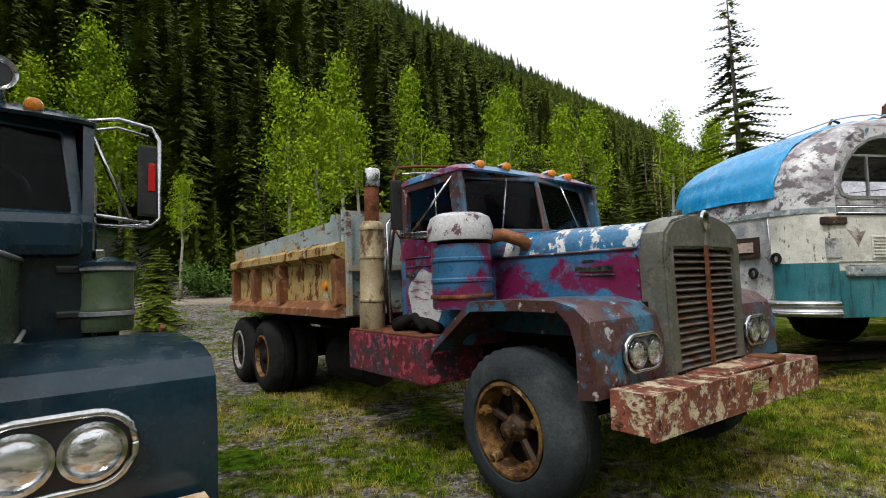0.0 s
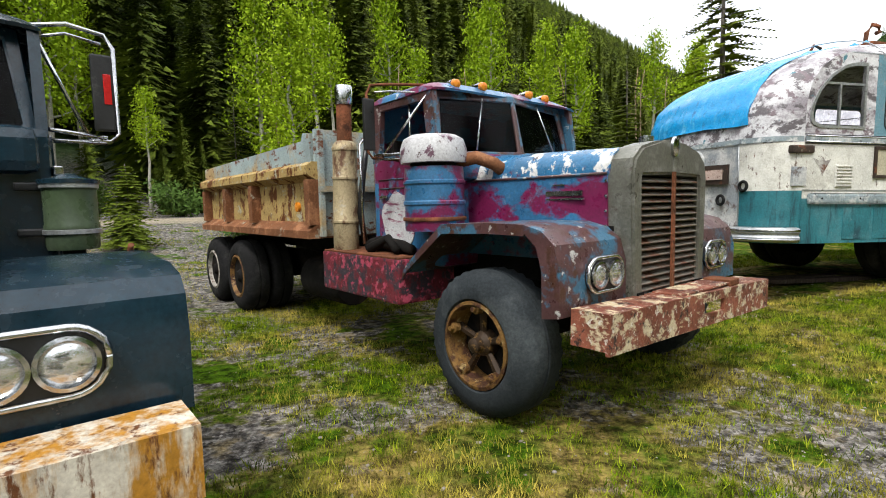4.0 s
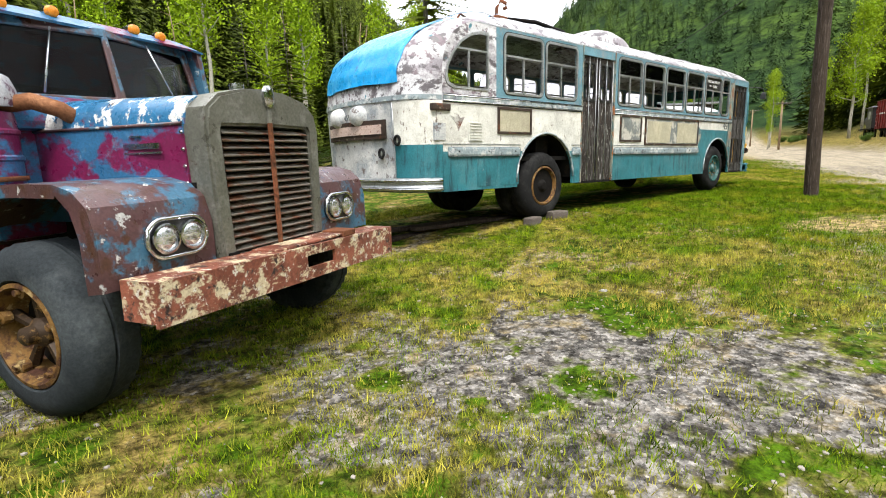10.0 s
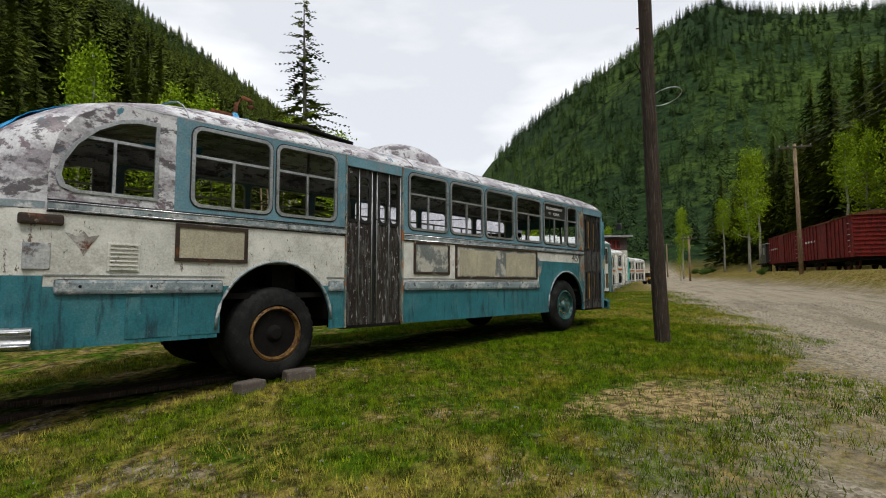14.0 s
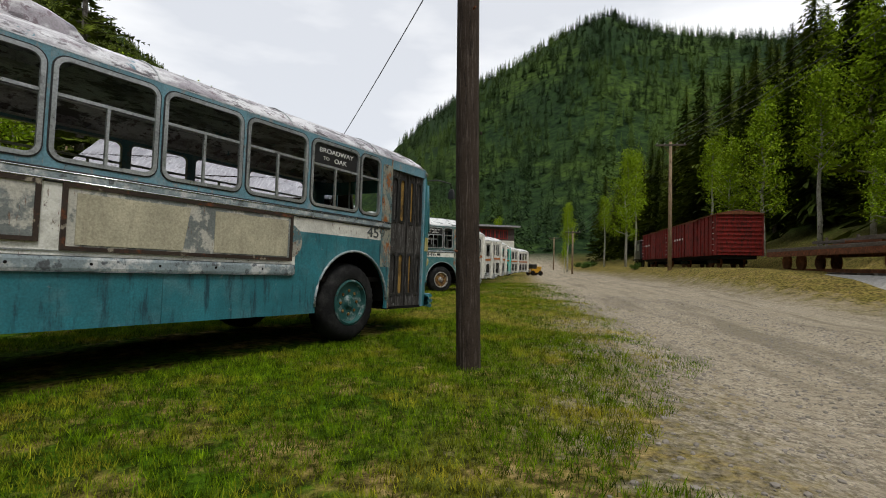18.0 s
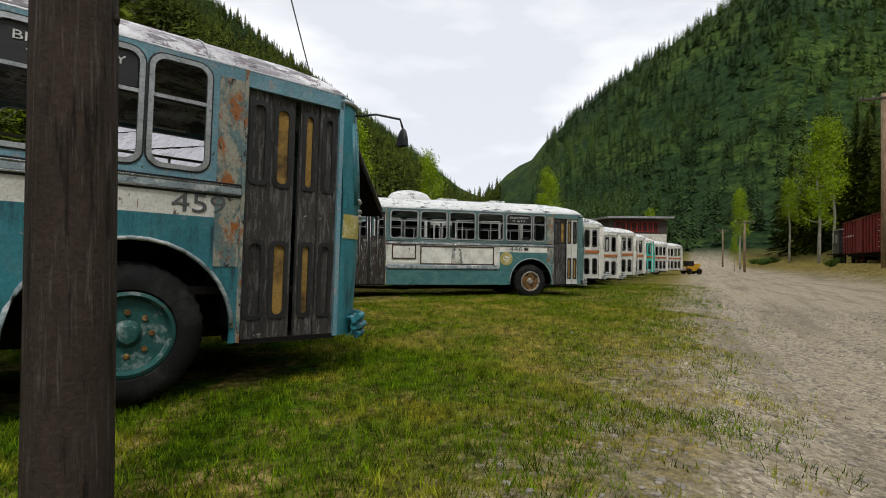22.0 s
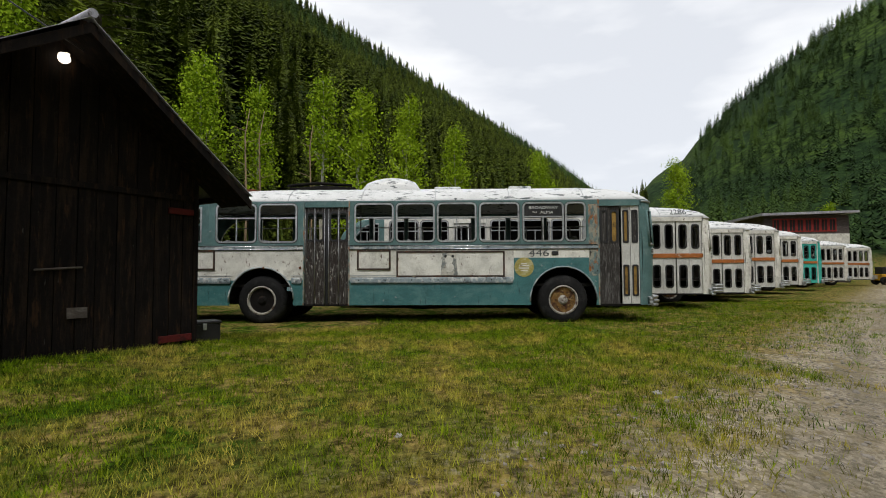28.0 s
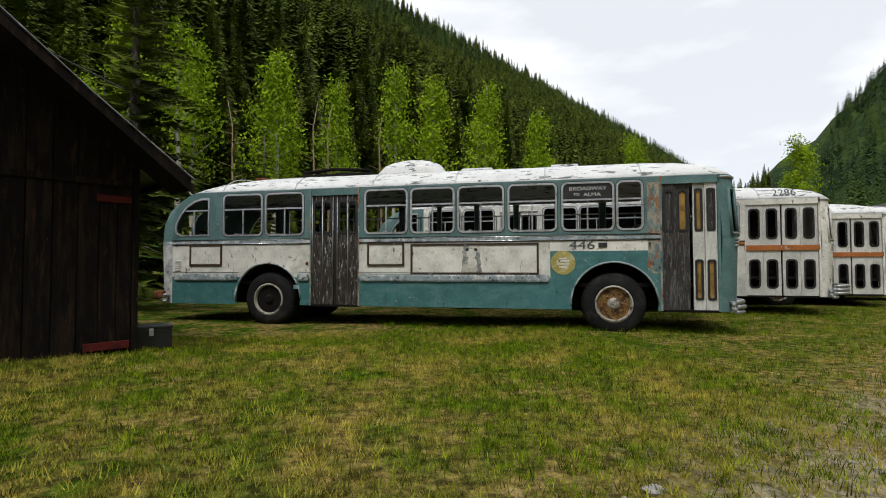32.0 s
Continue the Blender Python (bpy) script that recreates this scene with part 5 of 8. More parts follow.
def trolleybus(name, label, mats, kind, group):
    """kind: 'tarp' (covered rear), 'plain', or 'row' (four-leaf front door)."""
    bus = thing(name, label, "bus", group)
    fd, wf = (6.42, 5.4) if kind == "row" else (7.02, 6.3)
    bus_side(bus, False, mats, fd, wf, kind != "row")
    bus_side(bus, True, mats, fd, wf, False)
    bus_ends(bus, mats, kind == "tarp", wf)
    # doors
    for x0, x1 in ((0.905, 1.335), (1.405, 1.835)):
        w = (x1 - x0) / 2
        door_leaf(bus, x0, x1, 0.44, 2.47, 0.03, mats["door"], [(x0 + 0.05, x0 + w - 0.02, 1.78, 2.36), (x0 + w + 0.02, x1 - 0.05, 1.78, 2.36)], {})
    part("door_post", box_bm(0.88, 0.905, -0.012, 0.05, 0.42, 2.6), mats["post"], bus)
    part("door_post", box_bm(1.835, 1.86, -0.012, 0.05, 0.42, 2.6), mats["post"], bus)
    # black strip added behind the leaves so the gap between them stays dark
    part("door_gap_seal", box_bm(1.335, 1.405, 0.055, 0.07, 0.44, 2.47), black_paint, bus)
    for xx in (0.912, 1.118, 1.328, 1.412, 1.622, 1.828):
        part("door_edge_strip", tube_bm([(xx, 0.026, 0.46), (xx, 0.026, 2.46)], 0.007, 5), mats["trim"], bus)
    part("door_header", box_bm(0.88, 1.86, 0.0, 0.04, 2.47, 2.6), mats["upper"], bus)
    part("door_step", box_bm(0.9, 1.84, 0.02, 0.4, 0.40, 0.44), dark, bus)
    fx = [(7.05, 7.265), (7.265, 7.475), (7.52, 7.695), (7.695, 7.875)]
    if kind == "row":
        fx = [(6.45, 6.80), (6.80, 7.15), (7.18, 7.53), (7.53, 7.87)]
    lo, hi = (0.62, 1.22), (1.72, 2.36)
    for k, (x0, x1) in enumerate(fx):
        mt = mats["fdoor"][k]
        e_ = 0.05 if kind != "row" else 0.085
        holes = [(x0 + e_, x1 - e_, *hi)] + ([(x0 + e_, x1 - e_, *lo)] if kind != "plain" or k > 1 else [])
        fill = {hi: mats["light"], lo: mats["light"]} if mats["light"] else {}
        if fill and k in (0, 3):
            fill = {hi: door_wood, lo: door_wood if kind == "tarp" else mats["light"]}
        door_leaf(bus, x0 + 0.003, x1 - 0.003, 0.44, 2.47, 0.03 + (0.02 if k in (1, 2) and kind != "row" else 0), mt, holes, fill)
    part("door_post", box_bm(fd, fd + 0.03, -0.004, 0.05, 0.42, 2.6), mats["post"], bus, "rust-streaked door post")
    if kind != "row":
        part("post_cover", box_bm(fd - 0.19, fd - 0.005, -0.006, 0.0, 1.02, 1.56), mats["post"], bus, "peeled and rusty cover strip")
        part("post_cover", box_bm(fd - 0.19, fd - 0.005, -0.006, 0.0, 1.67, 2.5), mats["post"], bus)
    part("door_post", box_bm(7.875, 7.915, 0.0, 0.05, 0.42, 2.6), mats["upper"], bus)
    part("door_header", box_bm(fd, 7.91, 0.0, 0.04, 2.47, 2.6), mats["upper"], bus)
    part("door_step", box_bm(fd + 0.02, 7.9, 0.02, 0.4, 0.40, 0.44), dark, bus)
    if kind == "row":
        # dark sheet added behind the windows, standing in for the shaded interior
        part("inner_partition", box_bm(-1.9, 7.6, 0.62, 0.66, 0.86, 2.66), dark, bus, "dark sheet added for the shaded interior")
    # wheels
    wheel(bus, 0, 0.08, 0.52, -1, 0.52, 0.26, mats["rim_r"], 0.16, dual=True)
    wheel(bus, wf, 0.08, 0.52, -1, 0.52, 0.26, mats["rim_f"], 0.05, disc=mats["disc_f"])
    wheel(bus, 0, BW - 0.08, 0.52, 1, 0.52, 0.26, mats["rim_r"], 0.16, dual=True)
    wheel(bus, wf, BW - 0.08, 0.52, 1, 0.52, 0.26, mats["rim_f"], 0.03)
    # roof gear
    part("roof_pod", smooth_faces(pod_bm(1.95, 3.35, 0.55, 1.45, 2.86, 3.24)), mats["pod"], bus, "rounded roof ventilator housing")
    part("trolley_base", box_bm(0.3, 1.8, 0.85, 1.65, 2.97, 3.04, 0.02), dark, bus)
    for y in (1.0, 1.5):
        part("trolley_spring", tube_bm([(0.2, y, 3.1), (0.9, y, 3.16), (1.7, y, 3.1)], 0.035, 7), dark, bus)
    part("roof_hatch", box_bm(5.3, 5.8, 0.95, 1.55, 2.97, 3.05, 0.025), mats["roof"], bus)
    part("roof_hatch", box_bm(3.6, 4.2, 0.9, 1.6, 2.97, 3.04, 0.025), mats["roof"], bus)
    part("roof_vent", box_bm(-0.6, -0.35, 0.5, 0.75, 2.86, 2.95, 0.02), rust_m, bus)
    # front lamps
    for y in (0.46, BW - 0.46):
        part("headlight", lathe_bm([(0.12, -0.1), (0.12, 0.02), (0.105, 0.04), (0.10, 0.02), (0.0, 0.05)], Matrix.Translation((8.21, y, 0.98)) @ Euler((0, radians(90), 0)).to_matrix().to_4x4(), 20), lens_m, bus)
    part("grille_badge", box_bm(8.24, 8.28, 0.9, 1.6, 0.95, 1.05, 0.01), chrome, bus)
    if kind != "tarp":
        return bus
    part("mirror_arm", tube_bm([(8.06, 0.14, 2.47), (8.24, -0.02, 2.5), (8.44, -0.14, 2.47), (8.46, -0.16, 2.38)], 0.011, 6), black_paint, bus)
    part("mirror", pod_bm(8.43, 8.49, -0.22, -0.10, 2.21, 2.38), black_paint, bus)
    return bus


def pod_bm(x0, x1, y0, y1, z0, z1):
    """A low rounded housing."""
    bm = bmesh.new()
    rows = []
    for k in range(9):
        t = k / 8
        s = math.sin(math.pi * min(max(t, 0.0), 1.0)) ** 0.35 if 0 < t < 1 else 0.05
        x = x0 + (x1 - x0) * t
        row = []
        for j in range(11):
            a = math.pi * j / 10
            c, q = math.cos(a), math.sin(a)
            row.append((x, (y0 + y1) / 2 - (y1 - y0) / 2 * math.copysign(abs(c) ** 0.7, c), z0 + (z1 - z0) * s * q ** 0.6))
        rows.append([bm.verts.new(p) for p in row])
    for a, b in zip(rows, rows[1:]):
        for j in range(10):
            bm.faces.new((a[j], a[j + 1], b[j + 1], b[j]))
    bm.faces.new(rows[0][::-1])
    bm.faces.new(rows[-1])
    return bm


def at_ground(ob, x, y, turn, dz=0.0):
    ob.matrix_basis = pose(x, y, gz(x, y) + dz, 0, 0, turn)
    return ob


bus_trim = weathered("chalky_pale_trim", (0.27, 0.33, 0.35), [((0.62, 0.63, 0.62), 6, 0.5, 0.6, ONE), ((0.10, 0.11, 0.12), 9, 0.56, 0.62, ONE)], 0.4)
bus_post = weathered("peeled_post_paint", (0.13, 0.20, 0.20), [((0.34, 0.33, 0.26), 4, 0.47, 0.53, (2, 2, 1)), ((0.34, 0.12, 0.03), 4, 0.52, 0.60, (2, 2, 1)), ((0.03, 0.028, 0.025), 10, 0.58, 0.63, (2, 2, 1))], 0.6)
BUS_A = dict(lip=bus_trim, post=bus_post, skirt=bus_teal, band=bus_cream, upper=bus_pale, quarter=bus_roof_m, trim=alu, rail=bus_trim, rear_low=bus_grey, rear_high=bus_roof_m, front=bus_teal, roof=bus_roof_m, bumper_f=bus_teal,
             door=door_worn, fdoor=[door_wood] * 4, light=tan_board, rim_r=rim_rust, rim_f=rim_teal, disc_f=rim_teal, pod=bus_roof_m)
bus_teal_b = weathered("bus_sea_green", (0.048, 0.165, 0.168), [((0.09, 0.22, 0.215), 3, 0.48, 0.62, (1, 1, 2)), ((0.015, 0.05, 0.06), 4, 0.6, 0.68, DRIP), (GREYM, 9, 0.63, 0.67, ONE)], 0.45)
BUS_B = dict(BUS_A, skirt=bus_teal_b, upper=bus_green, quarter=bus_green, lip=bus_trim, rail=bus_trim, roof=bus_roof_c, rear_high=bus_green, front=bus_green, bumper_f=alu, fdoor=[door_wood, door_wood, door_white, door_white], rim_r=rim_white, rim_f=rim_white, disc_f=rim_rust, pod=bus_roof_c)
BUS_R = dict(BUS_B, skirt=door_white, band=bus_cream, upper=bus_cream, door=door_white, fdoor=[door_white] * 4, light=None, post=door_white, roof=bus_roof_c, front=bus_cream, rail=orange_band)

bus = trolleybus("trolleybus", "derelict teal and white trolleybus with blue tarp over its rear", BUS_A, "tarp", "trolleybuses")
bus.matrix_basis = pose(0, -0.05, 0.02, 0, 0, 0.7)
bus_b = trolleybus("trolleybus", "derelict green-grey and cream trolleybus parked beside a dark shed", BUS_B, "plain", "trolleybuses")
bus_b.matrix_basis = pose(11.90, 8.66, -0.045, 0, 0, -25.0)
bus_r = trolleybus("trolleybus", "white trolleybus with an orange band and four-leaf front door", BUS_R, "row", "trolleybuses")
ROW = [(23.63, 7.37), (27.5, 8.9), (30.5, 9.8), (34.8, 11.55), (39.7, 13.55), (46.7, 16.0), (52.3, 17.4)]
bus_m = trolleybus("trolleybus", "white trolleybus with mint green doors in the row", dict(BUS_R, fdoor=[door_white, door_white, mint, mint], front=mint), "row", "trolleybuses")
for k, (x, y) in enumerate(ROW):
    m = pose(x, y, gz(x, y), 0, 0, -27) @ Matrix.Translation((-8.05, 0, 0))
    if k in (0, 4):
        (bus_r if k == 0 else bus_m).matrix_basis = m


# ---- heavy trucks: x forward from the front axle, y to the truck's left ----
def lamp_pair(truck, y, x, z, bezel):
    """An oval bezel with two round sealed lamps."""
    oval = rounded(y - 0.19, y + 0.19, z - 0.105, z + 0.105, 0.1, 6)
    hood_ = part("headlight_bezel", plate_bm(oval, 0, x - 0.03, 0.045), black_paint, truck, "dark oval headlight bezel with a chrome rim")
    part("bezel_rim", tube_bm([(x + 0.016, yy, zz) for yy, zz in oval + oval[:1]], 0.013, 7), bezel, hood_, "chromed rim")
    for s in (-1, 1):
        m = Matrix.Translation((x + 0.02, y + s * 0.085, z)) @ Euler((0, radians(90), 0)).to_matrix().to_4x4()
        part("headlight_ring", lathe_bm([(0.085, -0.02), (0.085, 0.018), (0.072, 0.022), (0.072, -0.02)], m, 24, True), chrome, hood_)
        part("headlight_lens", lathe_bm([(0.073, 0.004), (0.06, 0.014), (0.03, 0.022), (0.0, 0.024)], m, 24), lens_m, hood_)


def fender_bm(y0, y1, blunt):
    """A fender of bent plate over the front wheel."""
    if blunt:
        prof = [(-0.86, 0.86), (-0.62, 1.08), (-0.38, 1.27), (0.0, 1.285), (0.45, 1.27), (0.60, 1.24), (0.66, 1.18), (0.685, 1.05), (0.685, 0.78)]
    else:
        prof = [(-0.86, 0.93), (-0.80, 1.0), (-0.36, 1.325), (0.10, 1.34), (0.42, 1.335), (0.56, 1.30), (0.65, 1.22), (0.69, 1.08), (0.69, 0.80)]
    bm = bmesh.new()
    rows = [[bm.verts.new((x, y, z)) for y in np.linspace(y0, y1, 5)] for x, z in prof]
    for a, b in zip(rows, rows[1:]):
        for k in range(4):
            bm.faces.new((a[k], a[k + 1], b[k + 1], b[k]))
    # outer lip follows the edge, a hand deep; the front corner drops lower
    yo = y0 if abs(y0) > abs(y1) else y1
    col = 0 if yo == y0 else 4
    for i, (a, b) in enumerate(zip(rows, rows[1:])):
        p, q = a[col].co, b[col].co
        dp = Vector((-0.02 if i < 2 else 0, 0, -0.07)) if i < 5 else Vector((-0.13, 0, -0.02))
        dq = Vector((-0.02 if i + 1 < 2 else 0, 0, -0.07)) if i + 1 < 5 else Vector((-0.13, 0, -0.02))
        bm.faces.new((a[col], b[col], bm.verts.new(q + dq), bm.verts.new(p + dp)))
    bmesh.ops.remove_doubles(bm, verts=bm.verts, dist=1e-4)
    bmesh.ops.recalc_face_normals(bm, faces=bm.faces)
    bmesh.ops.solidify(bm, geom=bm.faces[:], thickness=0.014)
    return smooth_faces(bm, 0.5)


def hood_bm(x0, x1, w0, w1):
    rows = []
    for t in np.linspace(0, 1, 7):
        x, w = x0 + (x1 - x0) * t, w0 + (w1 - w0) * t
        zt = 1.88 - 0.04 * t
        row = []
        for k in range(17):
            a = math.pi * k / 16
            c, s = math.cos(a), math.sin(a)
            row.append((x, -w * math.copysign(abs(c) ** 0.45, c), 1.645 + (zt - 1.645) * s ** 0.7))
        rows.append(row)
    return loft_bm(rows, 0.012)


def heavy_truck(name, label, c, dump):
    truck = thing(name, label, "truck", "old trucks")
    # frame
    for y in (-0.43, 0.43):
        part("frame_rail", box_bm(-6.7, 0.75, y - 0.04, y + 0.04, 0.62, 0.86), dark, truck)
    for x in (0.0, -4.9, -6.05):
        part("axle", tube_bm([(x, -1.0, 0.5), (x, 1.0, 0.5)], 0.075), dark, truck)
        part("leaf_spring", box_bm(x - 0.5, x + 0.5, -0.5, -0.42, 0.52, 0.62, 0.02), dark, truck)
    part("gearbox", box_bm(-1.9, -0.2, -0.28, 0.28, 0.55, 0.95, 0.06), dark, truck)
    part("engine_block", box_bm(-0.6, 0.5, -0.35, 0.35, 0.75, 1.55, 0.05), dark, truck)
    # bumper of bent plate with a tow slot
    bm = bmesh.new()
    for y0, y1, z0, z1 in ((-1.165, -0.02, 0.60, 0.83), (0.30, 1.165, 0.60, 0.83), (-0.02, 0.30, 0.60, 0.68), (-0.02, 0.30, 0.765, 0.83)):
        add_box(bm, 0.955, 0.98, y0, y1, z0, z1)
    add_box(bm, 0.73, 0.957, -1.165, 1.165, 0.812, 0.83)
    for y in (-1.165, 1.147):
        add_box(bm, 0.73, 0.957, y, y + 0.018, 0.62, 0.815)
    bmesh.ops.rotate(bm, cent=(0.9, 0, 0.7), matrix=Matrix.Rotation(radians(-1.6 if dump else 0), 3, "X"), verts=bm.verts)
    bump = part("bumper", bm, c["bumper"], truck, c["bumper_label"])
    if dump:
        part("bumper_plate", box_bm(0.74, 0.95, -0.28, 0.5, 0.832, 0.85, 0.006), c["bumper"], bump)
        part("bumper_plate", box_bm(0.76, 0.96, 0.45, 0.62, 0.815, 0.865, 0.01), rust_m, bump, "buckled rusty plate")
    # grille shell, header, louvres
    outer = [(-0.50, 0.80), (-0.52, 1.3), (-0.53, 1.62), (-0.50, 1.74), (-0.40, 1.82), (-0.2, 1.865), (0, 1.88), (0.2, 1.865), (0.40, 1.82), (0.50, 1.74), (0.53, 1.62), (0.52, 1.3), (0.50, 0.80), (0, 0.80)]
    inner = [(-0.39, 0.84), (-0.405, 1.3), (-0.41, 1.58), (-0.41, 1.61), (-0.40, 1.63), (-0.2, 1.635), (0, 1.64), (0.2, 1.635), (0.40, 1.63), (0.41, 1.61), (0.41, 1.58), (0.405, 1.3), (0.39, 0.84), (0, 0.84)]
    bm = ring_bm(outer, inner, 0, 0.55, 0.19)
    bmesh.ops.bevel(bm, geom=[e for e in bm.edges if all(v.co.x > 0.73 for v in e.verts) and e.calc_face_angle(0) > 1.0], offset=0.018, segments=2, affect="EDGES")
    shell = part("grille_shell", smooth_faces(bm, 0.5), c["grille"], truck, "dull metal radiator shell")
    part("radiator_core", box_bm(0.58, 0.60, -0.41, 0.41, 0.83, 1.64), dark, shell)
    for k in range(17):
        z = 0.875 + k * 0.0455
        vs_bm = box_bm(0.675, 0.735, -0.405, 0.405, z - 0.004, z + 0.004)
        bmesh.ops.rotate(vs_bm, cent=(0.7, 0, z), matrix=Matrix.Rotation(radians(28), 3, "Y"), verts=vs_bm.verts)
        part("grille_slat", vs_bm, slat_m, shell)
    part("centre_bar", box_bm(0.735, 0.752, -0.016, 0.016, 0.82, 1.66), rust_m, shell)
    part("header_rib", box_bm(0.735, 0.752, -0.016, 0.016, 1.66, 1.80), c["grille"], shell)
    part("emblem", lathe_bm([(0.05, 0.0), (0.05, 0.02), (0.03, 0.03), (0.0, 0.03)], Matrix.Translation((0.74, 0, 1.83)) @ Matrix.Diagonal((1, 1, 1.45, 1)) @ Euler((0, radians(90), 0)).to_matrix().to_4x4(), 18), chrome, shell, "worn round badge")
    part("filler_neck", lathe_bm([(0.05, 0), (0.05, 0.05), (0.0, 0.06)], pose(0.6, -0.12, 1.86), 14), chrome, truck)
    # hood and its side panels
    part("hood", hood_bm(-0.72, 0.57, 0.62, 0.525), c["hood"], truck)
    for s in (-1, 1):
        side_ = plate_bm([(-0.70, 1.05), (0.56, 1.05), (0.56, 1.655), (-0.70, 1.655)], 1, -0.012, 0.024)
        for v in side_.verts:
            v.co.y += s * (0.62 + (0.525 - 0.62) * (v.co.x + 0.72) / 1.29)
        pan = part("hood_side", side_, c["side"], truck)
        part("hood_moulding", tube_bm([(-0.70, s * 0.635, 1.65), (0.56, s * 0.54, 1.65)], 0.011, 6), c["trim"], truck)
        if s < 0 and dump:
            for x0, x1, z, h in ((0.02, 0.40, 1.485, 0.012), (0.03, 0.39, 1.525, 0.035), (0.14, 0.24, 1.585, 0.012)):
                yb = -(0.62 + (0.525 - 0.62) * ((x0 + x1) / 2 + 0.72) / 1.29) - 0.022
                part("name_bar", box_bm(x0, x1, yb, yb + 0.012, z - h / 2, z + h / 2), chrome, pan, "worn chrome name strip")
            part("latch", box_bm(0.40, 0.50, -0.575, -0.55, 1.27, 1.31, 0.01), rust_m, pan)
            for k in range(6):
                part("rivet", lathe_bm([(0.012, 0), (0.008, 0.01), (0, 0.012)], pose(0.555, -0.545, 1.1 + k * 0.1, 90), 8), chrome, pan)
    # fenders
    for s in (-1, 1):
        fen = part("fender", fender_bm(s * 0.52, s * 1.215, not dump), c["fender"], truck)
        part("fender_apron", box_bm(-0.8, 0.6, s * 0.52 - 0.01, s * 0.52 + 0.01, 0.88, 1.3), dark, fen)
        lamp_pair(truck, s * 0.785, 0.70, 1.02, chrome)
        part("fender_brace", tube_bm([(-0.84, s * 1.2, 0.95), (-0.5, s * 1.2, 1.19), (-0.36, s * 1.2, 1.30)], 0.014, 6), rust_m, fen)
    # cab: lower body, pillars, roof
    bm = bmesh.new()
    add_box(bm, -1.72, -0.70, -0.93, 0.93, 0.95, 1.90, 0.05)
    cab = part("cab_body", bm, c["cab"], truck)
    for s in (-1, 1):
        door_bm = plate_bm(rounded(-1.60, -0.82, 1.0, 1.88, 0.06), 1, s * 0.935 - 0.008, 0.016)
        door = part("cab_door", door_bm, c["cab"], truck)
        for z in (1.62, 1.70):
            part("door_crease", tube_bm([(-1.58, s * 0.945, z), (-0.84, s * 0.945, z)], 0.007, 5), c["trim"], door)
        part("door_handle", box_bm(-1.56, -1.44, s * 0.955 - 0.012, s * 0.955 + 0.012, 1.53, 1.56, 0.008), chrome, door)
        # window frame: A pillar, B pillar, header
        fr = ring_bm([(-1.72, 1.86), (-0.72, 1.86), (-0.80, 2.42), (-1.66, 2.42)], [(-1.60, 1.92), (-0.86, 1.92), (-0.92, 2.33), (-1.56, 2.33)], 1, s * 0.90 - 0.025, 0.05)
        part("window_surround", fr, c["pillar"], truck)
        part("vent_bar", tube_bm([(-1.14, s * 0.90, 1.93), (-1.14, s * 0.90, 2.33)], 0.011, 5), chrome, door)
        part("window_rail", tube_bm([(-1.6, s * 0.92, 1.92), (-0.86, s * 0.92, 1.92)], 0.012, 5), c["trim"], door)
    # windscreen of two panes set in a slight V
    for s in (-1, 1):
        m = Matrix.Translation((-0.66, 0, 0)) @ Matrix.Rotation(radians(s * 9), 4, "Z")
        ow = [(s * 0.0, 1.86), (s * 0.90, 1.86), (s * 0.87, 2.42), (s * 0.0, 2.44)]
        iw = [(s * 0.04, 1.92), (s * 0.84, 1.91), (s * 0.80, 2.355), (s * 0.04, 2.37)]
        bm = ring_bm(ow, iw, 0, -0.03, 0.05)
        bmesh.ops.bevel(bm, geom=[e for e in bm.edges if e.calc_face_angle(0) > 1.0], offset=0.01, segments=1, affect="EDGES")
        for v in bm.verts:
            v.co.x -= (v.co.z - 1.86) * 0.22
        bm.transform(m)
        part("windscreen_frame", bm, c["pillar"], truck)
        gb_ = plate_bm([(iw[k][0], iw[k][1]) for k in range(4)], 0, -0.008, 0.004)
        for v in gb_.verts:
            v.co.x -= (v.co.z - 1.86) * 0.22
        gb_.transform(m)
        pane = part("windscreen_pane", gb_, cab_glass, truck)
        pane.visible_shadow = False
        part("wiper", tube_bm([m @ Vector((0.025 - 0.1, s * 0.38, 2.38)), m @ Vector((0.04, s * 0.52, 1.92))], 0.008, 5), chrome, truck)
    # roof, rounded every way
    rows = []
    for t in np.linspace(0, 1, 9):
        x = -1.74 + 0.965 * t
        e = (1 - abs(2 * t - 1) ** 5)
        row = []
        for k in range(15):
            a = math.pi * k / 14
            cc, ss = math.cos(a), math.sin(a)
            row.append((x, -0.935 * math.copysign(abs(cc) ** 0.4, cc), 2.395 + (0.03 + 0.085 * e ** 0.5) * ss ** 0.6))
        rows.append(row)
    bm = loft_bm(rows, 0.02)
    part("cab_roof", bm, c["roof"], truck)
    part("cab_back", box_bm(-1.73, -1.69, -0.9, 0.9, 1.88, 2.42), c["cab"], truck)
    part("cowl", box_bm(-0.76, -0.60, -0.88, 0.88, 1.66, 1.89, 0.06), c["cab"], truck)
    part("bench_seat", box_bm(-1.65, -1.2, -0.8, 0.8, 1.5, 1.66, 0.04), seat_m, truck)
    part("seat_back", box_bm(-1.68, -1.55, -0.8, 0.8, 1.62, 2.08, 0.04), dark, truck)
    wheel_m = pose(-1.08, 0.42, 2.0, 0, -62, 0)
    part("steering_wheel", lathe_bm([(0.23 + 0.014 * math.cos(a), 0.014 * math.sin(a)) for a in [k * math.pi / 4 for k in range(8)]], wheel_m, 24, True), chrome if not dump else black_paint, truck)
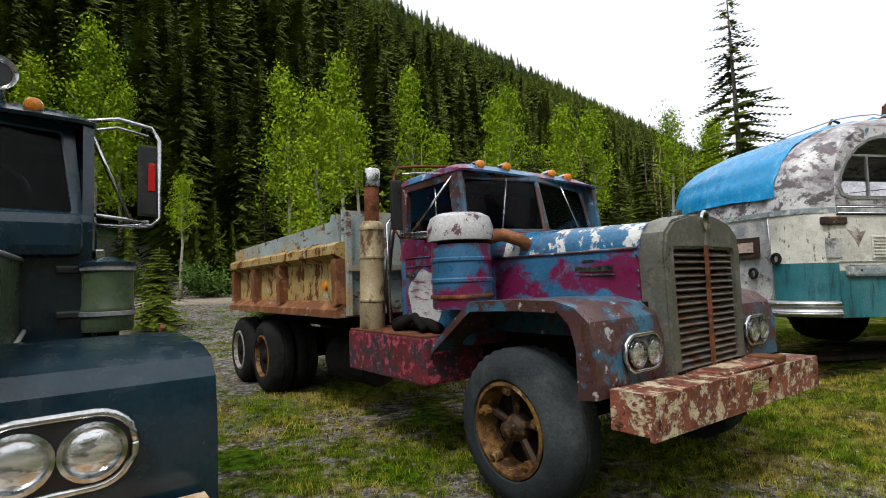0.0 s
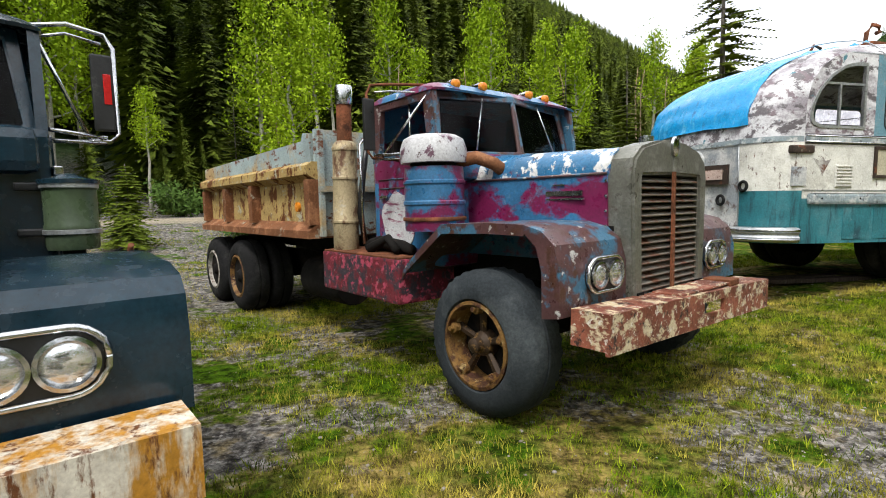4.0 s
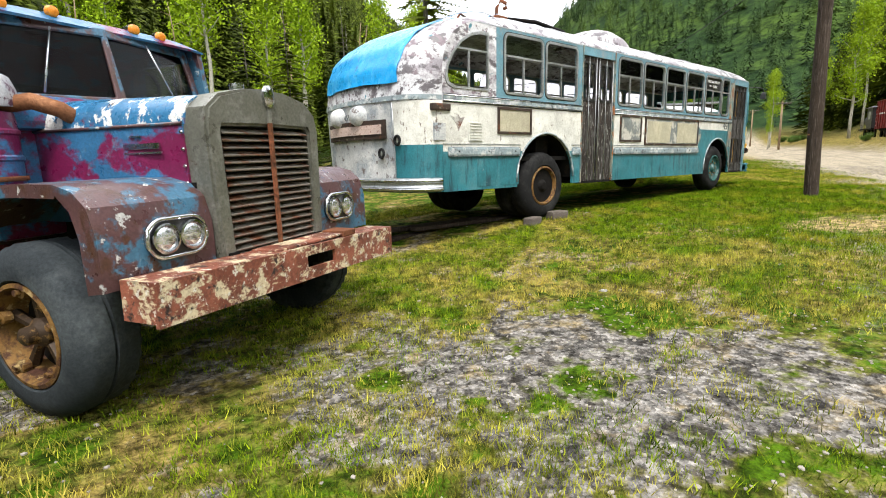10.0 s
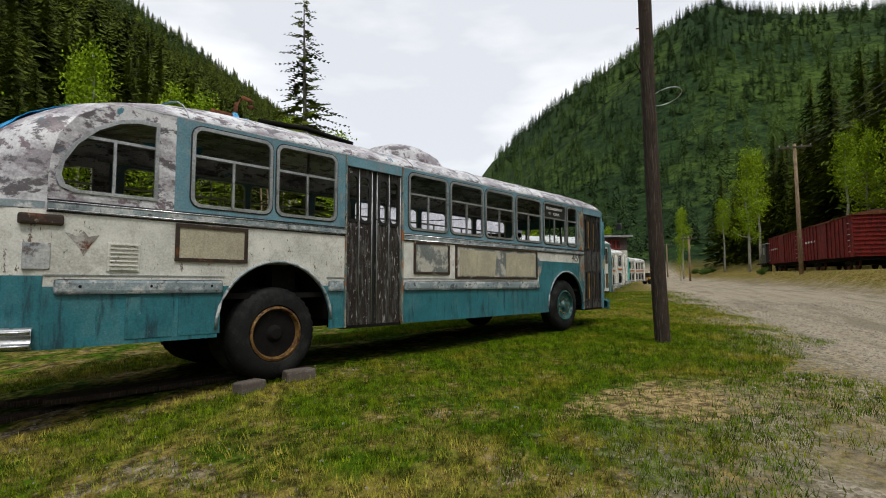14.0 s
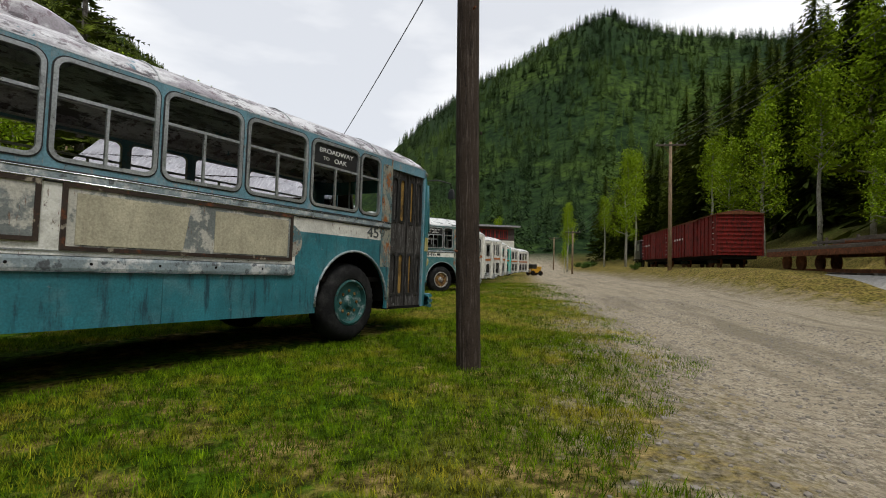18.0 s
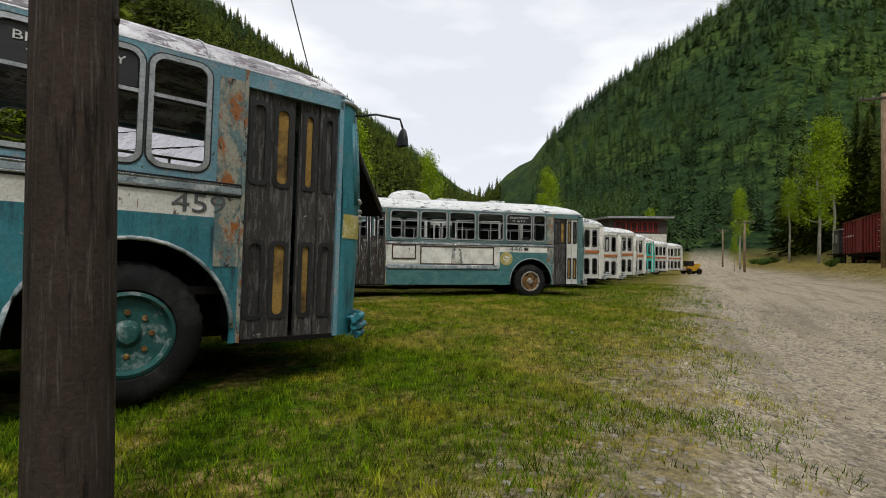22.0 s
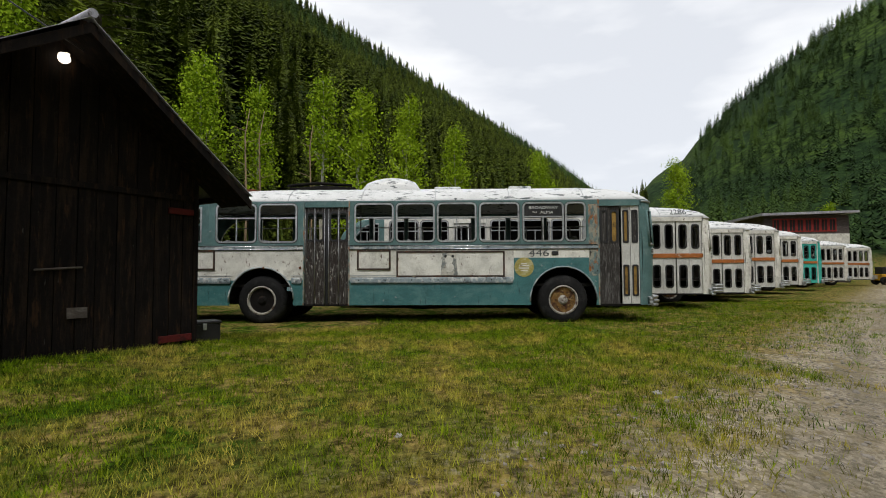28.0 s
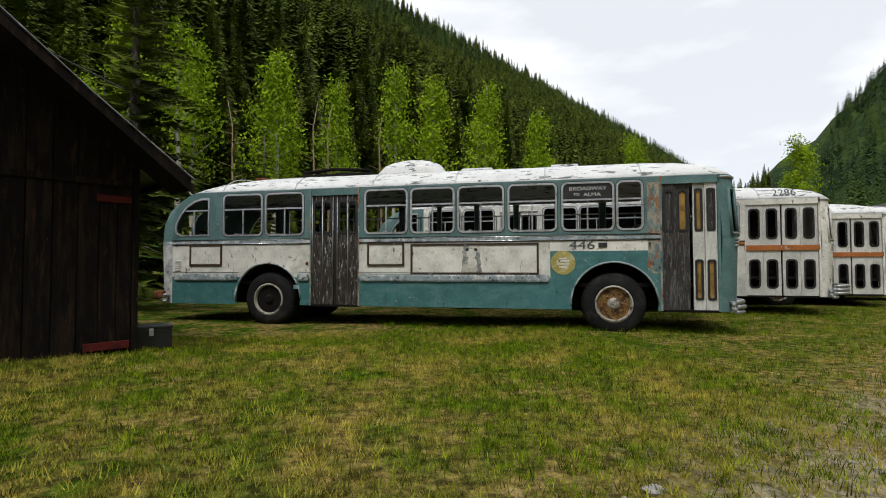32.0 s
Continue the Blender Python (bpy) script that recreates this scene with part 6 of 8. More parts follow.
    part("steering_column", tube_bm([(-1.08, 0.42, 2.0), (-0.8, 0.42, 1.75)], 0.02, 6), black_paint, truck)
    # marker lamps on the roof edge
    for y in (-0.62, -0.30, 0.32, 0.56) if dump else (0.66, 0.2, -0.3, -0.7):
        m = Matrix.Translation((-0.86, y, 2.515 - 0.05 * abs(y))) @ Euler((0, radians(90), 0)).to_matrix().to_4x4()
        lamp = part("marker_lamp", lathe_bm([(0.012, -0.2), (0.04, -0.08), (0.046, 0.0), (0.0, 0.005)], m, 14), chrome, truck, "chromed torpedo marker lamp")
        part("marker_lens", lathe_bm([(0.044, 0.0), (0.036, 0.035), (0.0, 0.052)], m, 14), amber, lamp, "amber lens")
    # mirrors on tube frames
    for s in (-1, 1):
        y1 = s * (1.22 if dump else 1.22)
        x1 = -0.95 if not dump else -1.25
        top = [(-0.95, s * 0.88, 2.46), (x1, s * 1.05, 2.50), (x1, y1, 2.47), (x1, y1 + s * 0.04, 2.40), (x1, y1 + s * 0.04, 1.92), (x1, y1, 1.87), (x1, s * 0.95, 1.86)]
        arm = part("mirror_arm", tube_bm(top, 0.013, 7), chrome if not dump else rust_m, truck)
        part("mirror_brace", tube_bm([(-0.85, s * 0.9, 2.40), (x1, y1 - s * 0.1, 1.88)], 0.011, 6), chrome, arm)
        part("mirror_brace", tube_bm([(-0.78, s * 0.93, 1.90), (x1, y1 - s * 0.02, 1.89)], 0.012, 6), chrome, arm)
        part("mirror_brace", tube_bm([(-0.92, s * 0.88, 2.39), (x1 + 0.03, s * 1.04, 2.44), (x1 + 0.03, y1 - s * 0.02, 2.41)], 0.009, 6), chrome, arm)
        part("mirror_brace", tube_bm([(-0.80, s * 0.94, 1.85), (x1 + 0.03, y1 - s * 0.03, 1.855)], 0.009, 6), chrome, arm)
        mir = part("mirror", box_bm(x1 - 0.02, x1 + 0.015, y1 - 0.075, y1 + 0.03, 1.93, 2.36, 0.012), black_paint, arm, "tall dark mirror")
        if not dump:
            part("reflector", box_bm(x1 + 0.016, x1 + 0.022, y1 - 0.02, y1 + 0.018, 2.08, 2.25, 0.004), red_lens, mir, "red reflector strip")
    # air cleaner beside the cowl
    ac_y = -0.98 if dump else 0.985
    if dump:
        base = Matrix.Translation((-0.72, ac_y, 0))
        ac = part("air_cleaner", lathe_bm([(0.235, 1.26), (0.24, 1.28), (0.24, 1.46), (0.25, 1.47), (0.25, 1.49), (0.24, 1.5), (0.24, 1.62), (0.25, 1.63), (0.25, 1.65), (0.24, 1.66), (0.235, 1.76)], base, 30), c["side"], truck, "banded blue and maroon air cleaner can")
        part("air_cleaner_neck", lathe_bm([(0.19, 1.755), (0.19, 1.80)], base, 24), dark, ac)
        part("air_cleaner_dome", lathe_bm([(0.265, 1.79), (0.27, 1.82), (0.265, 1.90), (0.24, 1.975), (0.19, 2.005), (0.0, 2.015)], base, 30), dome_m, ac, "pale dome with peeling paint")
        part("air_cleaner_strap", lathe_bm([(0.252, 1.34), (0.255, 1.345), (0.255, 1.365), (0.252, 1.37)], base, 30), rust_m, ac)
        part("intake_pipe", tube_bm([(-0.60, -0.86, 1.80), (-0.48, -0.74, 1.83), (-0.40, -0.62, 1.78), (-0.36, -0.52, 1.70)], 0.052, 12), dump_rust, ac, "rusty intake elbow")
    else:
        base = Matrix.Translation((-0.62, ac_y, 0))
        ac = part("air_cleaner", lathe_bm([(0.11, 1.28), (0.115, 1.3), (0.115, 1.38), (0.12, 1.385), (0.12, 1.4), (0.115, 1.41), (0.115, 1.58), (0.12, 1.585), (0.12, 1.6), (0.11, 1.61)], base, 26), c["side"], truck, "olive green air cleaner can")
        part("air_cleaner_lid", lathe_bm([(0.13, 1.61), (0.132, 1.63), (0.06, 1.645), (0.03, 1.66), (0.0, 1.665)], base, 26), green_dark, ac)
        part("air_cleaner_foot", lathe_bm([(0.05, 1.18), (0.05, 1.28)], base, 14), dark, ac)
        for z in (1.37, 1.6):
            part("air_cleaner_strap", lathe_bm([(0.121, z - 0.012), (0.125, z - 0.01), (0.125, z + 0.01), (0.121, z + 0.012)], base, 26), alu, ac)
            part("air_cleaner_bracket", box_bm(-0.75, -0.66, ac_y - 0.22, ac_y - 0.1, z - 0.02, z + 0.02, 0.01), black_paint, ac)
    # wheels
    for s in (-1, 1):
        wheel(truck, 0, s * 1.2, 0.51, s, 0.51, 0.30, c["rim"], spokes=5)
        for x in (-4.9, -6.05):
            wheel(truck, x, s * 1.22, 0.51, s, 0.51, 0.27, c["rim_r"] if x > -5 else rim_white, 0.2, dual=True)
    return truck


DUMP = dict(bumper=bumper_m, bumper_label="rusty bumper with flaking cream paint", grille=grille_m, hood=truck_hood, side=truck_blue, cab=truck_blue, pillar=truck_fend, roof=truck_blue, fender=truck_fend, trim=truck_fend, rim=rim_rust, rim_r=rim_rust)
GREEN = dict(bumper=bumper_g, bumper_label="white bumper streaked with orange rust", grille=grille_m, hood=green_dark, side=green_pan, cab=green_dark, pillar=green_dark, roof=green_dark, fender=green_dark, trim=alu, rim=rim_rust, rim_r=rim_rust)
TRUCK = pose(-5.32, -1.09, -0.33, 0, 0, -62.3)
dump = heavy_truck("dump_truck", "derelict dump truck with peeling blue and maroon paint and rusty box", DUMP, True)
dump.matrix_basis = TRUCK
# exhaust stack behind the cab
st = part("exhaust_silencer", lathe_bm([(0.12, 0.98), (0.125, 1.0), (0.125, 1.3), (0.132, 1.31), (0.132, 1.33), (0.125, 1.34), (0.12, 1.72), (0.127, 1.73), (0.127, 1.75), (0.12, 1.76), (0.118, 2.0), (0.125, 2.01), (0.125, 2.03), (0.10, 2.08), (0.07, 2.1)], pose(-2.05, -1.08, 0, 0, 2, 0), 26), stack_m, dump, "heat-stained exhaust silencer")
part("stack_pipe", lathe_bm([(0.072, 2.08), (0.072, 2.46)], pose(-2.05, -1.08, 0, 0, 2, 0), 18), rust_m, st, "rusty pipe")
part("stack_cap", lathe_bm([(0.08, 2.44), (0.085, 2.46), (0.085, 2.60), (0.075, 2.62), (0.0, 2.62)], pose(-2.05, -1.08, 0, 0, 2, 0), 18), chrome, st, "shiny metal cap")
part("grab_pole", tube_bm([(-1.8, -1.0, 1.1), (-1.8, -1.02, 2.05), (-1.78, -0.95, 2.12)], 0.014, 6), chrome, dump)
part("cable_bundle", tube_bm([(-1.9, -0.85, 2.2), (-1.86, -0.95, 1.8), (-1.9, -0.98, 1.4), (-1.95, -0.9, 1.1)], 0.03, 7), black_paint, dump)
# battery box step, with a rag on it
stp = part("step_box", box_bm(-2.2, -0.87, -1.25, -0.65, 0.66, 1.03, 0.02), truck_red, dump, "pink and maroon flaking step box")
part("step_tread", box_bm(-2.18, -0.89, -1.24, -0.66, 1.03, 1.045, 0.004), rust_m, stp)
bm = bmesh.new()
add_tube(bm, [(-1.75, -0.95, 1.08), (-1.5, -1.0, 1.13), (-1.2, -0.98, 1.11), (-0.95, -1.05, 1.09)], 0.07, 9, 0.045)
add_tube(bm, [(-1.55, -1.1, 1.07), (-1.35, -1.02, 1.17), (-1.1, -1.1, 1.08)], 0.05, 8, 0.035)
part("rag_roll", smooth_faces(bm, 2), dark, stp, "rumpled rusty brown roll")
# white scuffed disc on the door
disc = [(-1.27 + 0.27 * math.cos(a) * (1 + 0.06 * math.sin(5 * a)), 1.34 + 0.24 * math.sin(a) * (1 + 0.08 * math.cos(7 * a))) for a in [2 * math.pi * k / 40 for k in range(40)]]
white_disc = weathered("scuffed_white_disc", (0.60, 0.60, 0.60), [((0.30, 0.10, 0.16), 5, 0.52, 0.6, (1, 1, 4)), ((0.10, 0.16, 0.25), 9, 0.6, 0.66, (1, 1, 3))], 0.45)
part("door_roundel", plate_bm(disc, 1, -0.952, 0.007), white_disc, dump, "scuffed white painted disc")
# fuel tank and mud clutter under the box
part("fuel_tank", lathe_bm([(0.0, 0), (0.24, 0.0), (0.26, 0.03), (0.26, 0.87), (0.24, 0.9), (0.0, 0.9)], Matrix.Translation((-3.35, -0.75, 0.62)) @ Euler((0, radians(90), 0)).to_matrix().to_4x4(), 22), dark, dump)
part("subframe", box_bm(-6.5, -2.3, -0.55, 0.55, 0.92, 1.14), dark, dump)
# dump box
bx = part("box_floor", box_bm(-6.45, -2.4, -1.15, 1.15, 1.14, 1.20), dump_rust, dump)
for s in (-1, 1):
    sd = part("box_side", box_bm(-6.4, -2.42, s * 1.16 - 0.012, s * 1.16 + 0.012, 1.2, 1.84), dump_out, dump, "streaked tan and rust side panel")
    part("sill_rail", plate_bm([(s * 1.15, 1.14), (s * 1.30, 1.14), (s * 1.30, 1.22), (s * 1.17, 1.31), (s * 1.15, 1.31)], 0, -6.43, 4.05), dump_rust, sd)
    part("top_rail", plate_bm([(s * 1.15, 1.72), (s * 1.30, 1.80), (s * 1.30, 1.89), (s * 1.24, 1.93), (s * 1.15, 1.93)], 0, -6.43, 4.05), dump_out, sd)
    for x in (-6.38, -5.3, -4.2, -2.5):
        part("side_rib", plate_bm([(x, 1.28), (x + 0.12, 1.28), (x + 0.12, 1.75), (x, 1.75)], 1, s * 1.17 if s > 0 else -1.285, 0.115), dump_rust, sd)
    top = plate_bm([(-6.38, 1.92), (-2.45, 1.92), (-2.45, 2.22), (-2.62, 2.24), (-2.66, 2.16), (-6.38, 2.10)], 1, s * 1.20 - 0.02, 0.04)
    part("sideboard", top, dump_pale if s < 0 else dump_out, sd, "weathered sideboard")
part("headboard", plate_bm([(-1.2, 1.16), (1.2, 1.16), (1.2, 2.26), (-1.2, 2.26)], 0, -2.42, 0.03), dump_pale, dump, "pale blue-grey headboard")
for y in (-1.18, -0.5, 0.5, 1.13):
    part("headboard_rib", box_bm(-2.39, -2.33, y, y + 0.05, 1.16, 2.24), dump_pale, dump)
part("headboard_rib", box_bm(-2.39, -2.32, -1.18, 1.18, 1.62, 1.68), dump_pale, dump)
part("tailgate", box_bm(-6.47, -6.42, -1.18, 1.18, 1.2, 2.0), dump_rust, dump)
part("yellow_lamp", lathe_bm([(0.05, 0), (0.05, 0.03), (0, 0.04)], pose(-2.62, -1.29, 1.47, 90), 12), amber, dump)
part("hose_coil", lathe_bm([(0.16 + 0.035 * math.cos(a), 0.035 * math.sin(a)) for a in [k * math.pi / 4 for k in range(8)]], pose(-1.9, 0.9, 2.2, 80, 20, 0), 20, True), rust_m, dump)

green = heavy_truck("tractor_truck", "dark teal and olive green truck with a rust-streaked white bumper", GREEN, False)
green.matrix_basis = TRUCK @ Matrix.Translation((-0.12, -4.32, 0))
part("horn", lathe_bm([(0.02, -0.28), (0.025, -0.1), (0.045, 0.0), (0.085, 0.06), (0.09, 0.075), (0.07, 0.06), (0.03, 0.0), (0.0, -0.02)], Matrix.Translation((-0.75, 0.52, 2.57)) @ Euler((0, radians(90), 0)).to_matrix().to_4x4(), 22), chrome, green, "chrome trumpet horn on the cab roof")
# black cone set in the bell, standing in for the shade inside
part("horn_throat", lathe_bm([(0.062, 0.05), (0.03, 0.008), (0.0, -0.005)], Matrix.Translation((-0.748, 0.52, 2.57)) @ Euler((0, radians(90), 0)).to_matrix().to_4x4(), 22), black_paint, green)
for z in (1.52, 1.68):
    part("door_hinge", box_bm(-0.76, -0.66, 0.93, 0.97, z - 0.025, z + 0.025, 0.008), chrome, green)
part("decal", box_bm(-0.80, -0.66, 0.952, 0.956, 1.40, 1.46), amber, green, "small yellow sticker")
part("side_flash", tube_bm([(-0.70, 0.645, 1.30), (0.0, 0.60, 1.18), (0.56, 0.55, 1.10)], 0.012, 5), sign_white, green, "white pinstripe")


# ---- details of the covered bus ----
def tarp_cover(b):
    rng = random.Random(9)
    rows = []
    for i, z in enumerate(np.linspace(1.80, 2.84, 20)):
        row = []
        ring = end_ring(float(z), False, 18)[14:-9]
        for j, (x, y, zz) in enumerate(ring):
            w = noise.noise(Vector((y * 2.5 + 3, zz * 1.2, 0))) * 0.06 + 0.034 * math.sin(y * 15 + zz * 11 + 3 * noise.noise(Vector((y * 2, zz * 3, 2))))
            hem = 0.05 * noise.noise(Vector((y * 5, 7, 0))) if i == 0 else 0
            row.append((x - 0.012 - max(0, w) * 0.8, y, zz + hem))
        rows.append(row)
    for x in np.linspace(-0.75, -0.1, 7):
        row = []
        for j in range(len(rows[0])):
            t = j / (len(rows[0]) - 1)
            y = 0.62 + (2.15 - 0.62) * t
            z = 3.0 + 0.05 * noise.noise(Vector((x * 5, y * 6, 4))) + 0.05 * (x + 0.9) - 0.25 * (2 * t - 1) ** 4
            row.append((float(x), y, z))
        rows.append(row)
    bm = loft_bm(rows, 0.006)
    part("tarp", smooth_faces(bm, 2), tarp_blue, b, "wrinkled bright blue plastic tarp")
    hem = [(-0.12 + 0.05 * math.sin(k * 1.9), 0.66 + 0.09 * k, 3.06 + 0.035 * math.sin(k * 2.7) - 0.2 * abs((k - 8) / 8) ** 4) for k in range(17)]
    part("tarp_hem", smooth_faces(tube_bm(hem, 0.05, 7), 2), tarp_blue, b, "bunched tarp hem")
    part("roof_hook", tube_bm([(-0.15, 0.95, 3.0), (-0.13, 0.94, 3.22), (-0.05, 0.93, 3.33), (0.06, 0.93, 3.31), (0.08, 0.93, 3.24), (0.02, 0.93, 3.22)], 0.028, 8), rust_m, b, "bent roof hook")
    part("roof_hook", tube_bm([(-0.7, 1.3, 2.98), (-0.62, 1.28, 3.12), (-0.5, 1.28, 3.08)], 0.02, 6), rust_m, b)


tarp_cover(bus)
patch0 = weathered("scraped_emblem", (0.30, 0.27, 0.25), [(RUST, 9, 0.5, 0.6, ONE), ((0.5, 0.48, 0.44), 8, 0.5, 0.56, ONE)], 0.7)
frame_m = weathered("dark_panel_frame", (0.045, 0.03, 0.022), [((0.30, 0.26, 0.2), 9, 0.6, 0.65, ONE), (RUST, 7, 0.55, 0.64, ONE)], 0.6)
board0 = weathered("faded_pink_strip", (0.55, 0.42, 0.36), [((0.2, 0.08, 0.06), 6, 0.56, 0.64, (1, 5, 5))], 0.6)
RX = -2.62
for y in (1.02, 1.55):
    m = Matrix.Translation((RX - 0.06, y, 1.43)) @ Euler((0, radians(-90), 0)).to_matrix().to_4x4()
    pod = part("rear_lamp_pod", lathe_bm([(0.15, -0.08), (0.15, -0.02), (0.135, 0.07), (0.105, 0.125), (0.06, 0.15), (0.0, 0.155)], m, 22), bus_grey, bus, "bulbous grey rear lamp housing")
words("fleet_number", "459", 0.11, pose(RX - 0.125, 1.285, 1.42, 90, 0, -90), ink, bus)
def bowed(z0, z1, y0, y1, off):
    """A strip that follows the bow of the rear panel."""
    return loft_bm([[(-2.60 - 0.12 * math.sin(math.pi * (y - 0.5) / 1.5) - off, y, z) for y in np.linspace(y0, y1, 11)] for z in (z0, z1)], 0.03)


rp = part("rear_panel_frame", bowed(1.12, 1.36, 0.52, 2.0, 0.035), frame_m, bus, "dark brown rear panel frame")
part("rear_panel_strip", bowed(1.18, 1.30, 0.58, 1.94, 0.05), board0, rp, "faded pink strip")
for y, z in ((0.34, 1.09), (0.62, 0.93)):
    part("rubber_ring", lathe_bm([(0.055 + 0.018 * math.cos(a), 0.018 * math.sin(a)) for a in [k * math.pi / 4 for k in range(8)]], Matrix.Translation((RX - 0.02 + (0.06 if y < 0.4 else 0), y, z)) @ Euler((0, radians(90), 0)).to_matrix().to_4x4(), 18, True), rubber, bus, "black rubber ring")
part("rear_marker", box_bm(-2.28, -1.98, -0.03, 0.12, 1.45, 1.54, 0.02), frame_m, bus, "dark recessed side marker")
part("access_plate", box_bm(-2.24, -2.06, -0.012, 0.1, 1.08, 1.30, 0.008), bus_grey, bus)
part("emblem_patch", plate_bm([(-1.97, 1.4), (-1.88, 1.37), (-1.84, 1.42), (-1.80, 1.37), (-1.72, 1.39), (-1.78, 1.3), (-1.83, 1.2), (-1.88, 1.3)], 1, -0.004, 0.003), patch0, bus, "rusty triangular emblem ghost")


def louvre(b, x0, x1, z0, z1, rows_=7):
    fr = part("louvre_frame", box_bm(x0, x1, -0.012, -0.001, z0, z1, 0.005), bus_cream, b)
    for k in range(rows_):
        z = z0 + (z1 - z0) * (k + 0.5) / rows_
        part("louvre_slat", box_bm(x0 + 0.02, x1 - 0.02, -0.026, -0.010, z - 0.006, z + 0.008, 0.004), bus_cream, fr)


louvre(bus, -1.66, -1.40, 1.07, 1.33)
louvre(bus_b, -2.04, -1.90, 1.05, 1.27, 5)
board = weathered("cream_board", (0.50, 0.46, 0.33), [((0.40, 0.36, 0.26), 3, 0.5, 0.7, DRIP), ((0.2, 0.17, 0.13), 14, 0.68, 0.73, DRIP)], 0.55)
patch = weathered("scraped_patch_panel", (0.20, 0.22, 0.21), [((0.55, 0.53, 0.46), 3.5, 0.5, 0.56, ONE), (RUST, 8, 0.6, 0.68, DRIP)], 0.6)
ad_frame(bus, -1.10, -0.38, 1.18, 1.55, frame_m, board)
ad_frame(bus, 2.06, 2.80, 1.10, 1.575, frame_m, patch)
ad_frame(bus, 2.94, 5.22, 1.04, 1.575, frame_m, patch)
for x0, x1, lean in ((3.04, 3.98, -0.06), (4.24, 5.15, 0.0)):
    part("ad_board", plate_bm([(x0, 1.09), (x1 + lean, 1.09), (x1, 1.50), (x0, 1.50)], 1, -0.018, 0.008), board, bus, "faded cream advertising board")
for k, x in enumerate((-0.78, -0.3)):
    part("access_door", box_bm(-1.5 + k * 0.45, -1.1 + k * 0.45, -0.006, 0.0, 0.46, 0.84, 0.004), bus_teal, bus)
ghost = weathered("ghost_roundel", (0.42, 0.40, 0.33), [((0.10, 0.18, 0.20), 5, 0.46, 0.52, ONE), ((0.20, 0.13, 0.10), 9, 0.56, 0.6, ONE)], 0.6)
for b, x, mt in ((bus, 5.17, ghost), (bus_b, 5.49, roundel_m)):
    z = 1.27 if b is bus else 1.20
    rd = part("roundel", lathe_bm([(0.20, -0.004), (0.20, 0.006), (0.0, 0.006)], Matrix.Translation((x, -0.002, z)) @ Euler((radians(90), 0, 0)).to_matrix().to_4x4(), 36), mt, b, "round painted crest")
    for k, (w, dz) in () if b is bus else enumerate(((0.12, 0.07), (0.2, 0.03), (0.2, -0.02), (0.14, -0.07))):
        part("crest_bar", box_bm(x - w / 2, x + w / 2, -0.012, -0.008, z + dz - 0.012, z + dz + 0.012), bus_cream, rd)
words("fleet_number", "459", 0.2, pose(6.72, -0.004, 1.485, 90) @ Matrix.Diagonal((1.3, 1, 1, 1)), ink, bus)
words("fleet_number", "446", 0.19, pose(5.80, -0.004, 1.485, 90) @ Matrix.Diagonal((1.5, 1, 1, 1)), ink, bus_b)
part("lamp_socket", box_bm(6.06, 6.2, -0.02, -0.001, 1.45, 1.53, 0.008), black_paint, bus_b)
for b, dest in ((bus, "OAK"), (bus_b, "ALMA")):
    sg = part("destination_sign", box_bm(5.51, 6.28, 0.012, 0.034, 2.27, 2.515), black_paint, b, "black route sign with white letters")
    words("sign_text", "BROADWAY", 0.082, pose(5.90, 0.009, 2.435, 90) @ Matrix.Diagonal((1.3, 1, 1, 1)), sign_white, sg)
    words("sign_text", "TO", 0.055, pose(5.72, 0.009, 2.34, 90) @ Matrix.Diagonal((1.3, 1, 1, 1)), sign_white, sg)
    words("sign_text", dest, 0.082, pose(5.97, 0.009, 2.335, 90) @ Matrix.Diagonal((1.3, 1, 1, 1)), sign_white, sg)
ad_frame(bus_b, -1.70, -0.98, 1.16, 1.575, frame_m, bus_cream)
ad_frame(bus_b, 2.02, 2.72, 1.15, 1.57, frame_m, bus_cream)
ad_frame(bus_b, 2.84, 5.09, 1.0, 1.54, frame_m, bus_cream)
pn = part("painted_panel", plate_bm([(3.76, 1.04), (4.12, 1.04), (4.07, 1.5), (3.81, 1.5)], 1, -0.018, 0.008), patch, bus_b, "dark panel with pale worn shapes")
for dx, dz, r in ((0.0, 1.36, 0.085), (-0.075, 1.43, 0.03), (0.075, 1.43, 0.03), (0.0, 1.2, 0.10)):
    part("painted_blob", lathe_bm([(r, 0), (r, 0.004), (0, 0.004)], Matrix.Translation((3.94 + dx, -0.018, dz)) @ Euler((radians(90), 0, 0)).to_matrix().to_4x4(), 16), bus_cream if dz != 1.43 else black_paint, pn)
for x in (0.62, -0.15):
    part("door_button", lathe_bm([(0.03, 0), (0.02, 0.03), (0, 0.035)], pose(x + 0.2, 0, 1.2, 90), 10), rust_m, bus_b)
part("blue_emblem", box_bm(0.55, 0.65, -0.006, 0, 0.72, 0.80), bus_pale, bus_b)
part("rear_side_lamp", box_bm(-2.5, -2.3, -0.04, 0.3, 0.52, 0.66, 0.03), rust_m, bus_b)

# covered bus body tilted nose-down to fit the camera's view; its wheels stand level
body_tilt = Matrix.Translation((6.0, 0, 0.5)) @ pose(0, 0, 0, 0, 1.1, 0) @ Matrix.Translation((-6.0, 0, -0.5))
for o in bus.children:
    if not o.name.startswith(("tyre", "inner_tyre", "axle")):
        o.matrix_basis = body_tilt @ o.matrix_basis

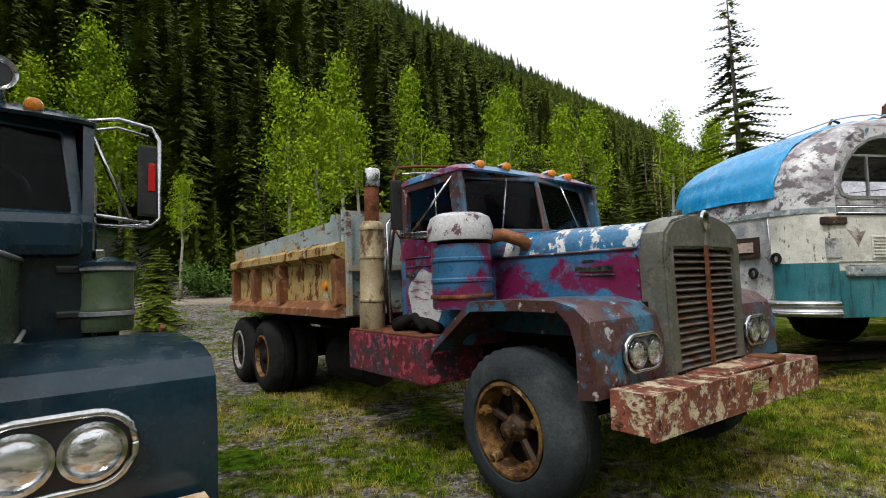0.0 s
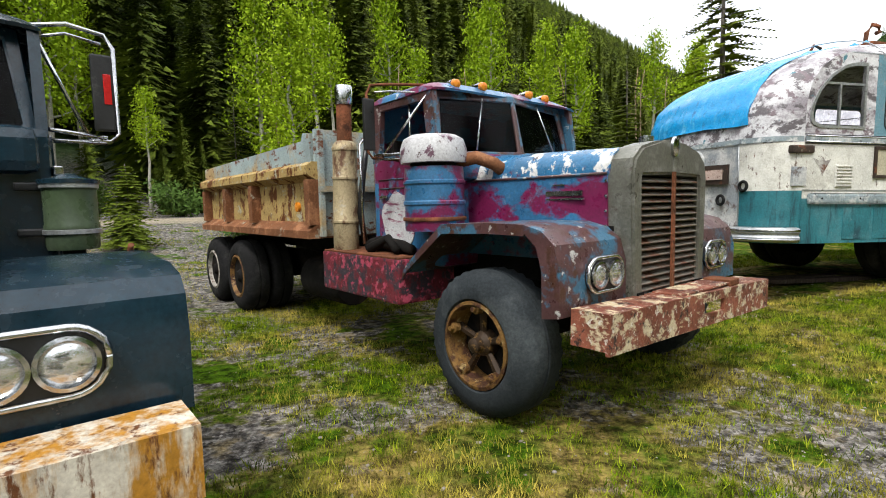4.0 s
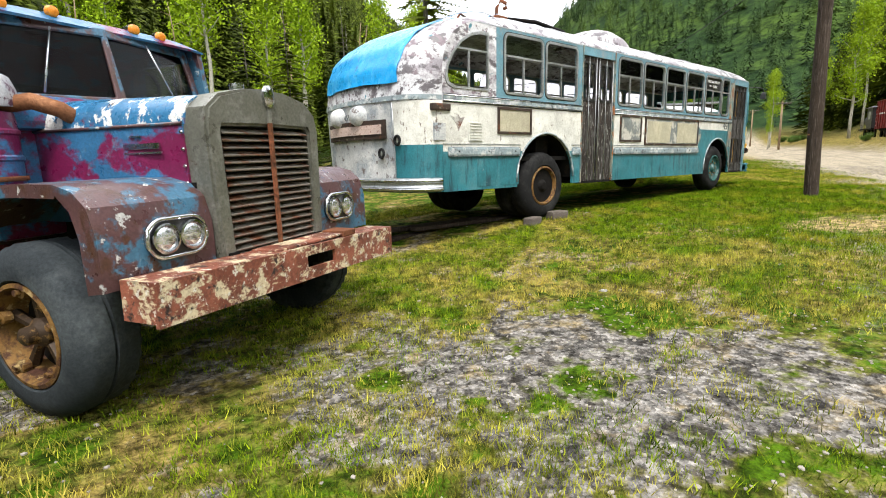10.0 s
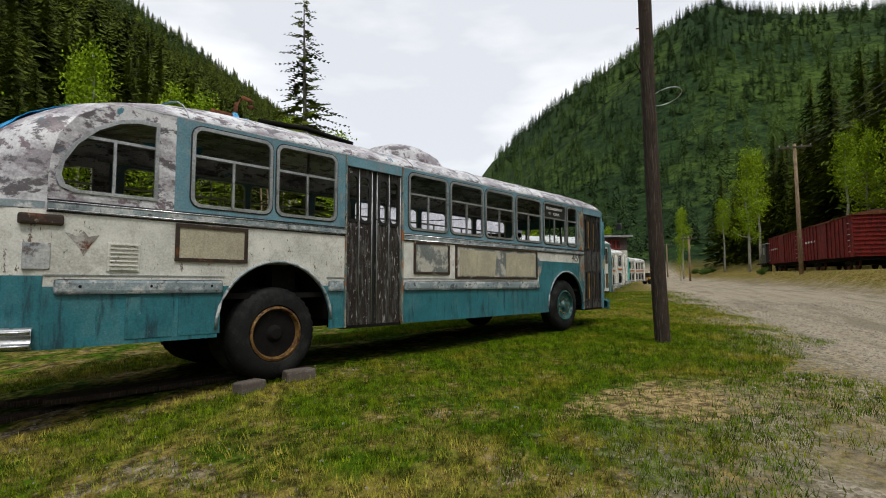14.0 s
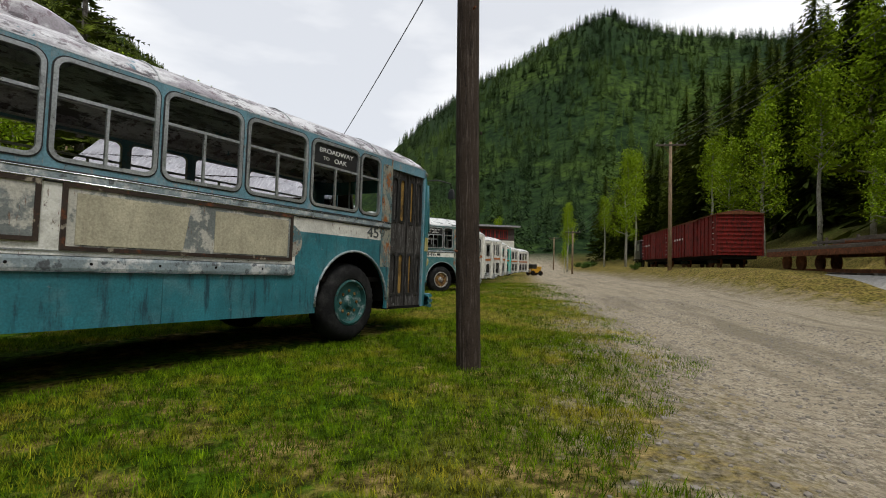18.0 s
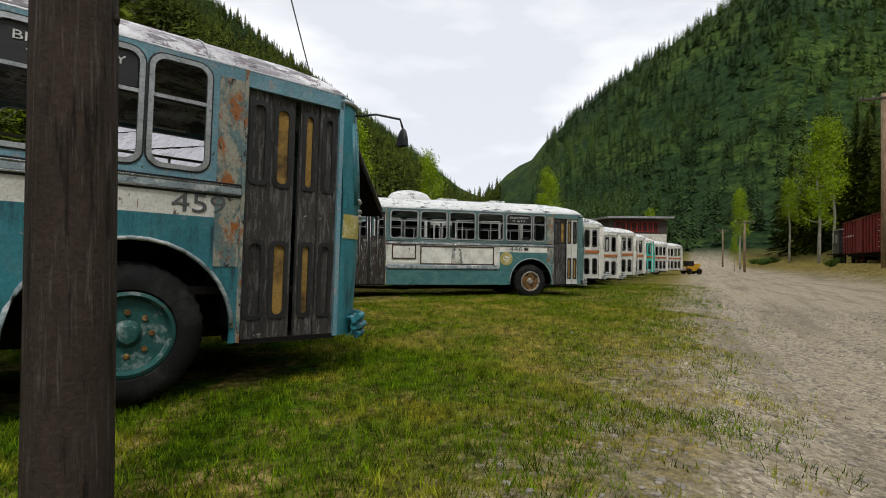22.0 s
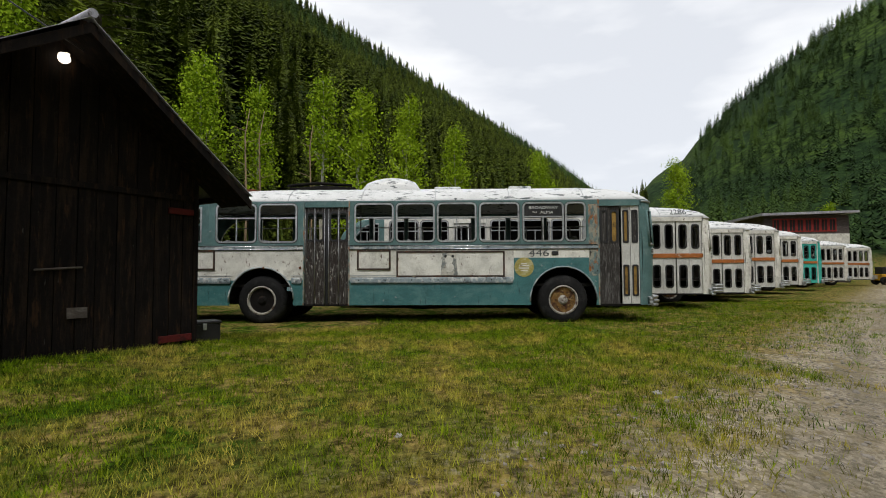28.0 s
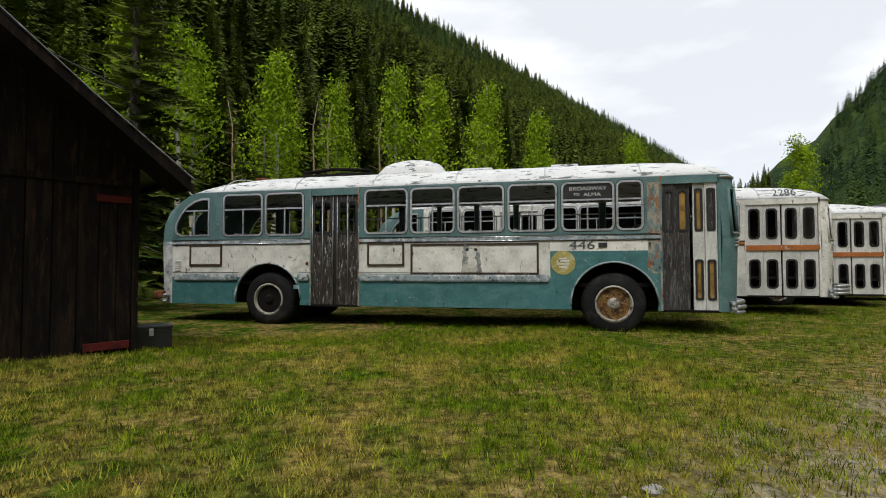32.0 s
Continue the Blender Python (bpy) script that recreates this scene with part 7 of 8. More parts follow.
# ---- the row of white buses ----
for b in (bus_r, bus_m):
    part("orange_band", box_bm(6.4, 7.9, 0.0, 0.028, 1.44, 1.56, 0.006), orange_band, b, "flaking orange stripe")
    for k in range(3):
        part("bumper_bar", tube_bm([(8.2, 0.02, 0.5 + 0.08 * k), (8.5, 0.2, 0.5 + 0.08 * k), (8.66, 0.6, 0.5 + 0.08 * k), (8.7, 1.25, 0.5 + 0.08 * k), (8.66, 1.9, 0.5 + 0.08 * k)], 0.03, 7), alu, b)
for k in (1, 2, 3, 5, 6):
    x, y = ROW[k]
    copy_thing(bus_r, pose(x, y, gz(x, y) - (0.1 if k == 1 else 0), 0, 0, -27 + 1.5 * math.sin(k * 3)) @ Matrix.Translation((-8.05, 0, 0)))
words("fleet_number", "2286", 0.24, pose(7.25, 0.085, 2.735, 62), ink, bus_r)

# ---- shed ----
shed = thing("shed", "dark weathered board shed with a sagging tin gable roof", "shed")
shed.matrix_basis = pose(8.05, 3.08, 0.10, 0, 0, 36.5)
SW, SD, ZL, ZR, ZA, XA = 3.5, 4.6, 2.38, 2.27, 3.62, 1.8


def roof_at(x):
    return ZL + (ZA - ZL) * x / XA if x < XA else ZA + (ZR - ZA) * (x - XA) / (SW - XA)


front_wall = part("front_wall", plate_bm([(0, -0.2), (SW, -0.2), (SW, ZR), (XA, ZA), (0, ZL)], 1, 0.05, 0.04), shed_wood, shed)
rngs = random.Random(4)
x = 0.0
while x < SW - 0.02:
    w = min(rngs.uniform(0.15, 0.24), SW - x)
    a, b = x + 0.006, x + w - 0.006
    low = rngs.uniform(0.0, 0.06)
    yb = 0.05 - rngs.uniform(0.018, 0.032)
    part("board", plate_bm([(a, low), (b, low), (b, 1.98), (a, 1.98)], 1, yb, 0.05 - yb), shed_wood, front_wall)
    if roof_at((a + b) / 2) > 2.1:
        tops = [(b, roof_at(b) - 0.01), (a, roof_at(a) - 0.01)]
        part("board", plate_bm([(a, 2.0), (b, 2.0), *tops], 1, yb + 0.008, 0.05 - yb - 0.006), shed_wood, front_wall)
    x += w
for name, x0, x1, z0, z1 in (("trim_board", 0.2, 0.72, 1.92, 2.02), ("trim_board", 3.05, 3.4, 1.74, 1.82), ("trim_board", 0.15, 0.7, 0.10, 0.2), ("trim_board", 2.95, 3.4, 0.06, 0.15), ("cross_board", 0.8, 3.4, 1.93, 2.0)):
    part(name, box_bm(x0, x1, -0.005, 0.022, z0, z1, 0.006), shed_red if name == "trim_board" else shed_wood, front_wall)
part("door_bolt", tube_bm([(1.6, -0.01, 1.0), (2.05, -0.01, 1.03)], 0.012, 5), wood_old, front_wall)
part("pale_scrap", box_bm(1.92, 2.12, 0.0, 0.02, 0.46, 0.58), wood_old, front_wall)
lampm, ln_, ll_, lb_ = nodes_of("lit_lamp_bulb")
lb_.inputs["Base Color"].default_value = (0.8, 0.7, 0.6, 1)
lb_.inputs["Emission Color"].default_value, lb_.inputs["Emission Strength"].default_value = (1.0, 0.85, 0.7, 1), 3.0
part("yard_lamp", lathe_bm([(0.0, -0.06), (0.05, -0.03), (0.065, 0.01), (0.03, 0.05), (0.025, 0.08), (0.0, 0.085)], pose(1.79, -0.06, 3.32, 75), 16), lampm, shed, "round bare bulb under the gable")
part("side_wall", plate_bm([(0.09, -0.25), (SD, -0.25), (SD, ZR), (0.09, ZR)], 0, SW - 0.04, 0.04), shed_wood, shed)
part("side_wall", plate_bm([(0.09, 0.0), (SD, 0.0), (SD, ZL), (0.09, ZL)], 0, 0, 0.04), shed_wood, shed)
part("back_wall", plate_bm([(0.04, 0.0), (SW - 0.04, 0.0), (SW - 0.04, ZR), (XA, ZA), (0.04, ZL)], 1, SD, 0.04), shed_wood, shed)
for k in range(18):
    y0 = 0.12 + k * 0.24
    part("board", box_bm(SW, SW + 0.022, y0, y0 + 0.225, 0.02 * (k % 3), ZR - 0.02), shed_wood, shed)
eL, eR = -0.36, SW + 0.36
for x0, z0, x1, z1 in ((eL, ZL + (ZL - ZA) / XA * 0.36, XA, ZA), (XA, ZA, eR, ZR + (ZR - ZA) / (SW - XA) * 0.36)):
    bm = bmesh.new()
    L = math.hypot(x1 - x0, z1 - z0)
    n_w = 44
    lo_row, hi_row = [], []
    for k in range(n_w + 1):
        y = -0.62 + (SD + 0.95) * k / n_w
        h = 0.035 + 0.012 * (k % 2)
        lo_row.append((x0, y, z0 + h + 0.015 * math.sin(y * 3)))
        hi_row.append((x1, y, z1 + h))
    mids = [tuple(a + (b - a) * t - (0, 0, 0.03 * math.sin(math.pi * t))[i] for i, (a, b) in enumerate(zip(p, q))) for t in (0.5,) for p, q in zip(lo_row, hi_row)]
    part("roof_sheet", loft_bm([lo_row, mids, hi_row], 0.008), roof_tin, shed, "worn corrugated tin roofing")
    for t in (0.02, 0.35, 0.68, 0.97):
        xx, zz = x0 + (x1 - x0) * t, z0 + (z1 - z0) * t
        part("purlin", box_bm(xx - 0.035, xx + 0.035, -0.58, SD + 0.28, zz - 0.06, zz + 0.012), shed_wood, shed)
    # dark sheet added under the overhang, in place of the roof's shade
    part("soffit", loft_bm([[(x0, -0.57, z0 - 0.08), (x0, 0.04, z0 - 0.08)], [(x1, -0.57, z1 - 0.08), (x1, 0.04, z1 - 0.08)]], 0.01), shed_wood, shed)
    part("barge_board", plate_bm([(x0, z0 - 0.14), (x1, z1 - 0.14), (x1, z1 - 0.03), (x0, z0 - 0.03)], 1, -0.60, 0.03), shed_wood, shed)
part("ridge_cap", tube_bm([(XA, -0.64, ZA + 0.06), (XA, SD + 0.34, ZA + 0.06)], 0.05, 8), roof_tin, shed)
crate = thing("metal_box", "low black metal box on the grass by the shed", "box")
part("body", box_bm(0, 0.45, 0, 0.32, 0, 0.24, 0.015), black_paint, crate)
part("lid", box_bm(-0.015, 0.465, -0.015, 0.335, 0.24, 0.28, 0.012), black_paint, crate)
part("clasp", box_bm(0.2, 0.25, -0.03, -0.012, 0.16, 0.25, 0.006), alu, crate)
at_ground(crate, 10.72, 5.30, 20)

# ---- poles and wires ----
pole = thing("utility_pole", "dark creosoted wooden utility pole with bolts and a wire loop", "pole")
bm = bmesh.new()
rows = []
for k in range(15):
    t = k / 14
    cx_, cy_ = 0.06 * math.sin(t * 3), 0.04 * math.sin(t * 5)
    rows.append([bm.verts.new((cx_ + (0.128 - 0.028 * t) * math.cos(a) * (1 + 0.06 * noise.noise(Vector((math.cos(a) * 2, math.sin(a) * 2, t * 3)))), cy_ + (0.128 - 0.028 * t) * math.sin(a), -0.5 + 10 * t)) for a in [2 * math.pi * j / 18 for j in range(18)]])
for a, b in zip(rows, rows[1:]):
    for j in range(18):
        bm.faces.new((a[j], a[(j + 1) % 18], b[(j + 1) % 18], b[j])).smooth = True
bm.faces.new(rows[-1])
part("shaft", bm, pole_wood, pole)
rngp = random.Random(8)
for k in range(26):
    a, z = rngp.random() * 6.28, 0.4 + 7.2 * rngp.random()
    part("knot" if k % 2 else "bolt", lathe_bm([(0.022, 0.0), (0.02, 0.012), (0.012, 0.018), (0.0, 0.02)] if k % 2 else [(0.012, 0), (0.012, 0.05), (0, 0.052)], Matrix.Translation(((0.119 - 0.003 * z) * math.cos(a) + 0.03, (0.119 - 0.003 * z) * math.sin(a), z)) @ Euler((0, radians(90), a)).to_matrix().to_4x4(), 9), pole_wood if k % 2 else rust_m, pole)
part("wire_loop", tube_bm([(0.14 + 0.35 * (1 - math.cos(a)) , -0.1 - 0.25 * math.sin(a), 4.25 + 0.08 * math.sin(a)) for a in [2 * math.pi * k / 24 for k in range(25)]], 0.008, 5), alu, pole)
part("splinter", tube_bm([(-0.13, 0.05, 4.55), (-0.26, 0.12, 4.78)], 0.016, 5, 0.004), pole_wood, pole)
pole.matrix_basis = pose(5.85, -2.03, gz(5.85, -2.03), -0.6, -1.5, 0)
guy = thing("guy_wire", "thin slack wire running from the pole", "wire")
part("strand", tube_bm([(5.80 + 4.75 * t, -2.0 + 7.4 * t, 4.80 - 1.5 * t - 0.08 * math.sin(math.pi * t)) for t in np.linspace(0, 1, 14)], 0.008, 5), black_paint, guy)


def crossarm_pole(x, y, h, z0, mat, turn=20):
    p = thing("utility_pole", "pale wooden utility pole with a crossarm by the road", "pole", "roadside poles")
    part("shaft", tube_bm([(0, 0, -0.4), (0.03, 0, h * 0.5), (0.08, 0, h)], 0.16, 12, 0.11), mat, p)
    part("crossarm", box_bm(-0.06, 0.06, -1.1, 1.1, h - 0.32, h - 0.2, 0.015), wood_old, p)
    for yy in (-1.0, -0.45, 0.45, 1.0):
        part("insulator", lathe_bm([(0.02, 0), (0.05, 0.05), (0.05, 0.09), (0.02, 0.12), (0, 0.13)], pose(0, yy, h - 0.2), 10), alu, p)
    part("brace", tube_bm([(0.05, -0.6, h - 0.3), (0.08, 0, h - 0.9), (0.05, 0.6, h - 0.3)], 0.018, 5), rust_m, p)
    p.matrix_basis = pose(x, y, z0, 0, 0, turn)
    return p


crossarm_pole(42.7, 1.75, 9.9, gz(42.7, 1.75) - 0.1, pole_pale, 24)
crossarm_pole(76.3, 20.6, 6.6, gz(76.3, 20.6), pole_pale, 24)
crossarm_pole(112, 37, 7.5, gz(112, 37), pole_pale, 24)
for s in (-1.0, -0.45, 0.45, 1.0):
    wr = thing("overhead_wire", "thin overhead wire along the road", "wire", "overhead wires")
    q0, q1 = Vector((42.7 - 0.4 * s, 1.75 + 0.91 * s, gz(42.7, 1.75) + 9.75)), Vector((76.3 - 0.4 * s, 20.6 + 0.91 * s, gz(76.3, 20.6) + 6.4))
    q2 = Vector((2.0 - 0.4 * s, -15 + 0.91 * s, 9.5))
    part("strand", tube_bm([q2.lerp(q0, t) - Vector((0, 0, 1.1 * math.sin(math.pi * t))) for t in np.linspace(0, 1, 10)] + [q0.lerp(q1, t) - Vector((0, 0, 0.9 * math.sin(math.pi * t))) for t in np.linspace(0.1, 1, 9)], 0.012, 4), black_paint, wr)

# ---- railway ----
RP, RQ = Vector((39.4, -1.6)), Vector((64.4, 8.5))
rdir = (RQ - RP).normalized()
rang = math.degrees(math.atan2(rdir.y, rdir.x))
ZR0 = 1.12


def rail_pose(along, z=0.0):
    """A pose on the track: along metres from the near boxcar's near end."""
    p = RP + rdir * along
    return pose(p.x + 1.45 * rdir.y, p.y - 1.45 * rdir.x, ZR0 + z, 0, 0, rang)


track = tagged(thing("railway_track", "rusty rails on old timber sleepers", "track"), kind="structure")
track.matrix_basis = rail_pose(0)
for y in (-0.72, 0.72):
    part("rail", box_bm(-60, 60, y - 0.035, y + 0.035, -0.02, 0.13), rust_m, track)
sl = bpy.data.meshes.new("sleeper")
bm = box_bm(-0.12, 0.12, -1.25, 1.25, -0.18, -0.02, 0.02)
bm.to_mesh(sl)
bm.free()
sl.materials.append(wood_old)
for k in range(120):
    o = new("sleeper", sl)
    o.parent = track
    o.location = (-60 + k, 0, 0)
part("ballast", plate_bm([(-2.6, -0.75), (2.6, -0.75), (1.5, -0.1), (-1.5, -0.1)], 0, -62, 124), stone_m, track)


def boxcar():
    b = thing("boxcar", "weathered dark red wooden railway boxcar", "rail car", "boxcars")
    part("underframe", box_bm(0.2, 11.8, -1.1, 1.1, 0.75, 1.0), dark, b)
    part("core", box_bm(0.03, 11.97, -1.36, 1.36, 1.0, 3.75), boxcar_red, b)
    for s in (-1, 1):
        sdw = part("side_wall", box_bm(0.0, 12.0, s * 1.38 - 0.015, s * 1.38 + 0.015, 0.98, 3.78), boxcar_red, b)
        for k in range(15):
            xx = 0.05 + k * 0.85
            part("side_post", box_bm(xx - 0.04, xx + 0.04, s * 1.42 - 0.03, s * 1.42 + 0.03, 0.98, 3.78), boxcar_red, sdw)
        dr = part("sliding_door", box_bm(5.1, 7.0, s * 1.46 - 0.02, s * 1.46 + 0.02, 1.02, 3.62, 0.01), boxcar_red, b)
        part("door_rail", box_bm(4.0, 8.0, s * 1.49 - 0.03, s * 1.49 + 0.03, 3.62, 3.70), rust_m, dr)
        for xx in (0.4, 11.4):
            for k in range(6):
                part("grab_iron", box_bm(xx, xx + 0.35, s * 1.47 - 0.01, s * 1.47 + 0.01, 1.3 + k * 0.38, 1.33 + k * 0.38), sign_white, sdw)
        for k in range(4):
            part("stencil_bar", box_bm(8.2 + 0.75 * k, 8.7 + 0.75 * k, s * 1.395 - 0.004, s * 1.395 + 0.004, 2.4, 2.55), sign_white, sdw)
    rf = plate_bm([(-1.48, 3.74), (-0.8, 3.9), (0, 3.97), (0.8, 3.9), (1.48, 3.74), (1.48, 3.70), (-1.48, 3.70)], 0, -0.1, 12.2)
    part("roof", rf, rust_m, b)
    part("roof_walk", box_bm(0, 12, -0.3, 0.3, 3.99, 4.03), wood_old, b)
    for k in range(9):
        part("end_rib", box_bm(-0.035, 0.0, -1.36, 1.36, 1.2 + k * 0.28, 1.28 + k * 0.28, 0.01), boxcar_red, b)
    for xx in (1.6, 3.2, 8.8, 10.4):
        for s in (-0.72, 0.72):
            part("wheel", lathe_bm([(0.0, -0.06), (0.44, -0.06), (0.42, 0.02), (0.42, 0.07), (0.0, 0.07)], Matrix.Translation((xx, s, 0.55)) @ Euler((radians(90), 0, 0)).to_matrix().to_4x4(), 20), rust_m, b)
    for xx in (2.4, 9.6):
        part("truck_frame", box_bm(xx - 1.1, xx + 1.1, -0.95, 0.95, 0.45, 0.7, 0.04), dark, b)
    return b


bc = boxcar()
bc.matrix_basis = rail_pose(0)
copy_thing(bc, rail_pose(12.9))
# low flat wagon with scrap timber on it
fw_ = thing("flat_wagon", "low dark rusty flat wagon loaded with scrap timber", "wagon", "railway wagons")
part("deck", box_bm(-5.6, 5.6, -1.3, 1.3, 0.95, 1.1, 0.02), wood_old, fw_)
for y in (-1.3, 1.18):
    part("side_sill", box_bm(-5.6, 5.6, y, y + 0.12, 0.70, 0.95, 0.01), rust_m, fw_)
for x in (-4.6, -3.2, 3.2, 4.6):
    for y in (-0.78, 0.70):
        part("wheel", lathe_bm([(0.0, 0), (0.40, 0.0), (0.45, 0.02), (0.45, 0.05), (0.40, 0.11), (0.0, 0.11)], Matrix.Translation((x, y, 0.45)) @ Euler((radians(-90), 0, 0)).to_matrix().to_4x4(), 20), rust_m, fw_)
for x in (-5.2, -2.6, 0.0, 2.6, 5.2):
    part("stake", box_bm(x, x + 0.09, -1.36, -1.28, 0.8, 1.75), wood_old, fw_)
rw = random.Random(8)
for q in range(14):
    x, y, z, ln = rw.uniform(-4.5, 2.0), rw.uniform(-1.1, 0.9), 1.12 + 0.12 * (q // 5), rw.uniform(1.6, 3.4)
    bm = box_bm(0, ln, 0, rw.uniform(0.12, 0.25), 0, rw.uniform(0.08, 0.16), 0.01)
    bmesh.ops.transform(bm, matrix=pose(x, y, z, 0, rw.uniform(-2, 2), rw.uniform(-7, 7)), verts=bm.verts)
    part("scrap_beam", bm, wood_old if q % 3 else rust_m, fw_)
fw_.matrix_basis = rail_pose(-12.9)
loco = thing("locomotive", "small black steam locomotive with a boxy cab and tender", "locomotive")
part("cab", box_bm(0.0, 2.3, -1.3, 1.3, 1.1, 3.3, 0.06), black_paint, loco)
part("cab_roof", plate_bm([(-1.5, 3.3), (-0.8, 3.5), (0.8, 3.5), (1.5, 3.3)], 0, -0.2, 2.8), roof_tin, loco)
for y in (-1.32, 1.29):
    part("cab_window", box_bm(0.7, 1.6, y, y + 0.03, 2.1, 2.9, 0.02), alu, loco)
part("boiler", lathe_bm([(0.0, 0.0), (0.75, 0.0), (0.78, 0.1), (0.78, 3.6), (0.70, 3.7), (0.0, 3.75)], Matrix.Translation((2.3, 0, 2.0)) @ Euler((0, radians(90), 0)).to_matrix().to_4x4(), 24), black_paint, loco)
part("chimney", lathe_bm([(0.2, 2.7), (0.2, 3.3), (0.28, 3.4), (0.0, 3.4)], pose(5.4, 0, 0), 16), black_paint, loco)
part("steam_dome", lathe_bm([(0.32, 2.7), (0.32, 3.05), (0.2, 3.2), (0.0, 3.22)], pose(3.9, 0, 0), 16), black_paint, loco)
part("running_board", box_bm(0, 6.1, -1.25, 1.25, 1.0, 1.12), dark, loco)
for xx in (0.8, 2.2, 3.6, 5.2):
    for s in (-0.75, 0.75):
        part("wheel", lathe_bm([(0.0, -0.06), (0.5, -0.06), (0.5, 0.06), (0.0, 0.06)], Matrix.Translation((xx, s, 0.6)) @ Euler((radians(90), 0, 0)).to_matrix().to_4x4(), 20), dark, loco)
loco.matrix_basis = rail_pose(27.2)

# ---- the red-windowed house ----
house = thing("wooden_house", "dark board house with a row of red-framed windows", "house")
house.matrix_basis = pose(55.5, 27.0, gz(55.5, 27.0), 0, 0, -30)
HH = 6.2 - gz(55.5, 27.0)
siding = weathered("dark_grey_siding", (0.09, 0.075, 0.07), [((0.16, 0.14, 0.13), 4, 0.5, 0.65, (0.5, 0.5, 6))], 0.8)
red_frame = weathered("red_window_paint", (0.30, 0.035, 0.03), [], 0.5)
part("wall", box_bm(0, 7.0, 0, 6.0, 0, HH - 0.25), siding, house)
for k in range(22):
    part("clapboard", box_bm(-0.01, 7.01, -0.03, 0.0, 0.1 + k * 0.26, 0.33 + k * 0.26), siding, house)
part("lower_wall_band", box_bm(0.0, 7.0, -0.05, -0.031, HH - 3.4, HH - 1.9), bus_cream, house)
rfm = plate_bm([(-0.5, HH - 0.30), (7.5, HH - 0.12), (7.5, HH + 0.08), (-0.5, HH - 0.08)], 1, -0.7, 7.4)
part("roof", rfm, roof_tin, house)
for k in range(8):
    x0 = 0.75 + k * 0.66
    wn_ = part("window", box_bm(x0, x0 + 0.52, -0.06, -0.031, HH - 1.65, HH - 0.6), black_paint, house)
    part("window_frame", ring_bm([(x0 - 0.06, HH - 1.71), (x0 + 0.58, HH - 1.71), (x0 + 0.58, HH - 0.54), (x0 - 0.06, HH - 0.54)], [(x0 + 0.03, HH - 1.62), (x0 + 0.49, HH - 1.62), (x0 + 0.49, HH - 0.63), (x0 + 0.03, HH - 0.63)], 1, -0.09, 0.05), red_frame, wn_)
    part("mullion", box_bm(x0 + 0.24, x0 + 0.28, -0.08, -0.055, HH - 1.62, HH - 0.63), red_frame, wn_)

# ---- yellow machine at the end of the row ----
yellow = weathered("yellow_machine_paint", (0.55, 0.30, 0.02), [(DRUST, 6, 0.58, 0.68, ONE)], 0.5)
yl = thing("yellow_loader", "small yellow machine parked at the end of the row", "machine")
part("body", box_bm(-0.9, 0.9, -0.6, 0.6, 0.45, 1.1, 0.08), yellow, yl)
part("hood", box_bm(0.2, 1.2, -0.4, 0.4, 1.1, 1.5, 0.08), yellow, yl)
part("cab", box_bm(-0.8, 0.1, -0.55, 0.55, 1.1, 1.85, 0.05), black_paint, yl)
for xx in (-0.7, 0.8):
    for s in (-1, 1):
        wheel(yl, xx, s * 0.75, 0.42, s, 0.42, 0.25, rim_rust)
at_ground(yl, 55.6, 18.1, -30)
yl.scale = (0.7, 0.7, 0.7)

# ---- the reel and scrap behind the trucks ----
reel = thing("gear_ring", "large upright rusty red toothed ring standing on a timber", "machinery")
m = pose(0, 0, 1.12, 90, 0, 0)
part("ring", lathe_bm([(0.93, -0.28), (1.10, -0.28), (1.12, -0.2), (1.12, 0.2), (1.10, 0.28), (0.93, 0.28)], m, 48, True), reel_red, reel)
for k in range(56):
    a = 2 * math.pi * k / 56
    q = m @ Matrix.Rotation(a, 4, "Z") @ Matrix.Translation((1.13, 0, 0.0))
    bm = box_bm(-0.04, 0.05, -0.03, 0.03, -0.27, 0.27)
    bm.transform(q)
    part("tooth", bm, rust_m, reel)
part("base_timber", box_bm(-1.3, 1.6, -0.35, 0.35, -0.12, 0.08, 0.02), wood_old, reel)
at_ground(reel, -1.75, 13.3, 35)
scrap_mats = (rust_m, dark, wood_old, bus_grey, stone_m)
rngc = random.Random(21)
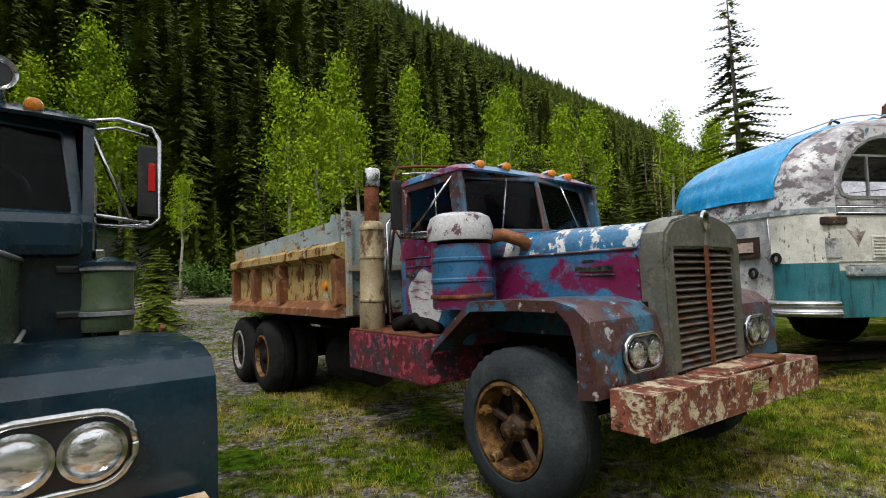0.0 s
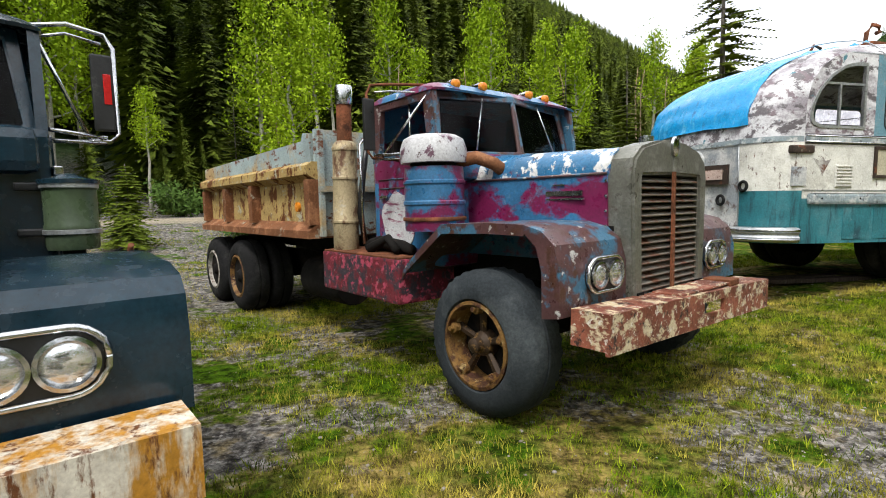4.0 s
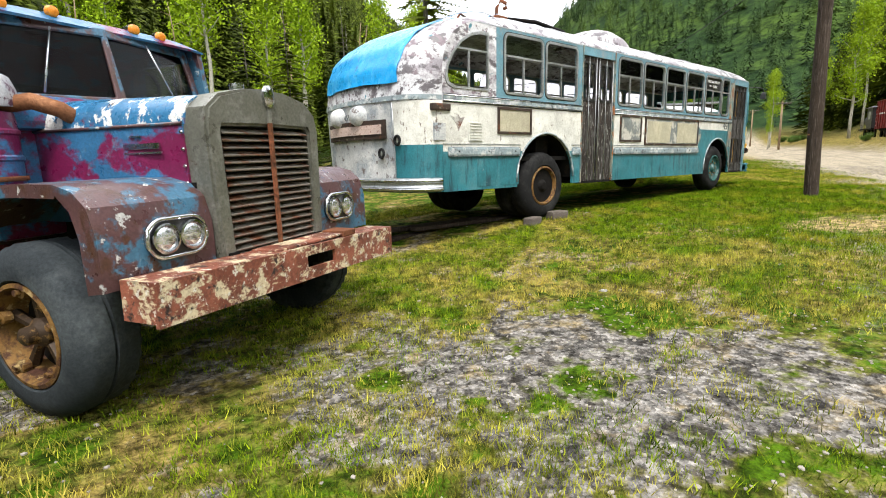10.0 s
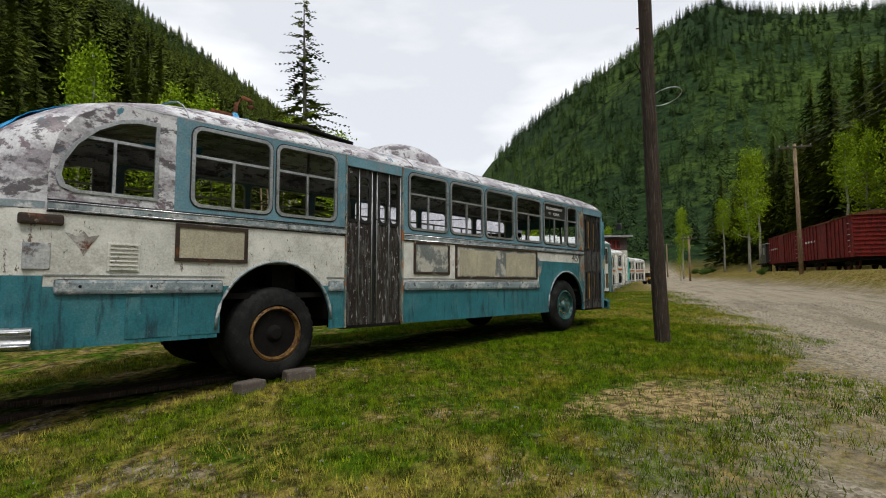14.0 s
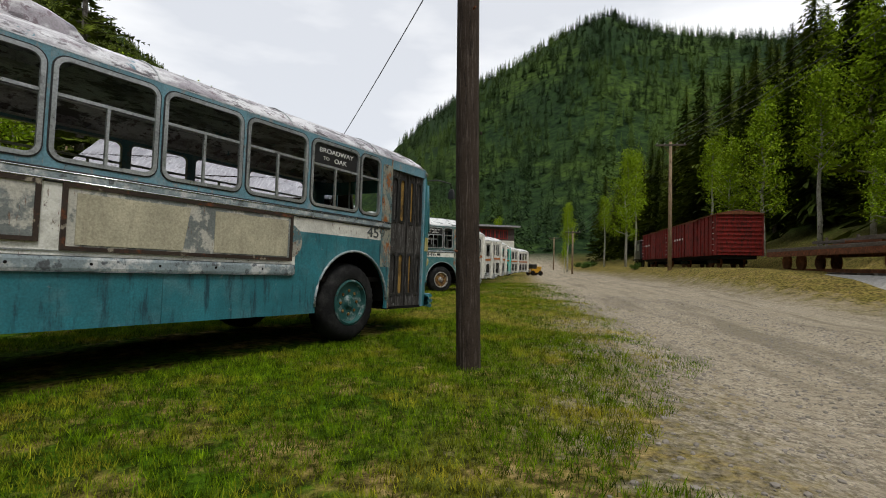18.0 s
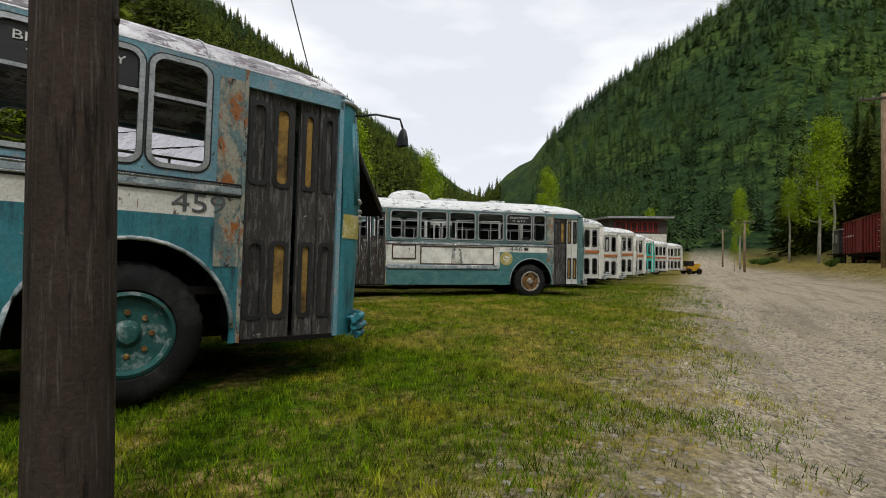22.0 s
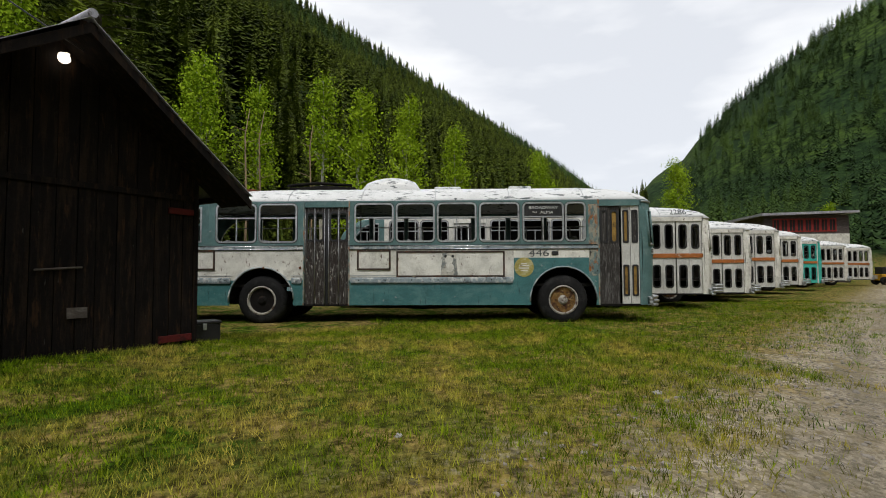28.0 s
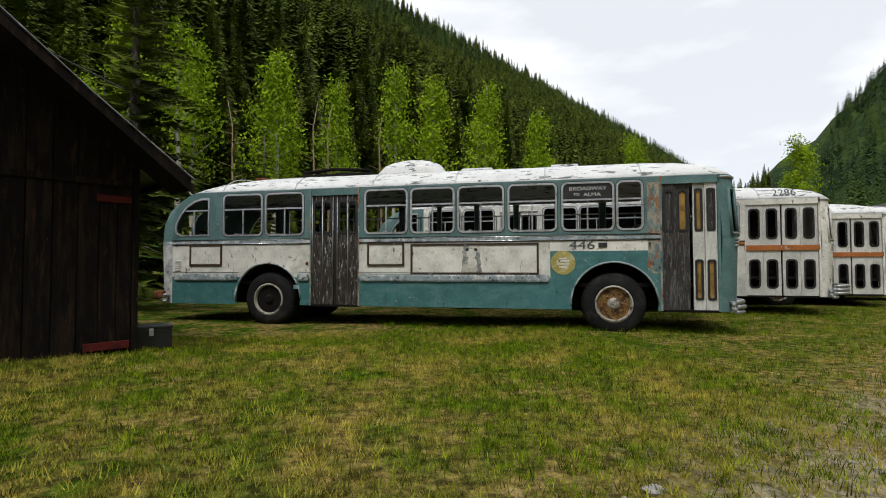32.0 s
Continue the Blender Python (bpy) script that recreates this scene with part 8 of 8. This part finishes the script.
for k in range(26):
    sx, sy = -1.5 + 5.5 * rngc.random() - 1.5, 10.2 + 4.0 * rngc.random()
    kindk = k % 4
    if kindk == 0:
        sc = thing("scrap_pipe", "rusty length of scrap pipe on the grass", "scrap", "scrap heap")
        part("pipe", tube_bm([(-0.6, 0, 0.06), (0.6, 0, 0.07)], 0.05, 8), rust_m, sc)
    elif kindk == 1:
        sc = thing("scrap_drum", "dented rusty metal drum lying in scrap", "scrap", "scrap heap")
        part("drum", lathe_bm([(0.0, 0), (0.22, 0), (0.23, 0.02), (0.22, 0.2), (0.23, 0.21), (0.22, 0.22), (0.22, 0.5), (0.0, 0.5)], pose(0, 0, 0.0), 18), rust_m, sc)
    elif kindk == 2:
        sc = thing("scrap_hoop", "old spoked iron wheel leaning in the scrap", "scrap", "scrap heap")
        part("hoop", lathe_bm([(0.32 + 0.035 * math.cos(a), 0.035 * math.sin(a)) for a in [j * math.pi / 3 for j in range(6)]], pose(0, 0, 0.3, 70), 22, True), dark, sc)
    else:
        sc = thing("scrap_crate", "grey weathered wooden scrap crate", "scrap", "scrap heap")
        for z in (0.0, 0.14, 0.28):
            part("slat", box_bm(-0.35, 0.35, -0.25, 0.25, z, z + 0.11, 0.01), scrap_mats[2 + k % 3], sc)
    sc.scale = (1, 1, 1)
    at_ground(sc, sx, sy, rngc.random() * 360)
# axle stand with a hub behind the truck's nose, seen past the fender
hub_ = thing("axle_assembly", "greasy axle and hub lying beside the bus", "machinery")
part("tube", tube_bm([(-0.9, 0, 0.3), (0.9, 0, 0.3)], 0.09, 12), dark, hub_)
part("housing", lathe_bm([(0.0, -0.2), (0.2, -0.15), (0.28, 0.0), (0.2, 0.15), (0.0, 0.2)], pose(0, 0, 0.32, 90), 18), dark, hub_)
for s in (-1, 1):
    part("hub", lathe_bm([(0.0, 0), (0.17, 0.0), (0.17, 0.05), (0.09, 0.07), (0.09, 0.14), (0.0, 0.15)], Matrix.Translation((s * 0.9, 0, 0.3)) @ Euler((0, radians(90 * s), 0)).to_matrix().to_4x4(), 18), rust_m, hub_)
at_ground(hub_, -2.6, 9.2, 20)

# ---- blocks and timbers by the bus wheels ----
for x, y, tn, sz, lb in ((-0.33, -0.06, 12, (0.3, 0.17, 0.12), "weathered grey timber wheel chock block"), (0.24, -0.08, -8, (0.34, 0.18, 0.13), "weathered grey timber wheel chock block")):
    bl = thing("wheel_block", lb, "block", "wheel blocks")
    bm = box_bm(-sz[0] / 2, sz[0] / 2, -sz[1] / 2, sz[1] / 2, 0, sz[2], 0.02)
    part("block", bm, wood_old, bl)
    at_ground(bl, x, y, tn, -0.01)
for x, y, tn, ln in ((-0.6, 0.72, -7, 2.7), (-1.2, 1.15, -3, 2.2), (-2.3, 0.95, 8, 1.2)):
    tb = thing("timber", "rotting timber lying on the ground beneath the bus", "timber", "timbers")
    part("plank", box_bm(-ln / 2, ln / 2, -0.09, 0.09, 0, 0.06, 0.015), pole_wood, tb)
    at_ground(tb, x, y, tn)

# ---- stones ----
stone_meshes = []
rngt = random.Random(14)
for k in range(5):
    bm = bmesh.new()
    bmesh.ops.create_icosphere(bm, subdivisions=2, radius=1.0)
    for v in bm.verts:
        v.co *= 0.75 + 0.5 * noise.noise(v.co * 1.3 + Vector((k * 7, 0, 0)))
        v.co.z *= 0.45
    me = bpy.data.meshes.new("stone")
    bm.to_mesh(me)
    bm.free()
    me.materials.append(stone_m)
    stone_meshes.append(me)
for k, (x, y, r) in enumerate([(-5.51, -3.61, 0.045), (-5.17, -3.72, 0.06), (-6.26, -3.47, 0.03), (-3.9, -2.9, 0.05), (14.6, 0.75, 0.07), (12.2, 0.6, 0.04), (9.3, 0.2, 0.05), (-2.3, -2.6, 0.05), (-1.2, -3.1, 0.04), (0.8, -2.7, 0.035)]):
    o = tagged(new("stone", stone_meshes[k % 5]), "pale grey stone half sunk in grass", "stone", "loose stones")
    o.matrix_basis = pose(x, y, gz(x, y) + r * 0.1, 0, 0, k * 47) @ Matrix.Diagonal((r, r * 0.75, r, 1))

# ---- nearer trees ----
stand(spruce("spruce", 13.4, 0.21, "tall thin dark spruce standing alone behind the buses", 2, 34, 8), 8.0, 13.1)
sp2 = stand(spruce("spruce", 11.0, 0.24, "broad green spruce behind the shed", 7, 38, 10), 5.0, 15.0)
sp2.scale = (0.66, 0.66, 0.66)
for k, (x, y, s) in enumerate([(2.0, 18.5, 0.62), (4.6, 20.0, 0.75), (6.6, 17.5, 0.66), (10.5, 19.5, 0.6), (-13, 27, 0.62)]):
    copy_thing(sp2, pose(x, y, gz(x, y), 0, 0, k * 71)).scale = (s, s, s)
birch_a = leafy_tree("poplar", 10.0, 0.15, 6000, "bright spring-green poplar with a pale trunk on the slope", seed=5, leaf=0.085)
birch_b = leafy_tree("poplar", 10.0, 0.09, 3000, "slender spring-green poplar with sparse leaves on the slope", seed=6, leaf=0.08, trunk_h=0.52)
birch_c = leafy_tree("poplar", 10.0, 0.11, 4300, "tall spring-green poplar standing among dark conifers", seed=12, leaf=0.085, trunk_h=0.4)
for k, (x, y, top, broad) in enumerate(STANDS):
    src = birch_a if broad else (birch_b if k % 2 else birch_c)
    h = max(3.0, top - gz(x, y)) / 9.8
    m = pose(x, y, gz(x, y), 0, 0, k * 67)
    wide = h if h < 1.2 else 1.2 + 0.5 * (h - 1.2)
    tree = copy_thing(src, m)
    tree.scale = (wide * 0.86, wide * 0.86, h)
for src in (birch_a, birch_b, birch_c):
    for o in list(src.children):
        bpy.data.objects.remove(o)
    bpy.data.objects.remove(src)
# bare grey snags among the trees
snag = thing("dead_snag", "bare grey dead trunk among the trees", "tree", "snags")
bm = tube_bm([(0, 0, -0.3), (0.1, 0.05, 4), (0.0, 0.1, 8), (0.25, 0.1, 9.5)], 0.075, 7, 0.015)
for k in range(9):
    a = k * 2.1
    add_tube(bm, [(0.05, 0.08, 4 + 0.6 * k), (0.05 + 0.7 * math.cos(a), 0.08 + 0.7 * math.sin(a), 4.3 + 0.6 * k)], 0.02, 4, 0.006)
part("trunk", bm, pole_pale, snag)
snag.matrix_basis = pose(12.2, 25.5, gz(12.2, 25.5), 0, 0, 20)
for k, (x, y) in enumerate([(12.9, 26.3), (-3.2, 29.0), (8.2, 27.0), (2.2, 30.5), (-10.5, 27.5), (16.0, 28.0)]):
    copy_thing(snag, pose(x, y, gz(x, y), 2, 3 * math.sin(k), k * 80))

# ---- bushes ----
def bush(name, h, w, leaves, label, mat, seed):
    rng = random.Random(seed)
    b = thing(name, label, "bush")
    bm = bmesh.new()
    tips = []
    for k in range(16):
        a = rng.random() * 6.28
        tip = Vector((math.cos(a) * w * rng.uniform(0.2, 0.5), math.sin(a) * w * rng.uniform(0.2, 0.5), h * rng.uniform(0.35, 1.0) * 0.9))
        add_tube(bm, [(0, 0, -0.1), tip * 0.5 + Vector((0, 0, 0.05 * h)), tip], 0.02, 5, 0.004)
        tips.append(tip)
    part("stem", bm, bark, b)
    v, f = [], []
    for _ in range(leaves):
        t = rng.choice(tips)
        p = t * rng.uniform(0.25, 1.05) + Vector((rng.gauss(0, 0.13 * w), rng.gauss(0, 0.13 * w), rng.gauss(0, 0.08 * h)))
        p.z = max(p.z, 0.02)
        a = Vector((rng.gauss(0, 1), rng.gauss(0, 1), rng.gauss(0, 1))).normalized()
        c = a.orthogonal().normalized()
        s = 0.06 * rng.uniform(0.6, 1.5)
        i = len(v)
        v += [p - a * s, p + c * s * 0.5, p + a * s, p - c * s * 0.5]
        f.append((i, i + 1, i + 2, i + 3))
    o = new("leaves", mesh_from("leaves", np.array([tuple(q) for q in v]), np.array(f), mat))
    o.parent = b
    return b


stand(spruce("young_conifer", 2.6, 0.32, "small bushy light green conifer by the trucks", 31, 30, 16, needle_young), -12.6, 9.6).scale = (0.85, 0.85, 0.85)
bsh = stand(bush("bush", 1.3, 1.8, 2200, "low tangled green bush at the yard edge", leaf_bush, 3), -10.2, 12.0)
rngb = random.Random(6)
for k in range(46):
    a_, d_ = -42 + 2.1 * k + rngb.uniform(-1, 1), rngb.uniform(30.5, 35) if k % 4 else rngb.uniform(19, 24)
    x, y = CX - d_ * S36 + a_ * C36, CY + d_ * C36 + a_ * S36
    if -4 < x < 26 and y < 14:
        continue
    o = copy_thing(bsh, pose(x, y, gz(x, y), 0, 0, k * 51))
    s = rngb.uniform(0.6, 1.5)
    o.scale = (s, s, s)
for k in range(26):
    al_, sd_ = 30 + 3.0 * k, -9.5 - 2.5 * rngb.random()
    x, y = 5 + al_ * C24 - sd_ * S24, -4.2 + al_ * S24 + sd_ * C24
    if (Vector((x, y)) - (RP + rdir * max(-40, min(40, (Vector((x, y)) - RP).dot(rdir))))).length < 2.2 or 50 < al_ < 85:
        continue
    o = copy_thing(bsh, pose(x, y, gz(x, y), 0, 0, k * 77))
    s = rngb.uniform(0.4, 0.9)
    o.scale = (s, s, s)

# ---- grass and small gravel ----
rq = np.random.default_rng(4)


def clear_of(x, y):
    """Where grass can grow: off the road and thin on the worn dirt."""
    s = road_side(x, y) - 1.5 * sm(3.5, 0.5, x) * sm(-7.0, -4.0, x)
    ok = s > -0.1 + 0.7 * np.sin(x * 1.7) * np.cos(y * 2.3) + 0.9 * rq.normal(0, 0.6, len(x))
    worn = np.sin(x * 1.9 + 1.3 * np.sin(y * 1.4)) + np.sin(y * 2.3 + 1.1 * np.sin(x * 1.2)) + 0.9 * np.sin(0.7 * x - 1.1 * y)
    u_, v_ = (x + 3.4) * 0.669 - (y + 3.7) * 0.743, (x + 3.4) * 0.743 + (y + 3.7) * 0.669
    bare = sm(1.25, 0.5, np.hypot(u_ / 2.1, v_ / 1.3))
    sand = sm(1.2, 0.5, np.hypot((x - 2.1) / 1.3, (y + 3.5) / 0.8))
    thin = 0.9 - 0.5 * bare * (worn > -0.9) - 0.75 * sand - 0.45 * (worn > 0.9) * sm(6, 1, x) - 0.45 * sm(-2.5, -5.5, x) * (worn > -0.6)
    shaded = (x > -2.6) & (x < 8.0) & (y > 0.25) & (y < 2.3)  # no blades beneath the bus, so the shaded ground there looks darker
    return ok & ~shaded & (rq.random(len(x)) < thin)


def blades(count, x0, x1, y0, y1, h0, h1):
    clump = count // 7
    cx_ = x0 + (x1 - x0) * rq.random(clump)
    cy_ = y0 + (y1 - y0) * rq.random(clump)
    k = clear_of(cx_, cy_)
    cx_, cy_ = cx_[k], cy_[k]
    px = np.repeat(cx_, 7) + rq.normal(0, 0.035, len(cx_) * 7)
    py = np.repeat(cy_, 7) + rq.normal(0, 0.035, len(cx_) * 7)
    pz = ground_z(px, py)
    n_ = len(px)
    h = h0 + (h1 - h0) * rq.random(n_) ** 1.6
    an = rq.random(n_) * 6.283
    w = 0.0022 + 0.003 * rq.random(n_)
    lean = h * (0.2 + 0.7 * rq.random(n_))
    la = rq.random(n_) * 6.283
    v = np.empty((n_, 3, 3))
    v[:, 0] = np.stack([px - w * np.cos(an), py - w * np.sin(an), pz - 0.01], -1)
    v[:, 1] = np.stack([px + w * np.cos(an), py + w * np.sin(an), pz - 0.01], -1)
    v[:, 2] = np.stack([px + lean * np.cos(la), py + lean * np.sin(la), pz + h], -1)
    return v.reshape(-1, 3)


def meadow(name, mat, label, *tufts):
    v = np.concatenate(tufts)
    return tagged(new(name, mesh_from(name, v, np.arange(len(v)).reshape(-1, 3), mat)), label, "grass", kind="stuff")


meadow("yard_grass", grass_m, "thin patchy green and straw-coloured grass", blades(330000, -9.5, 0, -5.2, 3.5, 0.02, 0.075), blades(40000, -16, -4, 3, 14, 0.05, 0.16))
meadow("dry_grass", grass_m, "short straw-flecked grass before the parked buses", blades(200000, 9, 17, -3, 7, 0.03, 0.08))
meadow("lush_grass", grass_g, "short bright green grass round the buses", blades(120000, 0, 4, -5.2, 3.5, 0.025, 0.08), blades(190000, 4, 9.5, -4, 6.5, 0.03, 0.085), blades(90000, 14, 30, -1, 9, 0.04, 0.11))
# gravel on the road and the worn yard
ico = bmesh.new()
bmesh.ops.create_icosphere(ico, subdivisions=1, radius=1.0)
iv = np.array([tuple(v.co) for v in ico.verts])
if_ = np.array([[v.index for v in f.verts] for f in ico.faces])
ico.free()


def pebbles(count, x0, x1, y0, y1, want, big=0.020):
    x, y = x0 + (x1 - x0) * rq.random(count), y0 + (y1 - y0) * rq.random(count)
    k = want(x, y)
    x, y = x[k], y[k]
    r = 0.007 + big * rq.random(len(x)) ** 3
    sc = r[:, None, None] * (0.7 + 0.6 * rq.random((len(x), 1, 3))) * np.array([1, 1, 0.6])
    v = iv[None] * sc * (0.8 + 0.4 * rq.random((len(x), len(iv), 1)))
    v[:, :, 0] += x[:, None]
    v[:, :, 1] += y[:, None]
    v[:, :, 2] += (ground_z(x, y) + r * 0.15)[:, None]
    f = if_[None] + (np.arange(len(x)) * len(iv))[:, None, None]
    return v.reshape(-1, 3), f.reshape(-1, 3)


pv, pf = pebbles(24000, 3, 22, -7, 7, lambda x, y: (road_side(x, y) < 0.9 * rq.random(len(x))) & (road_side(x, y) > -5.5))
qv, qf = pebbles(9000, -9.0, 1, -5.5, 1, lambda x, y: rq.random(len(x)) < 0.2 + 0.8 * sm(1.3, 0.5, np.hypot(((x + 3.4) * 0.669 - (y + 3.7) * 0.743) / 2.1, ((x + 3.4) * 0.743 + (y + 3.7) * 0.669) / 1.3)), 0.010)
gravel_m = foliage("gravel_stones", (0.10, 0.088, 0.075), (0.34, 0.31, 0.27), (0.24, 0.215, 0.18))
tagged(new("gravel", mesh_from("gravel", np.concatenate([pv, qv]), np.concatenate([pf, qf + len(pv)]), gravel_m)), "loose grey gravel on the road and worn yard", "gravel", kind="stuff")
